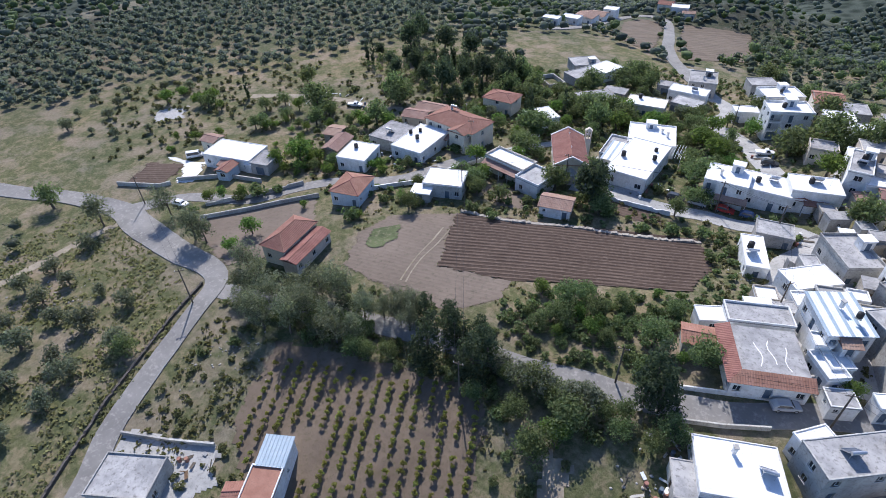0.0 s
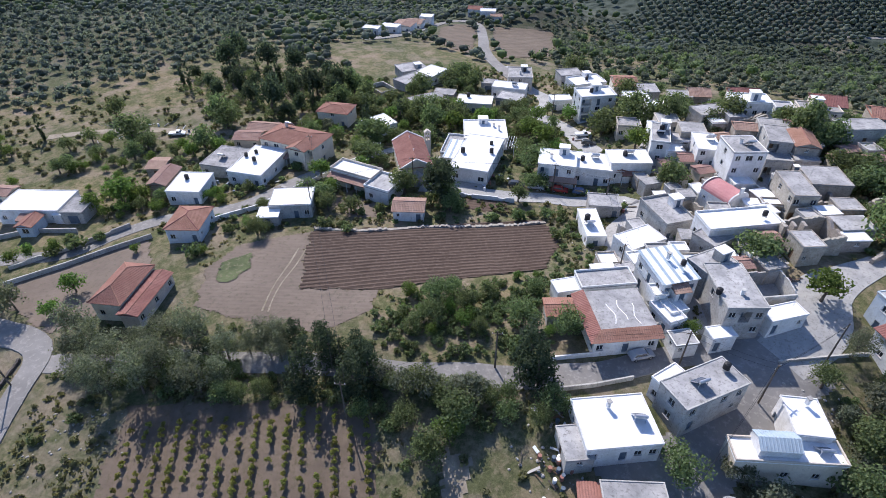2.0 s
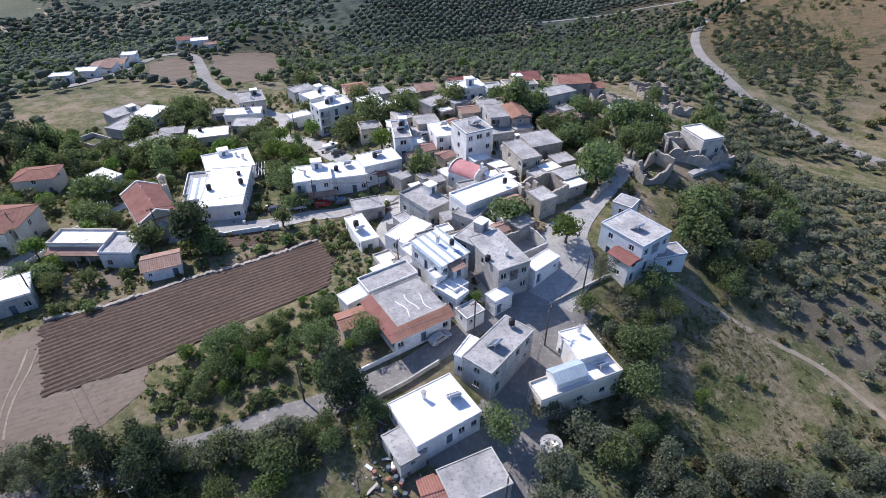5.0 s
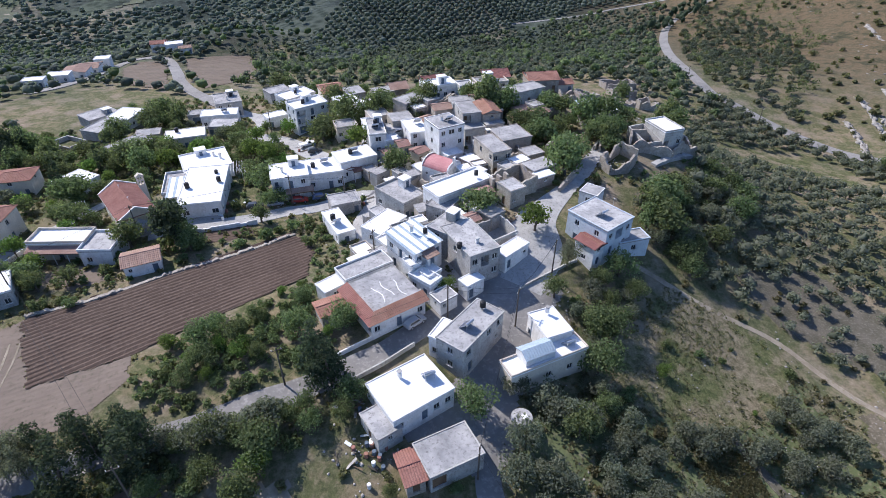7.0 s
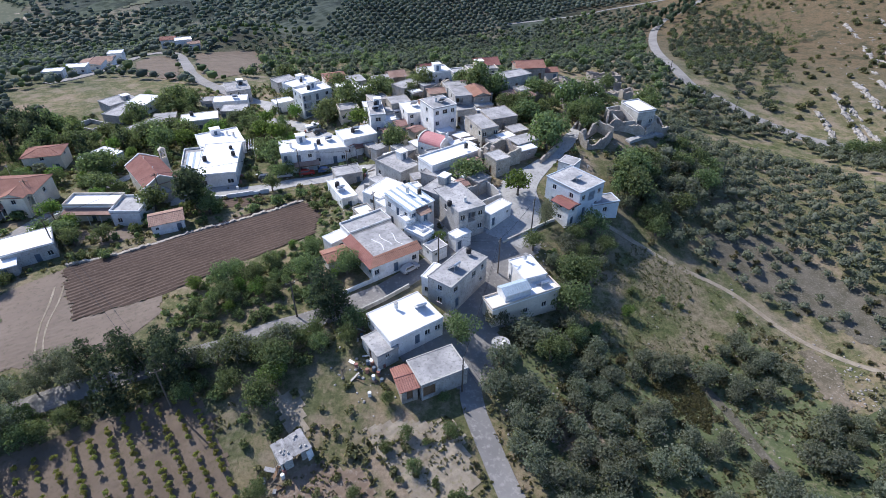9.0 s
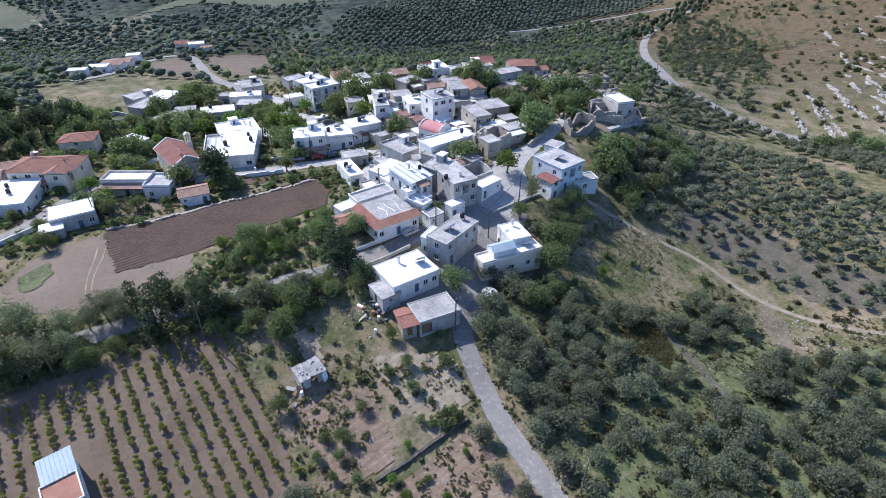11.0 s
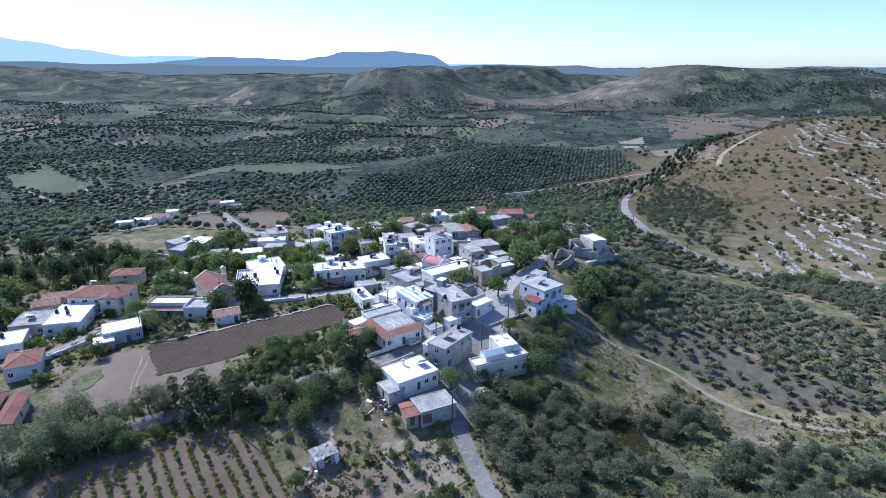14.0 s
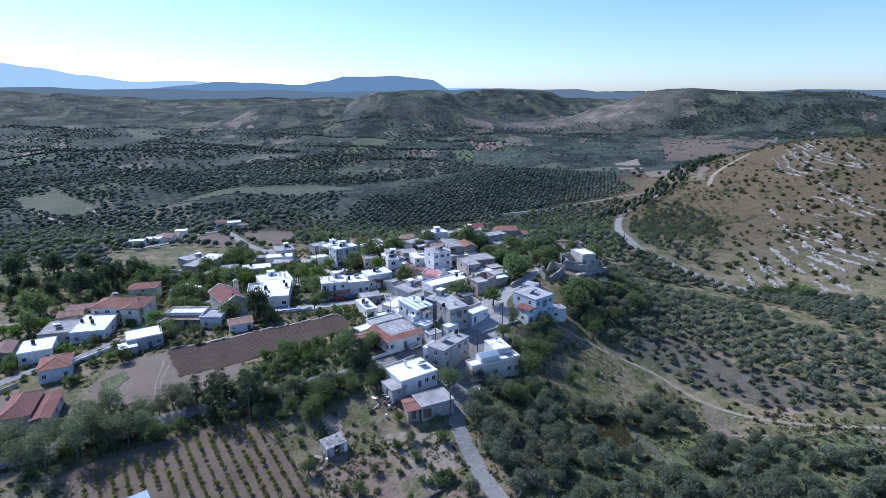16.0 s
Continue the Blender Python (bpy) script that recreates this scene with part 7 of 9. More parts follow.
grove(["bush", "scrub"], [(-93, -24), (-78, -16), (-60, -11), (-40, -6), (-76, -21), (-80, -44), (-88, -36)], 4.0, 1.6, 0.5, 1.0, 10, "weeds beside the vineyard", 0.6, 13, 0.3)
grove(["bush", "scrub", "scrub"], [(-26, -11), (-12, -9), (2, -15), (4, -40), (-18, -44), (-20, -36), (-34, -13)], 4.2, 1.8, 0.4, 0.85, 30, "weeds in the garden", 0.1, 14, 0.3)
grove(["olive", "broad", "bush", "olive", "bush"], [(20, 4), (22, 14), (21, 22), (28, 25.5), (37, 27), (45, 24), (44, 16), (35, 9), (25, 5)], 3.9, 1.5, 0.7, 1.2, 30, "trees behind the house above the road", 0.85, 15, 0.2)
grove(["broad", "bush", "olive"], [(41, 36), (44, 46), (51.8, 55.7), (61.7, 59.5), (71.3, 64.8), (79.8, 59.7), (64, 38), (50, 28), (44, 30)], 3.4, 1.2, 0.8, 1.2, 30, "thicket beside the olive grove", 0.95, 16, 0.3)

grove(["bush", "bright", "broad", "bush"], [(-133, 13), (-124, 24), (-112, 37), (-103, 26), (-108, 19), (-118, 10)], 3.4, 1.3, 0.6, 1.1, 10, "gardens by the upper road", 0.85, 17, 0.1)
grove(["bush", "scrub", "broad"], [(-172, 22), (-150, 18), (-122, 34), (-114, 62), (-126, 76), (-150, 72), (-172, 50)], 5.5, 2.2, 0.6, 1.2, 10, "bushes on rough ground", 0.6, 18, 0.2)
grove(["bush", "broad", "bright"], [(-88, 20), (-75, 27), (-68, 31), (-73.6, 44.4), (-86, 40), (-90, 30)], 4.0, 1.4, 0.6, 1.1, 10, "garden greenery by the field", 0.6, 19, 0.2)

grove(["broad", "bush", "bright", "broad", "olive"], [(-112, 64), (-84, 66), (-61.4, 94.3), (-46.8, 87.7), (-49.6, 122.2), (-72, 128), (-100, 145), (-122, 118), (-112, 90)], 5.6, 2.2, 0.55, 1.05, 10, "gardens at the village edge", 0.62, 20, 0.1)

set_all("olive", "-215,0 -212,10 -206,4 -199,-2 -192,-10 -200,-14 -208,-8 -184,-6 -178,2 -205,20 -199,26", 0.7, 1.0, "olives beside the west road", 66)
stuff_trees("undergrowth", spots([(-222, 0), (-170, -20), (-150, 20), (-128, 56), (-122, 74), (-172, 112), (-186, 70), (-206, 36)], 3.0, 1.5, 20, 0.42, 48, gap=0.0, patchy=1.0), "scrub", 50, 1.9, 0.5, 1.2, "dull weeds and low shrubs on rough ground", 48)
# low weeds, brambles and small bushes in every gap
VILLAGE = [(-135, 20), (-128, 70), (-116, 118), (-92, 150), (-50, 160), (0, 150), (40, 135), (75, 130), (74, 90), (69, 69.2), (60, 55), (40, 52), (28, 45), (14, 30), (-8, 22), (-24, 30), (-29.6, 49.9), (-75, 26), (-90, 16), (-108, 12)]
stuff_trees("undergrowth", spots(VILLAGE, 3.0, 1.4, 20, 0.62, 41, gap=-0.3, patchy=0.8), "bush", 64, 2.0, 0.35, 0.85, "low green bushes and brambles in the gaps of the village", 41)
stuff_trees("undergrowth", spots(VILLAGE, 2.4, 1.2, 35, 0.5, 42, gap=-0.4, patchy=0.9), "scrub", 46, 1.9, 0.35, 0.9, "dull green weeds between walls and yards", 42)
stuff_trees("undergrowth", spots([(-90, -50), (-80, -14), (-60, -8), (-30, 0), (-12, -8), (4, -14), (8, -28), (20, -52), (18, -70), (-40, -70), (-70, -62)], 2.6, 1.2, 20, 0.3, 43, gap=-0.2, patchy=0.9), "scrub", 60, 1.8, 0.4, 1.0, "dull green weeds round the vineyard and garden", 43)
stuff_trees("undergrowth", spots([(14, -36), (8.5, -18), (13, 0), (24, 5), (44, 22), (46, 34), (64, 60), (84, 60), (100, 0), (120, -24), (120, -70), (26, -66)], 3.2, 1.5, 20, 0.4, 44, gap=0.0, patchy=0.9), "scrub", 56, 1.9, 0.5, 1.1, "dull green weeds under the olive trees", 44)

stuff_trees("undergrowth", spots([(-48, 14), (-49, 5), (-38, 1.5), (-26, 4.5), (-19.5, 8.5), (-16, 13), (-20, 20), (-22, 31), (-27, 27)], 1.7, 0.8, 20, 0.8, 45, gap=-0.4, patchy=0.5), "bush", 90, 1.5, 0.4, 0.85, "tangled green bushes of the overgrown garden", 45)
stuff_trees("undergrowth", spots([(-96, -12), (-80, -5), (-58, 0), (-40, 4), (-30, 5), (-26, 0), (-40, -8), (-60, -13), (-80, -22), (-94, -24)], 1.9, 0.9, 20, 0.7, 46, gap=-0.4, patchy=0.7), "bush", 80, 1.6, 0.35, 0.8, "green bushes under the lane trees", 46)

stuff_trees("undergrowth", spots([(-172, 78), (-150, 74), (-112, 72), (-106, 92), (-112, 112), (-150, 110), (-172, 108)], 3.4, 1.6, 20, 0.6, 47, patchy=0.6), "broad", 150, 1.5, 0.45, 0.8, "dark brush under the conifers", 47)

# olive groves: the near ones tree by tree
set_all("olive", "9.8,3 13.5,1.3 17,-1.4 9.4,-5.5 11.5,-11 7.3,-10.4 23.5,2.9 27.2,4.6 26,-3.2 21.2,-10.1 27,-13.4 23.7,-14.7 15.7,-15.3 13.8,-18.1 10.6,-16.5 11,-22.4 14.9,-25.5 17.5,-25.5 22.1,-25.5 17.6,-30.2 13,-31.6 51.4,-0.9 56,-1.8 58.9,-4.2 60.8,-6.7 48.3,-5.9 49.3,-10.5 54.9,-10.3 44.5,-7.4 32.1,-6.6 37.1,-6 36.6,-11.5 31.6,-15 33.4,-23.6 38.4,-21.6", 0.9, 1.25, "olive grove below the track", 36)
set_all("broad", "19.8,20.8 29.1,24.1 29.3,14.5 35.3,21.8 29.2,9.1 25.8,14.5 46.7,10.4 23.3,0.2 31.8,2.3 18,-4.2 29.2,19.2 32.3,11.7 25.6,8.2", 0.75, 1.2, "trees beside the house above the road", 37)
grove("olive", [(14, -36), (8.5, -18), (11, -6), (12, 0.5), (18, 3), (28, 5), (29, -3), (40, -2), (46, -3), (49, 1), (55, 3.5), (59, -4), (47, -12), (50, -20), (62, -14), (78, -16), (90, -22), (90, -62), (26, -66), (20, -50)], 4.4, 1.3, 0.8, 1.3, 35, "olive grove below the track", 0.8, 2)
grove("olive", [(-92, -52), (-98, -34), (-118, -30), (-134, -30), (-133, -60), (-120, -86), (-92, -76), (-82, -66)], 7.6, 1.5, 0.85, 1.15, 15, "olives beside the west road", 0.9, 4)
STRIP = [(96, 112), (132, 108), (137, 85), (138, 60), (133, 30), (128, 28), (126, 46), (124, 72), (114, 92), (92, 92)]
BARE = [(60, 32), (80, 34), (88, 20), (95, 11), (106, 5), (98, -6), (84, -2), (70, 10), (60, 22)]
MEADOW = OPEN
stuff_trees("olive_grove", spots(BARE, 4.8, 1.2, 20, 0.85, 33), "olive", 150, 1.55, 0.5, 0.9, "small thin olive trees on grey stony soil", 33, core=2)
stuff_trees("olive_grove", [p for p in spots([(50, 28), (66, 20), (80, 2), (96, -6), (150, -12), (185, 50), (165, 84), (140, 108), (110, 120), (86, 108), (72, 96), (66, 70), (62, 58), (54, 40), (46, 33)], 4.7, 1.0, 20, 0.96, 3) if not inside(*p, STRIP) and not inside(*p, BARE)], "olive", 150, 1.55, 0.8, 1.15, "rows of grey-green olive trees on the slope", 3, core=2)
stuff_trees("olive_grove", spots([(90, -24), (112, -24), (150, -20), (150, -90), (26, -90), (26, -67), (90, -63)], 4.3, 1.1, 35, 0.95, 4), "olive", 150, 1.55, 0.85, 1.2, "dense grey-green olive trees", 4, core=2)
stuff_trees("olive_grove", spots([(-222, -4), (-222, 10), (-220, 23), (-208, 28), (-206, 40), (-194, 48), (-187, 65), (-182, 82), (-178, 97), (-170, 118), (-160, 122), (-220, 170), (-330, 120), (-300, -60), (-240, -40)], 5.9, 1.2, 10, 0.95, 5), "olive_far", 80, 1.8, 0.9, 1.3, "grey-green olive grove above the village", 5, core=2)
stuff_trees("olive_grove", spots([(-141, -36), (-180, -54), (-230, -80), (-190, -130), (-120, -110), (-138, -70)], 7.0, 1.5, 15, 0.85, 6), "olive", 150, 1.55, 0.7, 1.0, "olive trees on the grassy slope", 6, core=2)
HILLSIDE = [(-330, 120), (-220, 170), (-150, 120), (-118, 122), (-92, 152), (-78, 172), (-100, 215), (-112, 262), (-80, 310), (-60, 345), (-330, 420), (-700, 420), (-800, 0), (-300, -60)]
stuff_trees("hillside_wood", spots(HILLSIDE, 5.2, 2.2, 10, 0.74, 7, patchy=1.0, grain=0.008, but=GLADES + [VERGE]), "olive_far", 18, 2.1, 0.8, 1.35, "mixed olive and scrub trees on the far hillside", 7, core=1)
stuff_trees("hillside_brush", spots(HILLSIDE, 6.6, 3.4, 30, 0.5, 71, patchy=1.2, grain=0.009, but=GLADES + [VERGE]), "broad", 18, 2.1, 0.45, 1.1, "dull green brush and trees on the far hillside", 71, core=1)
VALLEY = [(-70, 172), (-40, 158), (40, 170), (75, 165), (95, 125), (130, 140), (118, 170), (128, 225), (160, 305), (205, 392), (150, 406), (92, 392), (60, 370), (-12, 330), (-60, 330), (-105, 262), (-95, 215)]
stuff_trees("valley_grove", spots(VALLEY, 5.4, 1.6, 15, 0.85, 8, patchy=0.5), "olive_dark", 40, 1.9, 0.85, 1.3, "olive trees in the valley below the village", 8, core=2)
stuff_trees("valley_wood", spots(VALLEY, 7.5, 3.2, 10, 0.36, 18, patchy=0.8), "broad", 80, 1.6, 0.7, 1.3, "mixed dark trees in the valley below the village", 18, core=2)
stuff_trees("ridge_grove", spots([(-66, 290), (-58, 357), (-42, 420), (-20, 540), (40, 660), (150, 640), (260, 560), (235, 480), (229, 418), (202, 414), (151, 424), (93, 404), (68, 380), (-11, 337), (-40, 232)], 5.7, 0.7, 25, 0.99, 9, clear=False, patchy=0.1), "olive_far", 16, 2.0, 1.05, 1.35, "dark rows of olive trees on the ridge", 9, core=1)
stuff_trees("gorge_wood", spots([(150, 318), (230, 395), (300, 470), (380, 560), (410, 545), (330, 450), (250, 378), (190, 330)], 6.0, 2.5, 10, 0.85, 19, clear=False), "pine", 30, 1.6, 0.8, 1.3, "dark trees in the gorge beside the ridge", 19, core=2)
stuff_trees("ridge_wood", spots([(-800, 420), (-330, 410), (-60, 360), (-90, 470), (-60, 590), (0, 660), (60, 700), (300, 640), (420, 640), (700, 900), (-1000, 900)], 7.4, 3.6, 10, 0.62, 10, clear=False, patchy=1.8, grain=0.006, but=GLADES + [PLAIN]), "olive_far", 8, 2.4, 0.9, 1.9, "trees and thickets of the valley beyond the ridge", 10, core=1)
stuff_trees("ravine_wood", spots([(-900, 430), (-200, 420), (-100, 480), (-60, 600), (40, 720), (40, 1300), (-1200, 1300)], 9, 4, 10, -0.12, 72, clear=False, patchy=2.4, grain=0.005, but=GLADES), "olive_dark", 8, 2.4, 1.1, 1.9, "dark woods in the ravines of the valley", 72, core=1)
stuff_trees("olive_grove", spots([(82, 90), (90, 116), (112, 140), (120, 150), (133, 122), (148, 102), (166, 86), (172, 70), (160, 40), (146, 40), (142, 62), (142, 88), (134, 113), (100, 117)], 4.6, 1.2, 20, 0.9, 62), "olive", 150, 1.6, 0.8, 1.2, "olive trees along the valley road", 62, core=2)
stuff_trees("slope_scrub", spots([(142, 126), (178, 175), (222, 235), (262, 300), (262, 350), (222, 366), (175, 300), (138, 215), (126, 165)], 6.5, 2.6, 10, 0.4, 61, patchy=0.9), "broad", 60, 1.9, 0.5, 1.1, "dark shrubs on the slope above the road", 61)
stuff_trees("hill_scrub", spots([(142, 130), (160, 120), (185, 95), (230, 60), (420, 60), (620, 420), (420, 640), (330, 500), (225, 372), (175, 300), (138, 215), (126, 165)], 7.5, 3.5, 10, 0.62, 11, patchy=1.2), "scrub", 50, 2.3, 0.7, 2.2, "dark shrubs on the stony hill", 11)
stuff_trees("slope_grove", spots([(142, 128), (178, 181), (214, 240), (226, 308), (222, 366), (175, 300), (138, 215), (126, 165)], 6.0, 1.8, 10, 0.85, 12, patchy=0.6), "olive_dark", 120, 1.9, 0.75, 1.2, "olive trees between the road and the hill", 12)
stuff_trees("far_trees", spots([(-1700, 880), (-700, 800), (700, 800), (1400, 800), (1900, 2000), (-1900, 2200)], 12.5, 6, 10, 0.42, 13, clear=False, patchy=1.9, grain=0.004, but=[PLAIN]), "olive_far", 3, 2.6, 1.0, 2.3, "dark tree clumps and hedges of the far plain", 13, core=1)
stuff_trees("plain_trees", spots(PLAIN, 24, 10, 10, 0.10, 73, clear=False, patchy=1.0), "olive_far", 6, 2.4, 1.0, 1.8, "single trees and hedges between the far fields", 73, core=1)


set_all("broad", "151.2,88.4 155,91 159,91 157,82 148,92", 1.1, 1.6)
# the vineyard
def vine(x, y, s):
    rng = random.Random(int(x * 71 + y * 37))
    v = rng.randrange(4)
    m = pose(x, y, hz(x, y) + 0.05, 0, 0, rng.uniform(0, 360)) @ Matrix.Scale(s, 4)
    if ("vine", v) in PROTO:
        return copy_thing(PROTO["vine", v], m)
    cm, cen = crown_mesh("leaves", v + 70, 0.55, 0.45, 0.8, 7, 150, 0.125, M["vine"])
    ob = thing("grape_vine", pose(x, y, hz(x, y) + 0.05), "young bright green grape vine on bare soil", "vine", "vines of the vineyard")
    for n, me in (("leaves", cm), ("stem", trunk_mesh("stem", cen, 0.8, 0.04, v, 4))):
        c = new(n, me)
        c.parent = ob
    PROTO["vine", v] = ob
    return ob


def vineyard():
    rng = random.Random(8)
    a = Vector((-71.5, -24.5))
    b = Vector((-40.5, -8.6))
    along = Vector((0.535, -0.845))
    for i in range(16):
        p = a.lerp(b, i / 15)
        for k in range(30):
            q = p + along * (k * 1.08 + rng.uniform(-0.2, 0.2))
            if inside(q.x, q.y, VINE) and rng.random() < 0.88 and math.hypot(q.x + 56.1, q.y + 33.5) > 4.6:
                vine(q.x, q.y, rng.uniform(0.75, 1.15))


vineyard()


# weeds and stones
def tufts(name, poly, count, size, material, label, seed, blades=5, clear=True):
    rng = np.random.default_rng(seed)
    xs = [p[0] for p in poly]
    ys = [p[1] for p in poly]
    V = []
    made = 0
    while made < count:
        x, y = rng.uniform(min(xs), max(xs)), rng.uniform(min(ys), max(ys))
        made += 1
        if not inside(x, y, poly) or noise.noise((x * 0.06, y * 0.06, seed)) < -0.12 or (clear and not free(x, y, -0.6)):
            continue
        z = hz(x, y)
        s = size * rng.uniform(0.5, 1.4)
        for _ in range(blades):
            a, o = rng.uniform(0, 6.28), rng.uniform(-s, s, 2)
            dx, dy = math.cos(a) * s * 0.6, math.sin(a) * s * 0.6
            lean = rng.uniform(-s, s, 2) * 0.5
            V += [(x + o[0] - dx, y + o[1] - dy, z - 0.05), (x + o[0] + dx, y + o[1] + dy, z - 0.05), (x + o[0] + dx * 0.5 + lean[0], y + o[1] + dy * 0.5 + lean[1], z + s), (x + o[0] - dx * 0.6 + lean[0], y + o[1] - dy * 0.6 + lean[1], z + s * 0.7)]
    V = np.array(V)
    q = np.arange(0, len(V), 4)
    T = np.stack([np.stack([q, q + 1, q + 2], 1), np.stack([q, q + 2, q + 3], 1)], 1).reshape(-1, 3)
    return tagged(new(name, fast_mesh(name, V, T, material)), label, "grass", kind="stuff")


tufts("weeds", [(8, 10), (45, 25), (70, 0), (110, -15), (110, -70), (20, -70), (5, -20)], 5000, 0.32, M["scrub"], "green weeds under the olive trees", 21)
tufts("dry_grass", [(8, 10), (45, 25), (70, 0), (110, -15), (110, -70), (20, -70), (5, -20)], 4000, 0.4, M["dry"], "dry straw-coloured grass tufts", 22)
tufts("dry_grass", MEADOW, 5000, 0.2, M["dry"], "dry grass in the meadow", 27)
tufts("weeds", OPEN, 1800, 0.22, M["scrub"], "green weeds in the open meadow", 129, clear=False)
tufts("dry_grass", OPEN, 2500, 0.22, M["dry"], "straw-coloured grass in the open meadow", 130, clear=False)
tufts("weeds", GLADE, 1500, 0.3, M["scrub"], "green weeds in the grassy opening", 128, clear=False)
tufts("weeds", MEADOW, 4000, 0.22, M["scrub"], "green weeds in the meadow", 28)
tufts("dry_grass", [(12, -8), (30, 8), (60, 12), (70, -12), (40, -40), (14, -40)], 6000, 0.22, M["dry"], "dry grass between the olive trees", 29)
tufts("weeds", [(-150, -25), (-98, -25), (-85, -45), (-75, -70), (-140, -90)], 3000, 0.3, M["scrub"], "green weeds on the olive slope", 23)
tufts("dry_grass", [(-150, -25), (-98, -25), (-85, -45), (-75, -70), (-140, -90)], 3500, 0.4, M["dry"], "dry grass on the olive slope", 24)
tufts("weeds", [(-95, -20), (-60, -8), (-20, 5), (4, -8), (5, -45), (-20, -46), (-75, -50)], 4000, 0.4, M["scrub"], "weeds round the vineyard and gardens", 25)
tufts("weeds", [(-165, 10), (-100, 60), (-60, 120), (20, 150), (60, 110), (50, 60), (0, 25), (-60, 0), (-100, 10)], 7000, 0.4, M["scrub"], "weeds between the village houses", 26)


def boulder_mesh(seed, sub=1):
    bm = bmesh.new()
    bmesh.ops.create_icosphere(bm, subdivisions=sub, radius=1)
    for v in bm.verts:
        v.co *= 1 + 0.35 * noise.noise(v.co * 1.3 + Vector((seed * 7, 0, 0)))
        v.co.z *= 0.6
    co = np.array([v.co for v in bm.verts])
    bm.faces.ensure_lookup_table()
    tr = np.array([[v.index for v in f.verts] for f in bm.faces])
    bm.free()
    return co, tr


def stones(name, places, label, seed=1, material="rock"):
    """Loose stones: place and size, joined."""
    rng = np.random.default_rng(seed)
    base = [boulder_mesh(k) for k in range(5)]
    V, T, n = [], [], 0
    for x, y, s, *turn in places:
        co, tr = base[rng.integers(5)]
        a = turn[0] if turn else rng.random() * 6.28
        sc = s * (0.6 + 0.8 * rng.random(3)) * ((2.8, 0.75, 0.8) if turn else (1, 1, 1))
        c = co * sc
        V.append(np.stack([x + c[:, 0] * math.cos(a) - c[:, 1] * math.sin(a), y + c[:, 0] * math.sin(a) + c[:, 1] * math.cos(a), hz(x, y) + c[:, 2] + (0.0 if turn else 0.1 * s)], 1))
        T.append(tr + n)
        n += len(co)
    return tagged(new(name, fast_mesh(name, np.concatenate(V), np.concatenate(T), M[material])), label, "rocks", kind="stuff")


def ledges():
    """Broken bands of pale limestone that follow the side of the hill."""
    rng = random.Random(4)
    out = []
    bands = [[(371, 390), (358, 349), (349, 312), (350, 286)], [(355, 380), (341, 337), (339, 309), (347, 285)], [(335, 369), (315, 325), (314, 303)], [(291, 259), (294, 244), (286, 222), (282, 200)],
             [(273, 246), (268, 226), (269, 210)], [(259, 253), (241, 212), (220, 178)], [(207, 163), (198, 138), (197, 122), (199, 108)], [(191, 151), (184, 129), (181, 111), (174, 87), (170, 66)],
             [(176, 147), (170, 127), (161, 103), (156, 90)], [(160, 130), (154, 110), (146, 88)], [(173, 129), (167, 108), (162, 85), (156, 60)], [(232, 196), (222, 168), (216, 140), (214, 112)], [(248, 190), (238, 160), (234, 130)], [(312, 280), (306, 250), (300, 222), (298, 196)]]
    bands += [[(x + dx, y + dy) for x, y in line] for line in bands[:4] + bands[6:8] + bands[11:12] for dx, dy in ((7, -2), (16, -3))]
    for n, line in enumerate(bands):
        base = smooth_line(line, 1.0)
        for i, p in enumerate(base):
            d = (base[min(i + 1, len(base) - 1)] - base[max(i - 1, 0)]).to_2d().normalized()
            side = Vector((-d.y, d.x))
            wob = 3 * noise.noise((p.x * 0.03, p.y * 0.03, n * 3.1)) + 1.0 * noise.noise((p.x * 0.15, p.y * 0.15, n))
            k = noise.noise((p.x * 0.05, p.y * 0.05, n * 5.7)) + 0.5 * noise.noise((p.x * 0.2, p.y * 0.2, n * 1.7))
            for _ in range(0 if k < -0.15 else 2 if k < 0.05 else 5):
                q = p.to_2d() + side * (wob + rng.gauss(0, 0.5)) + d * rng.uniform(-1, 1)
                out.append((q.x, q.y, 0.24 + rng.random() ** 2.2 * 0.75, math.atan2(d.y, d.x) + rng.gauss(0, 0.25)))
    for _ in range(3000):
        x, y = rng.uniform(160, 420), rng.uniform(50, 380)
        if x > 150 + (y - 60) * 0.42 and noise.noise((x * 0.03, y * 0.03, 9)) > -0.1:
            out.append((x, y, 0.1 + rng.random() ** 4 * 0.6, rng.uniform(0, 6.28)))
    return out

stones("rock_ledges", ledges(), "bands of pale limestone on the hillside", 5, "ledge")
_r = random.Random(12)
stones("field_stones", [(x + _r.gauss(0, 3.5), y + _r.gauss(0, 3.5), _r.uniform(0.08, 0.26)) for x, y in ((-123, -44), (-125, -49), (-116, -42), (-80, -25), (-79, -32), (-80, -28), (22, -27), (21, -17), (28, -17), (72, -12), (84, -12), (71, -8), (71.7, -10.8), (76.2, -9.5), (66, -42), (87, -10), (46.4, -13.5), (47.8, -22), (66, -3.5), (71.2, -8.3), (72.3, -11.2), (52.3, -6.6), (18.3, -13.4), (11, -16.1), (55.3, -3.1), (41.1, 4.4), (-165, 46), (-168, 39), (60, 12), (75, -2)) for _ in range(28)], "heaps of pale field stones", 6, "ledge")
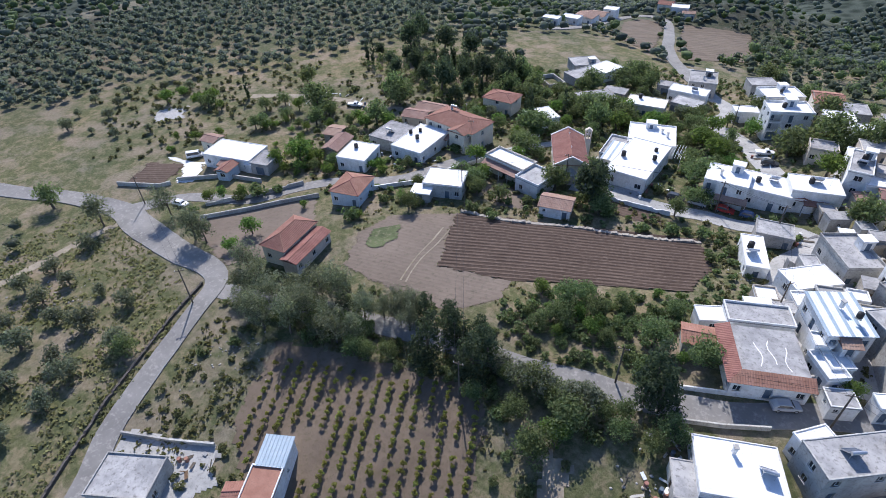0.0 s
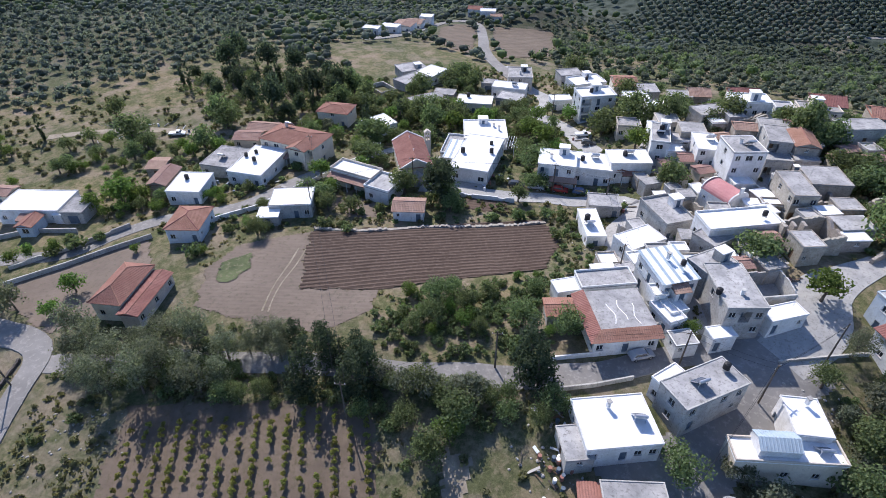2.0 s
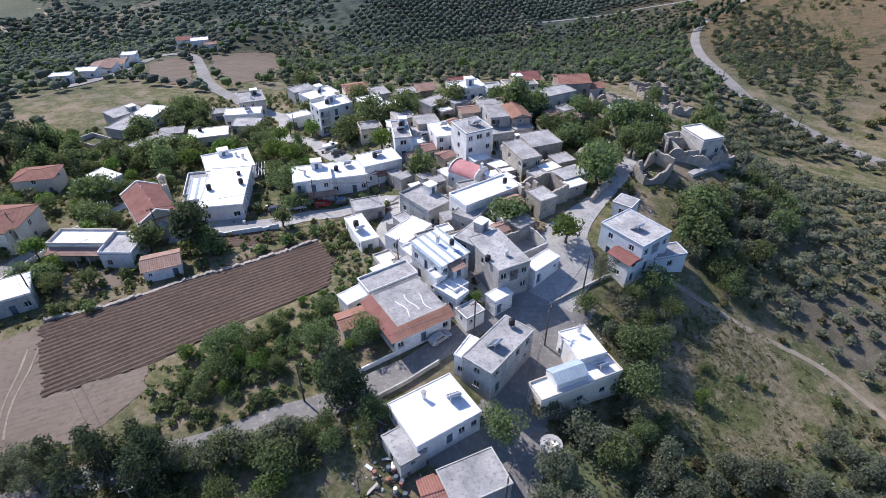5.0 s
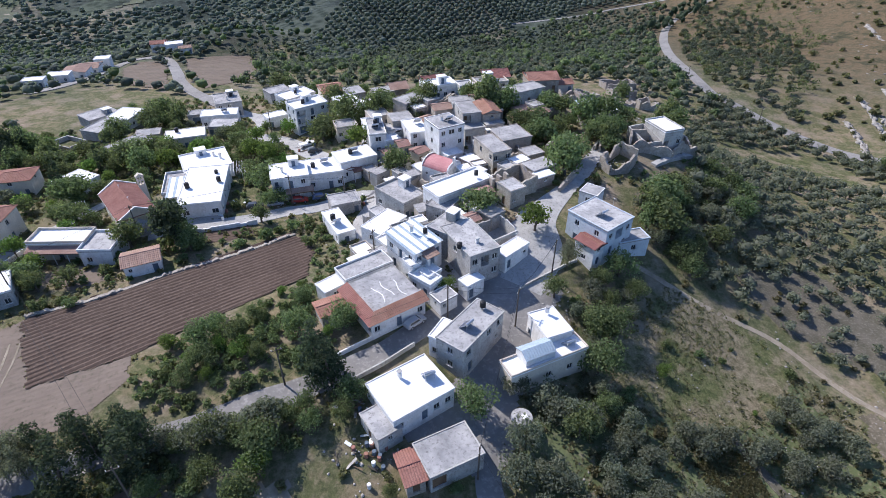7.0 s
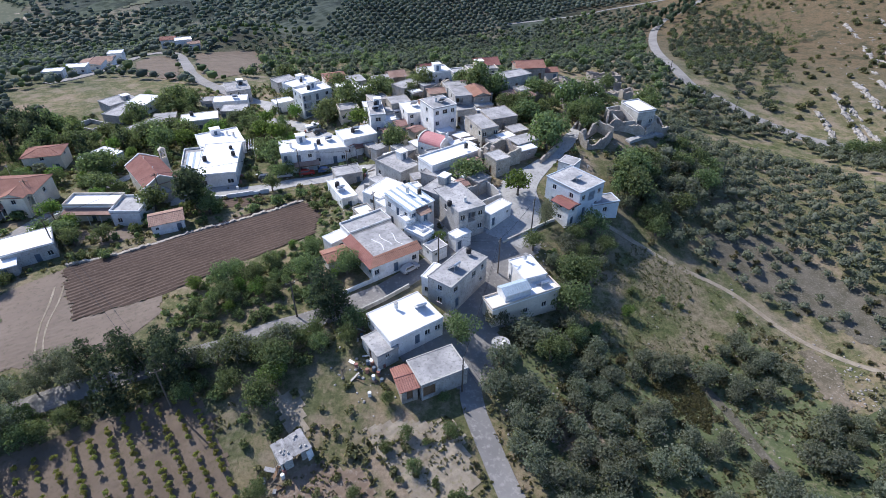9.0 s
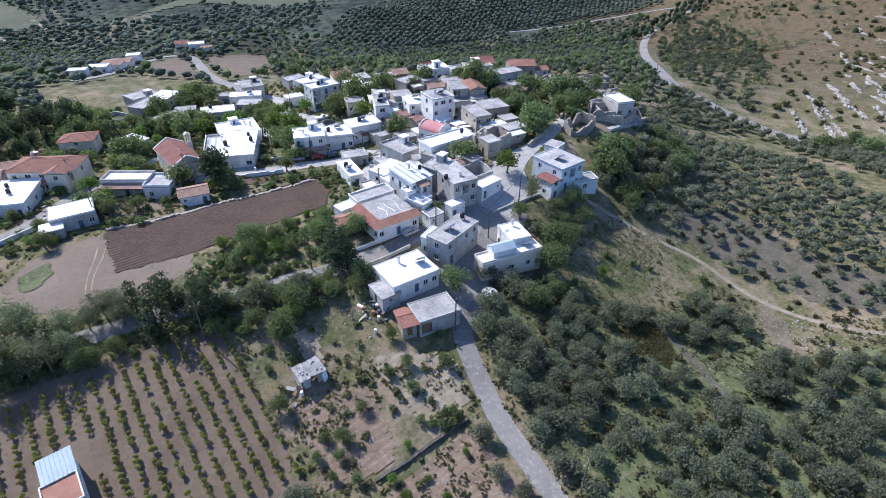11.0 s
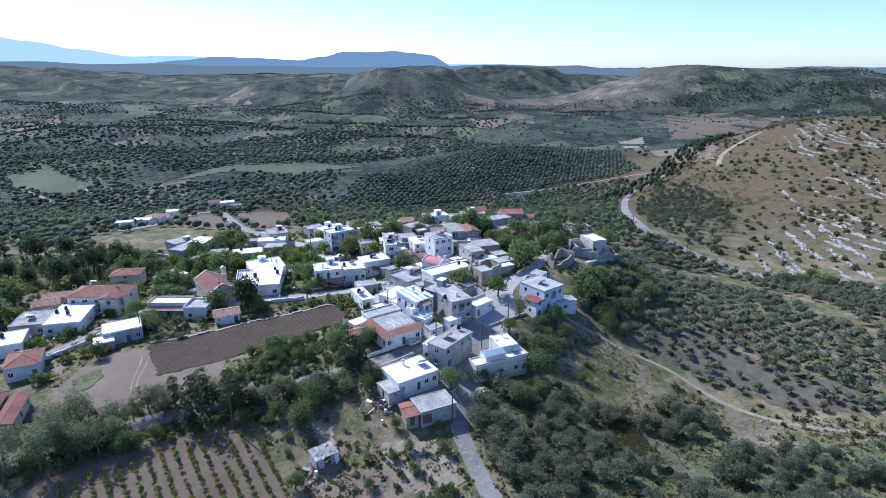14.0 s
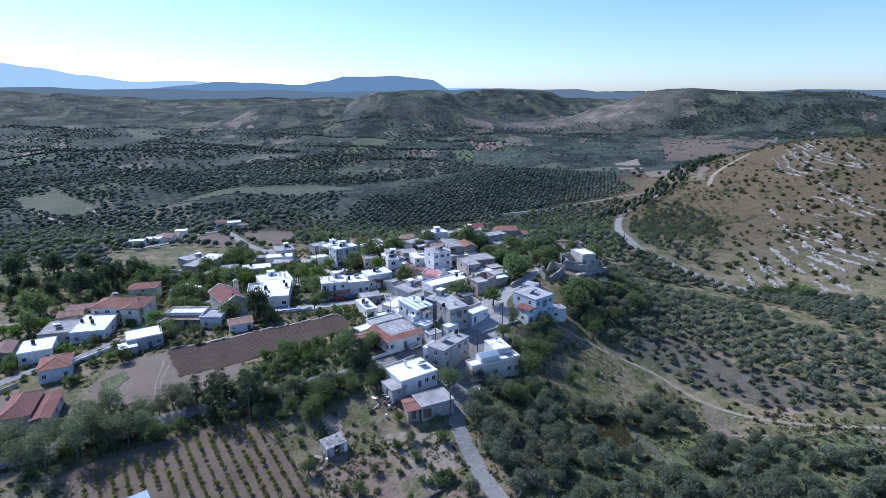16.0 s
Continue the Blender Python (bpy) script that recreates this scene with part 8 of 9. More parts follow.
stones("rubble", [(x + _r.gauss(0, 2.2), y + _r.gauss(0, 2.2), _r.uniform(0.1, 0.28)) for x, y in ((44, 61), (56, 68), (17, 51), (-12, -5), (-14, -8), (12, 6), (-3, 60), (58, 82), (-18, 44), (20, 20), (-33, 60)) for _ in range(26)], "broken masonry and rubble beside the houses", 7)


def far_village():
    """A far white village on the plain."""
    rng = random.Random(9)
    ob = thing("far_village", Matrix.Identity(4), "tiny white houses of a far village on the plain", "village", kind="stuff")
    bm = bmesh.new()
    for k in range(70):
        az = radians(rng.gauss(-8.2, 2.0))
        r = 3550 + rng.gauss(0, 120)
        x, y = r * math.sin(az), r * math.cos(az) - 110
        z = float(height(x, y) + far_relief(x, y))
        box(bm, x, y, z + 3, rng.uniform(8, 20), rng.uniform(8, 14), rng.uniform(6, 11), rng.uniform(0, 90))
    for k in range(36):
        x, y = rng.uniform(-1600, 1500), rng.uniform(1500, 3200)
        z = float(height(x, y) + far_relief(x, y))
        box(bm, x, y, z + 1.5, rng.uniform(6, 12), rng.uniform(5, 9), 6, rng.uniform(0, 90))
    me = bpy.data.meshes.new("houses")
    bm.to_mesh(me)
    bm.free()
    me.materials.append(M["white"])
    c = new("houses", me)
    c.parent = ob


far_village()


# ---- things on roofs, in yards and along the lanes ----
def on_roof(x, y, h, rot=0.0):
    return pose(x, y, hz(x, y) + h, 0, 0, rot)


def water_tank(x, y, h, rot=0.0, s=1.0):
    ob = thing("water_tank", on_roof(x, y, h, rot), "black plastic water tank on a flat roof", "water tank", "roof water tanks")
    bm = bmesh.new()
    cyl(bm, 0, 0, 0.25, 1.25 * s, 0.5 * s, 0.5 * s, 14)
    cyl(bm, 0, 0, 1.25 * s, 1.42 * s, 0.5 * s, 0.22 * s, 14)
    part("tank", bm, M["black_plastic"], ob)
    bm = bmesh.new()
    for a in (-0.3, 0.3):
        box(bm, a, 0, 0.12, 0.12, 0.9, 0.26)
    part("stand", bm, M["grey_plaster"], ob)
    return ob


def solar_heater(x, y, h, rot, s=1.0):
    ob = thing("solar_heater", on_roof(x, y, h, rot), "solar water heater with a tilted dark panel and steel tank", "solar heater", "roof solar heaters")
    bm = bmesh.new()
    bmesh.ops.create_cube(bm, size=1, matrix=pose(0, 0, 0.75 * s, 42) @ Matrix.Diagonal((2.0 * s, 1.7 * s, 0.09, 1)))
    panel = part("panel", bm, M["solar"], ob)
    bm = bmesh.new()
    for a, b, c, d in ((0, 0.87, 2.1, 0.08), (0, -0.87, 2.1, 0.08), (1.02, 0, 0.08, 1.8), (-1.02, 0, 0.08, 1.8)):
        bmesh.ops.create_cube(bm, size=1, matrix=pose(0, 0, 0.75 * s, 42) @ pose(a * s, b * s, 0.02) @ Matrix.Diagonal((c * s, d * s, 0.12, 1)))
    part("panel_frame", bm, M["steel"], panel)
    bm = bmesh.new()
    tube(bm, (-0.95 * s, 0.85 * s, 1.55 * s), (0.95 * s, 0.85 * s, 1.55 * s), 0.26 * s, n=14)
    part("tank", bm, M["steel"], ob)
    for sx in (-0.8, 0.8):
        bm = bmesh.new()
        tube(bm, (sx * s, 0.9 * s, 0), (sx * s, 0.85 * s, 1.4 * s), 0.035)
        tube(bm, (sx * s, -0.7 * s, 0), (sx * s, -0.6 * s, 0.25 * s), 0.035)
        part("leg", bm, M["steel"], ob)
    return ob


for x, y, h in ((-106.2, 42.6, 3.75), (-105, 45, 3.75), (-102.4, 41.2, 3.75), (-111.5, 28, 3.75), (-56.3, 64.9, 4), (-51.4, 71.9, 4), (-49.7, 67.4, 4), (-32.4, 71.1, 6), (-28, 71.7, 4.5), (-18.9, 75.1, 5), (9.5, 51.7, 4.7), (-2.6, 30.2, 6.95), (5.6, 13.2, 5.7), (-63.4, 137, 5.2), (-40.6, 131.4, 5), (-72.9, 108.2, 3.7), (-21.2, 47.3, 3.2), (-12.6, 85.1, 5.8), (3.2, 26, 6.2), (-34.9, 110.2, 7.4), (19.7, 99.2, 4.3), (5.6, 101.8, 4)):
    water_tank(x, y, h, x * 37 % 90, 0.85 + 0.3 * ((x * 7 + y) % 1))
for x, y, h, r in ((18.6, 8.0, 4.4, 200), (-3.9, 2.6, 3.4, 200), (2.4, 9.4, 5.7, 225), (-25.5, 73.9, 4.5, 200), (-12.6, 83.4, 5.8, 190), (30.9, 33.6, 6.2, 213), (-20.4, 45.6, 3.2, 205), (-6.9, 82.3, 3.5, 200), (-62.6, 123.6, 4.2, 190), (-102, 56, 7.6, 190), (-1.7, 82.6, 4.8, 195), (-112, 40.5, 3.5, 190), (-18.1, 76, 5, 200), (5.6, 74.4, 8.7, 205)):
    solar_heater(x, y, h, r, 0.9)


def roof_canopy():
    ob = thing("roof_canopy", on_roof(12.9, 5.9, 4.35, 20), "ribbed metal canopy over a roof terrace", "canopy")
    bm = bmesh.new()
    w, d = 5.4, 3.2
    prof = []
    for i in range(12):
        u = -w / 2 + w * i / 12
        prof += [(u, 0.0), (u + w / 12 * 0.6, 0.0), (u + w / 12 * 0.7, 0.06), (u + w / 12 * 0.9, 0.06)]
    rows = [[bm.verts.new((u, yy, zz + k)) for u, k in prof] for yy, zz in ((-d / 2, 1.2), (0, 2.0), (d / 2, 1.2))]
    for p, q in zip(rows, rows[1:]):
        for k in range(len(prof) - 1):
            bm.faces.new((p[k], p[k + 1], q[k + 1], q[k]))
    part("sheet", bm, M["blue_sheet"], ob)
    bm = bmesh.new()
    for sy in (-1, 1):
        quad(bm, (-w / 2 + 0.1, sy * (d / 2 - 0.1), -0.2), (w / 2 - 0.1, sy * (d / 2 - 0.1), -0.2), (w / 2 - 0.1, sy * (d / 2 - 0.1), 1.2), (-w / 2 + 0.1, sy * (d / 2 - 0.1), 1.2))
    for sx in (-1, 1):
        x = sx * (w / 2 - 0.1)
        bm.faces.new([bm.verts.new(p) for p in ((x, -d / 2 + 0.1, -0.2), (x, d / 2 - 0.1, -0.2), (x, d / 2 - 0.1, 1.2), (x, 0, 1.95), (x, -d / 2 + 0.1, 1.2))])
    part("wall", bm, M["white"], ob)


roof_canopy()


def clutter_on_roofs():
    """Small chimneys, vent pipes and aerials."""
    rng = random.Random(31)
    for x, y, h in ((-8, 2.6, 3.3), (-58.7, 83.3, 4.1), (-55.7, 85.2, 4.1), (-53.6, 83.7, 4.1), (-99, 57, 7.4), (-103, 55.6, 7.3), (-5, 31.5, 6.9), (6.4, 27, 6.2), (0.8, 35.6, 5.7), (14.2, 29.8, 3.2), (-11, 44.5, 3.2), (4, 75, 8.7), (16.9, 66.7, 6), (-34.6, 67.3, 6), (-15.6, 75.4, 5), (14.5, 5.6, 4.4), (16.4, 13.5, 4.8), (34, 36, 6.2), (20.1, 98.8, 4.3), (-3.5, 98.2, 3.5), (-64, 134, 5.2), (-32.7, 110.8, 7.4), (-108, 42.6, 3.5)):
        kind = rng.randrange(3)
        if kind == 0:
            ob = thing("roof_chimney", on_roof(x, y, h, rng.uniform(0, 90)), "small plastered chimney on a flat roof", "chimney", "roof chimneys")
            bm = bmesh.new()
            box(bm, 0, 0, 0.55, 0.5, 0.5, 1.2, bevel=0.03)
            part("shaft", bm, M["white"], ob)
            bm = bmesh.new()
            box(bm, 0, 0, 1.22, 0.7, 0.7, 0.12, bevel=0.03)
            part("cap", bm, M["grey_plaster"], ob)
        else:
            ob = thing("aerial", on_roof(x, y, h, rng.uniform(0, 180)), "thin metal television aerial on a roof", "aerial", "roof aerials")
            bm = bmesh.new()
            tube(bm, (0, 0, -0.1), (0, 0, 2.4), 0.025)
            part("mast", bm, M["steel"], ob)
            bm = bmesh.new()
            tube(bm, (-0.6, 0, 2.3), (0.6, 0, 2.3), 0.012)
            for k in range(6):
                tube(bm, (-0.5 + k * 0.2, -0.3, 2.3), (-0.5 + k * 0.2, 0.3, 2.3), 0.008, n=4)
            part("antenna", bm, M["steel"], ob)


clutter_on_roofs()
POLES = {}


def pole(key, x, y, h=8.5, rot=0.0):
    ob = thing("utility_pole", pose(x, y, hz(x, y), 0, 0, rot), "tall dark wooden utility pole with a crossarm", "utility pole", "utility poles")
    bm = bmesh.new()
    cyl(bm, 0, 0, -0.5, h, 0.15, 0.1, 8)
    part("post", bm, M["pole_wood"], ob)
    bm = bmesh.new()
    box(bm, 0, 0, h - 0.5, 1.6, 0.1, 0.12)
    arm = part("crossarm", bm, M["pole_wood"], ob)
    for k in (-0.7, 0.0, 0.7):
        bm = bmesh.new()
        cyl(bm, k, 0, h - 0.44, h - 0.2, 0.05, 0.04, 6)
        part("insulator", bm, M["frame_white"], arm)
    POLES[key] = (Vector((x, y, hz(x, y) + h - 0.22)), radians(rot))
    return ob


for key, x, y, h, rot in (("a", 0.2, 15.6, 8, 30), ("b", 11.6, 14.6, 8.3, 58.5), ("c", 20.2, 25.2, 8.3, 58.5), ("d", -42.4, -11.0, 8.5, 20), ("e", -78.3, 31.2, 8.3, 58.5), ("f", -96.4, -27.0, 8.8, 58.5), ("g", -93.4, 52.3, 8, 20), ("h", -25.2, 4.6, 8, 20), ("i", -12.2, 33.4, 7.3, 58.5), ("j", 2.0, -10.4, 7.4, 73.3), ("k", -140, -17, 8, 40), ("l", 17.4, -41, 7.4, 73.3), ("m", -32.1, 61.7, 8, 10), ("n", -63.4, 51.3, 8, 20), ("o", 126, 130, 7.4, 73.3), ("p", 115, 168, 7.4, 73.3), ("q", -19.7, 59.9, 7.5, 20), ("r", -45.4, 109.5, 8, 40)):
    pole(key, x, y, h, rot)


def cable(a, b, k=0.0, sag=0.6):
    (p, ra), (q, rb) = POLES[a], POLES[b]
    p, q = p + Vector((math.cos(ra), math.sin(ra), 0)) * k, q + Vector((math.cos(rb), math.sin(rb), 0)) * k
    bm = bmesh.new()
    pts = [p.lerp(q, i / 10) - Vector((0, 0, sag * 4 * (i / 10) * (1 - i / 10))) for i in range(11)]
    side = Vector((-(q - p).y, (q - p).x, 0)).normalized() * 0.02
    rows = [[bm.verts.new(c + o) for o in (side, Vector((0, 0, 0.02)), -side, Vector((0, 0, -0.02)))] for c in pts]
    for u, v in zip(rows, rows[1:]):
        for i in range(4):
            bm.faces.new((u[i], v[i], v[(i + 1) % 4], u[(i + 1) % 4]))
    ob = thing("power_cable", Matrix.Identity(4), "thin power cable sagging between poles", "cable", "power cables")
    part("wire", bm, M["black_plastic"], ob)


for a, b in (("a", "b"), ("b", "c"), ("a", "h"), ("h", "d"), ("e", "d"), ("j", "b"), ("a", "i"), ("e", "g"), ("f", "k"), ("j", "l"), ("m", "n"), ("m", "q"), ("n", "e"), ("o", "p"), ("q", "i")):
    for k in (-0.7, 0.7):
        cable(a, b, k)


def car(x, y, rot, paint, label, kind="car", up=0.09):
    ob = thing("parked_van" if kind == "van" else "parked_pickup" if kind == "pickup" else "parked_car", pose(x, y, hz(x, y) + up, 0, 0, rot), label, "van" if kind == "van" else "car", "parked vehicles")
    FOOT.append((x, y, 4.4, 2.0, radians(rot)))
    L, W = (4.6, 1.8) if kind != "car" else (3.9, 1.62)
    low = [(-L / 2, 0.35), (L / 2, 0.35), (L / 2, 0.75), (L / 2 - 0.9, 0.95), (-L / 2 + 0.1, 0.95), (-L / 2, 0.8)]
    top = {"car": [(L / 2 - 1.0, 0.94), (L / 2 - 1.6, 1.42), (-L / 2 + 0.6, 1.45), (-L / 2 + 0.12, 0.94)], "van": [(L / 2 - 0.7, 0.94), (L / 2 - 1.2, 1.8), (-L / 2 + 0.1, 1.9), (-L / 2 + 0.02, 0.94)], "pickup": [(L / 2 - 1.1, 0.94), (L / 2 - 1.6, 1.55), (0.0, 1.58), (-0.15, 0.94)]}[kind]
    bm = bmesh.new()

    def prism(prof, hw, inset=0.0):
        a = [bm.verts.new((p[0], -hw + (inset if i in (1, 2) else 0), p[1])) for i, p in enumerate(prof)]
        b = [bm.verts.new((p[0], hw - (inset if i in (1, 2) else 0), p[1])) for i, p in enumerate(prof)]
        bm.faces.new(a)
        bm.faces.new(b[::-1])
        for i in range(len(prof)):
            bm.faces.new((a[i], b[i], b[(i + 1) % len(prof)], a[(i + 1) % len(prof)]))
    prism(low, W / 2)
    prism(top, W / 2 - 0.06, 0.14)
    bmesh.ops.recalc_face_normals(bm, faces=bm.faces)
    bmesh.ops.bevel(bm, geom=list(bm.edges), offset=0.05, segments=2, affect="EDGES")
    body = part("body", bm, paint, ob)
    zc = (top[1][1] + 0.94) / 2
    bm = bmesh.new()
    a, b = top[0], top[1]
    quad(bm, (a[0] - 0.02, -W / 2 + 0.14, a[1] + 0.06), (a[0] - 0.02, W / 2 - 0.14, a[1] + 0.06), (b[0] + 0.05, W / 2 - 0.26, b[1] - 0.08), (b[0] + 0.05, -W / 2 + 0.26, b[1] - 0.08))
    part("windscreen", bm, M["glass"], ob)
    for sgn in (-1, 1):
        bm = bmesh.new()
        y0, y1 = sgn * (W / 2 - 0.055), sgn * (W / 2 - 0.17)
        quad(bm, (top[0][0] - 0.25, y0, 1.02), (top[3][0] + 0.25, y0, 1.02), (top[2][0] + 0.15, y1, top[2][1] - 0.1), (top[1][0] - 0.05, y1, top[1][1] - 0.1))
        part("side_window", bm, M["glass"], ob)
    for sx in (-1, 1):
        for sy in (-1, 1):
            bm = bmesh.new()
            tube(bm, (sx * L * 0.31, sy * (W / 2 - 0.2), 0.31), (sx * L * 0.31, sy * (W / 2 + 0.01), 0.31), 0.31, n=14)
            tyre = part("wheel", bm, M["black_plastic"], ob)
            bm = bmesh.new()
            tube(bm, (sx * L * 0.31, sy * (W / 2), 0.31), (sx * L * 0.31, sy * (W / 2 + 0.025), 0.31), 0.18, n=10)
            part("rim", bm, M["steel"], tyre)
    return ob


def paint(name, c):
    return surface(name, c, tuple(v * 1.06 for v in c), None, 1.0, 4.0, rough=0.25, spec=0.5, bumpd=0.0)


P_WHITE, P_SILVER, P_RED, P_DARK, P_BLUE = paint("white_car_paint", (0.75, 0.75, 0.74)), paint("silver_car_paint", (0.42, 0.43, 0.45)), paint("red_car_paint", (0.36, 0.05, 0.04)), paint("dark_car_paint", (0.05, 0.055, 0.06)), paint("blue_car_paint", (0.07, 0.11, 0.2))
car(-152, 3, 60, P_WHITE, "white delivery van parked in a bright yard", "van")
car(-131.6, -11.6, 20, P_WHITE, "small white car parked by the road")
car(-32.8, 95.4, 30, P_WHITE, "white pickup truck parked on a dirt yard", "pickup")
car(-30, 89.6, 15, P_DARK, "dark car parked on a dirt yard")
car(-40.7, 60.9, 12, P_DARK, "dark car parked by the lane")
car(-36.2, 62, 10, P_SILVER, "silver car parked by the lane")
car(-30.7, 63.1, 8, P_RED, "red car parked below the white row")
car(-25.9, 63.9, 10, P_BLUE, "dark blue car parked below the white row")
car(-141.6, 52.3, 30, P_WHITE, "old white pickup truck abandoned on rough grass", "pickup")
car(-5.3, 15.2, 38, P_SILVER, "silver car parked in the shade of a tiled house")
car(121.6, 152, 100, P_WHITE, "white car on the valley road")


def cistern(x, y, r, h, label):
    ob = thing("cistern", pose(x, y, hz(x, y)), label, "cistern")
    bm = bmesh.new()
    cyl(bm, 0, 0, -0.5, h, r, r, 24)
    part("drum", bm, M["grey_plaster"], ob)
    bm = bmesh.new()
    cyl(bm, 0, 0, h + 0.005, h + 0.12, r * 1.06, r * 1.06, 24)
    rim = part("rim", bm, M["grey_roof"], ob)
    bm = bmesh.new()
    box(bm, r * 0.3, 0, h + 0.2, 0.8, 0.8, 0.14, 20)
    part("hatch", bm, M["white"], rim)


cistern(9.4, -2.6, 1.5, 1.7, "round grey concrete cistern beside the road")


def steps(x, y, rot, n, w, label, rise=0.18, run=0.3):
    ob = thing("outdoor_stairs", pose(x, y, hz(x, y), 0, 0, rot), label, "stairs", "outdoor stairs")
    for k in range(n):
        bm = bmesh.new()
        box(bm, 0, k * run, (k + 1) * rise / 2 - 0.1, w, run, (k + 1) * rise + 0.2)
        part("tread", bm, M["concrete_lane"], ob)


steps(-2.2, 19.6, 45, 10, 1.1, "white concrete outdoor stairs to a terrace")
steps(-12.2, 50.7, 130, 12, 1.1, "concrete outdoor stairs beside an old house")
steps(11.3, 66.2, 115, 9, 1.2, "worn stone steps beside the stone house")


def pergola(x, y, w, d, rot, h, label):
    ob = thing("pergola", pose(x, y, hz(x, y), 0, 0, rot), label, "pergola", "pergolas")
    for sx in (-1, 1):
        for sy in (-1, 1):
            bm = bmesh.new()
            box(bm, sx * w / 2, sy * d / 2, h / 2 - 0.1, 0.12, 0.12, h + 0.2)
            part("post", bm, M["frame_white"], ob)
    for k in range(int(w / 0.6) + 1):
        bm = bmesh.new()
        box(bm, -w / 2 + k * w / int(w / 0.6), 0, h + 0.05, 0.08, d + 0.6, 0.12)
        part("beam", bm, M["frame_white"], ob)


pergola(45.7, 80.1, 6.0, 4.0, 15, 2.4, "bare white pergola above the ruins")
pergola(-48.8, 78.3, 3.4, 6.5, 12, 3.0, "collapsed-looking metal frame beside the white house")
pergola(-83, 64, 5, 3, 20, 2.4, "white pergola by the church yard")


def stair_head(x, y, h, rot, w, d, tall, material, label):
    """A little room over the stairs, standing on a flat roof."""
    ob = thing("stair_head", pose(x, y, hz(x, y) + h, 0, 0, rot), label, "rooftop room", "rooms on flat roofs")
    bm = bmesh.new()
    box(bm, 0, 0, tall / 2, w, d, tall, bevel=0.04)
    part("wall", bm, M[material], ob)
    bm = bmesh.new()
    box(bm, 0, 0, tall + 0.06, w + 0.3, d + 0.3, 0.12, bevel=0.02)
    part("slab", bm, M["white_roof"], ob)
    bm = bmesh.new()
    box(bm, 0, -d / 2 - 0.01, tall * 0.42, 0.8, 0.06, tall * 0.8)
    part("door", bm, M["wood_blue"], ob)


for args in ((-59.4, 86.4, 4, 24, 2.6, 2.2, 2.2, "white"), (-32.5, 71.2, 5.9, 12, 2.4, 2.0, 2.0, "white"), (-41.5, 134.8, 5, 40, 2.4, 2.2, 2.1, "white"), (-34.2, 112.3, 7.3, 32, 2.6, 2.2, 2.1, "white"), (-64, 138, 5.1, 20, 2.2, 2.0, 2.0, "grey_plaster"), (-5.8, 55.8, 4.1, 40, 2.2, 2.0, 2.0, "white"), (3, 35.4, 5.6, 49, 2.2, 1.8, 1.9, "grey_plaster"), (6.1, 102, 3.9, 17, 2.4, 2.0, 2.0, "white"), (-12.1, 86.3, 5.7, 8, 2.0, 1.8, 1.9, "white"), (-102, 129.5, 3.4, 49, 2.4, 2.2, 1.6, "grey_plaster"), (15, 71.6, 5.1, 18, 0.9, 0.9, 1.3, "stone"), (18.9, 99.9, 4.2, 12, 2.4, 2.0, 2.0, "cream")):
    stair_head(*args, "small stair room on a flat roof")


def porch(x, y, w, d, rot, h, tiles, label):
    """A lean-to roof on posts: the high edge against the wall behind."""
    ob = thing("porch", pose(x, y, hz(x, y), 0, 0, rot), label, "porch", "porches")
    bm = bmesh.new()
    tiled_face(bm, (-w / 2, -d / 2, h - 0.35), (w / 2, -d / 2, h - 0.35), (w / 2, d / 2, h + 0.15), (-w / 2, d / 2, h + 0.15))
    part("roof", bm, M[tiles], ob)
    bm = bmesh.new()
    box(bm, 0, -d / 2 + 0.12, h - 0.48, w, 0.12, 0.16)
    part("beam", bm, M["wood_brown"], ob)
    n = max(2, int(w / 2.6) + 1)
    for i in range(n):
        bm = bmesh.new()
        box(bm, -w / 2 + 0.15 + (w - 0.3) * i / (n - 1), -d / 2 + 0.12, (h - 0.56) / 2 - 0.2, 0.14, 0.14, h - 0.16)
        part("post", bm, M["frame_white"], ob)


for args in ((-76.4, 43.3, 11.2, 2.2, -3, 3.2, "tile_old", "long porch with a faded pinkish roof"), (-101.5, 48.2, 8.0, 2.4, 1, 3.2, "tile_old", "villa porch with faded red tiles"), (-30.6, 64.4, 6.5, 2.2, 12, 2.8, "tile_old", "shaded porch before the white row"), (-16.3, 71.7, 4.6, 2.0, 24, 2.8, "tile", "small red-tiled porch before the white row"), (-98, 119.2, 4, 1.8, 65.7, 2.6, "tile_old", "worn lean-to beside a low grey house"), (-136.5, 4.0, 4.4, 2.2, 23, 2.8, "tile_old", "old tiled porch before the bungalow")):
    porch(*args)


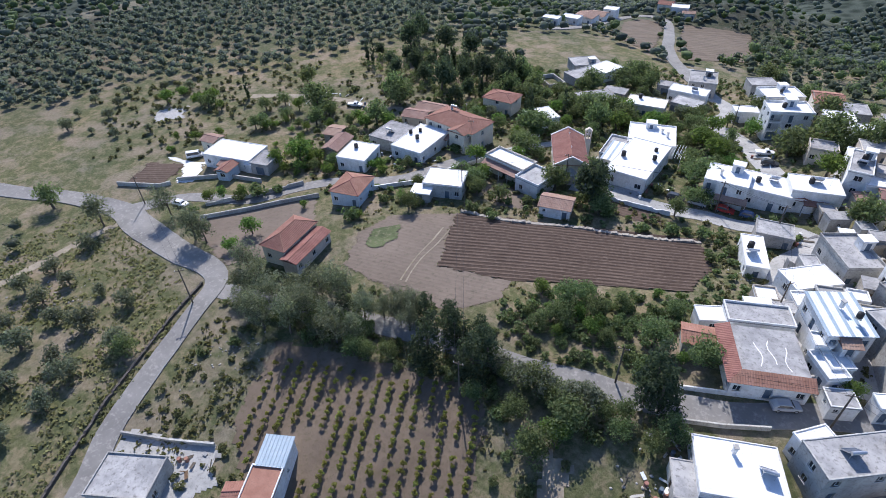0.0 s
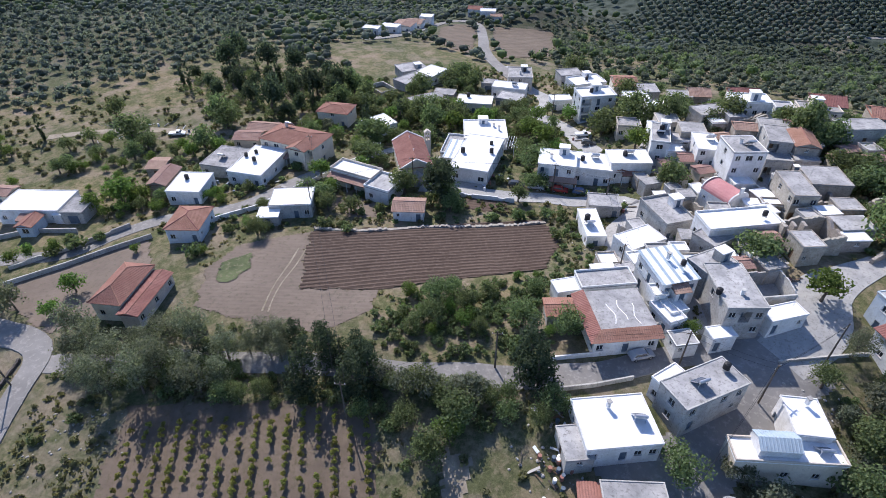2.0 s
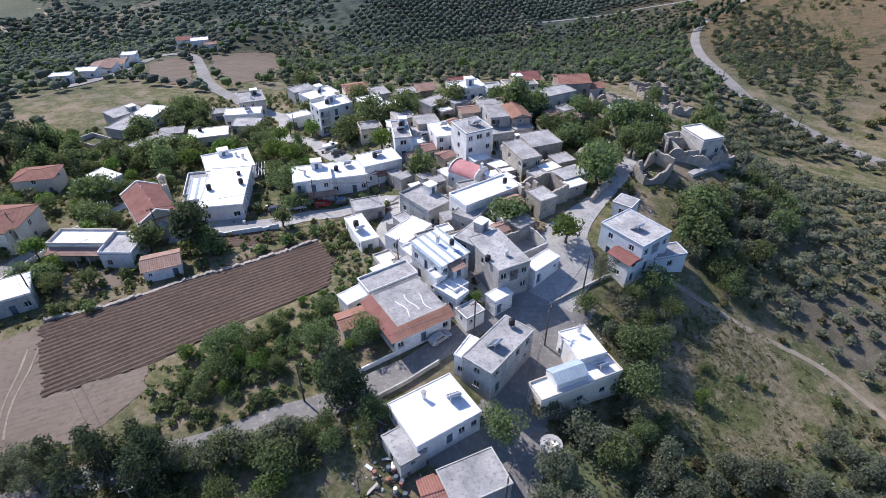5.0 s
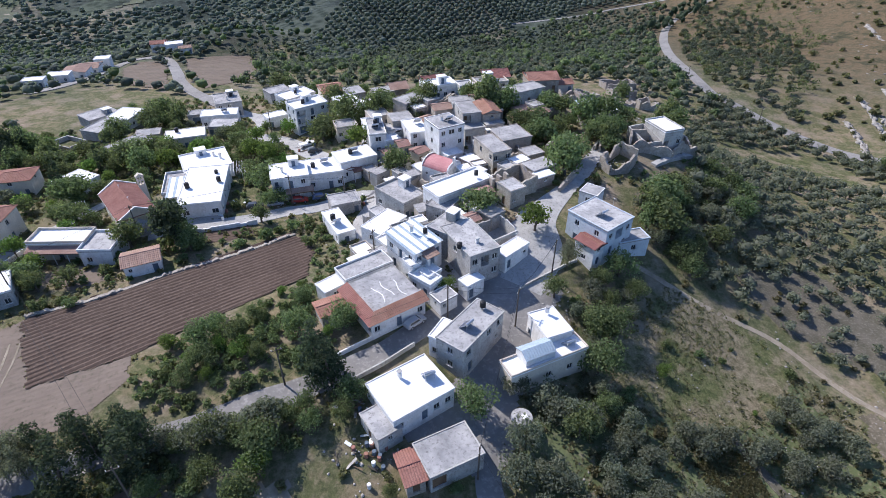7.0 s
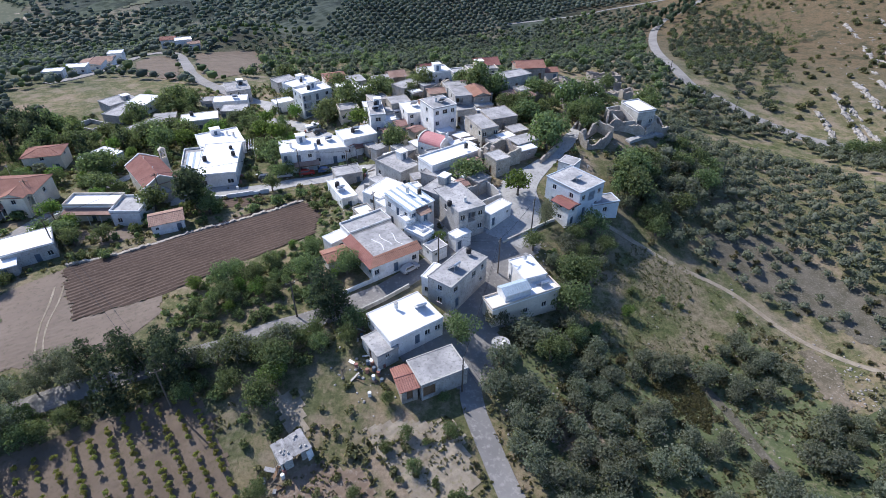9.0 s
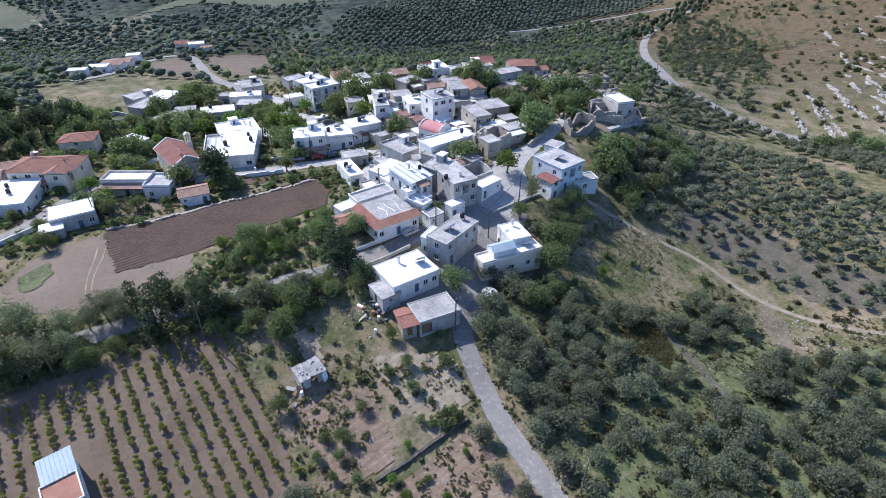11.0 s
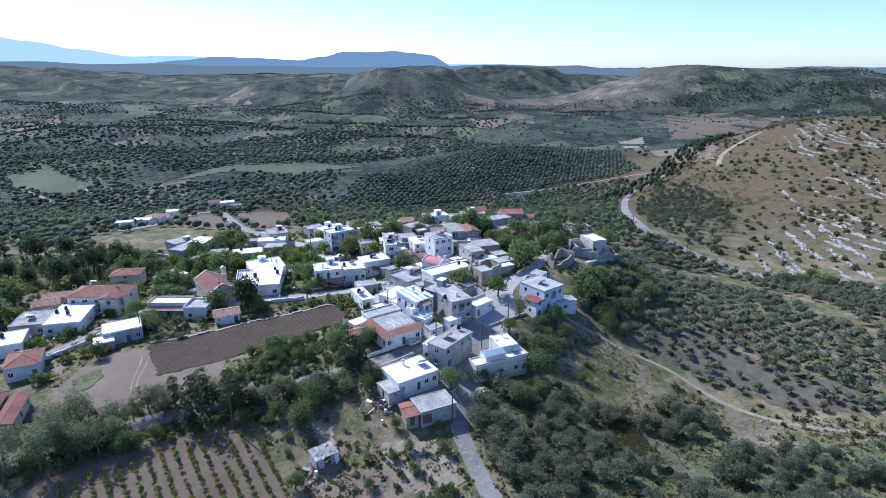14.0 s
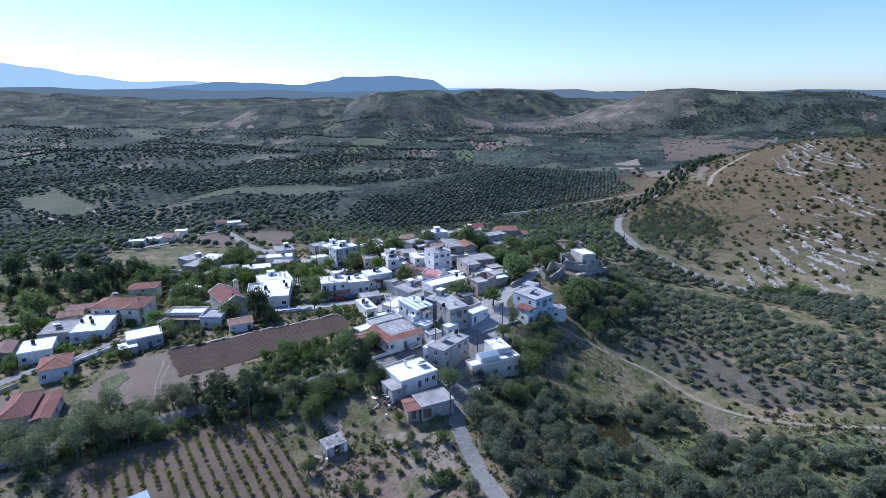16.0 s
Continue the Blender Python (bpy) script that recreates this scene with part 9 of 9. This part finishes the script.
def junk(cx, cy, n, spread, label, seed):
    """A heap of boards, sheets and drums."""
    rng = random.Random(seed)
    ob = thing("scrap_heap", Matrix.Identity(4), label, "scrap heap", "scrap heaps")
    for k in range(n):
        x, y = cx + rng.gauss(0, spread), cy + rng.gauss(0, spread)
        bm = bmesh.new()
        z = hz(x, y)
        if rng.random() < 0.7:
            bmesh.ops.create_cube(bm, size=1, matrix=pose(x, y, z + 0.25, rng.uniform(-25, 25), rng.uniform(-25, 25), rng.uniform(0, 180)) @ Matrix.Diagonal((rng.uniform(0.6, 2.2), rng.uniform(0.12, 0.7), 0.05, 1)))
            part("board", bm, M[rng.choice(["wood_brown", "metal_roof", "grey_roof", "grey_plaster", "pole_wood"])], ob)
        else:
            cyl(bm, x, y, z, z + 0.85, 0.3, 0.3, 10)
            part("drum", bm, M[rng.choice(["wood_blue", "white", "tile"])], ob)


junk(-12.8, -6.8, 26, 1.7, "heap of broken boards and sheets by the shed", 1)
junk(-14.2, 0.6, 18, 1.4, "stacked scrap and boards beside the white house", 2)
junk(-66.5, -43.5, 12, 1.6, "farm odds and ends in a concrete yard", 3)
junk(-25.5, -22.5, 12, 1.3, "boards and sheets round the garden hut", 4)
junk(-49.1, 83.1, 20, 1.8, "bent metal frames and sheets beside the house", 5)
junk(-156, 58, 10, 3.5, "scattered scrap on rough ground", 6)
junk(-10.5, 23.2, 10, 2.0, "loose tiles and boards on the house edge", 7)
junk(-31.9, 92.6, 10, 2.5, "scrap beside parked vehicles", 8)
junk(-13.4, 59.5, 9, 2.0, "old crates and sheets in a yard", 71)
junk(-46.2, 60.9, 10, 2.4, "boxes and boards beside the lane", 72)
junk(-104.5, 33, 10, 2.4, "boards and drums behind a white house", 73)
junk(24.1, 59.9, 9, 2.0, "fallen beams and sheets by the ruins", 74)
junk(-70.1, 52.9, 9, 2.0, "building material beside the church", 75)
junk(-92, 36.5, 8, 1.8, "boxes beside the upper road", 76)
junk(-157, 48, 12, 4.0, "scrap beside the rough track", 77)
junk(-142, 55, 12, 4.0, "scrap beside the rough track", 78)
junk(12.5, 39.5, 8, 1.8, "pots and crates in the open court", 79)
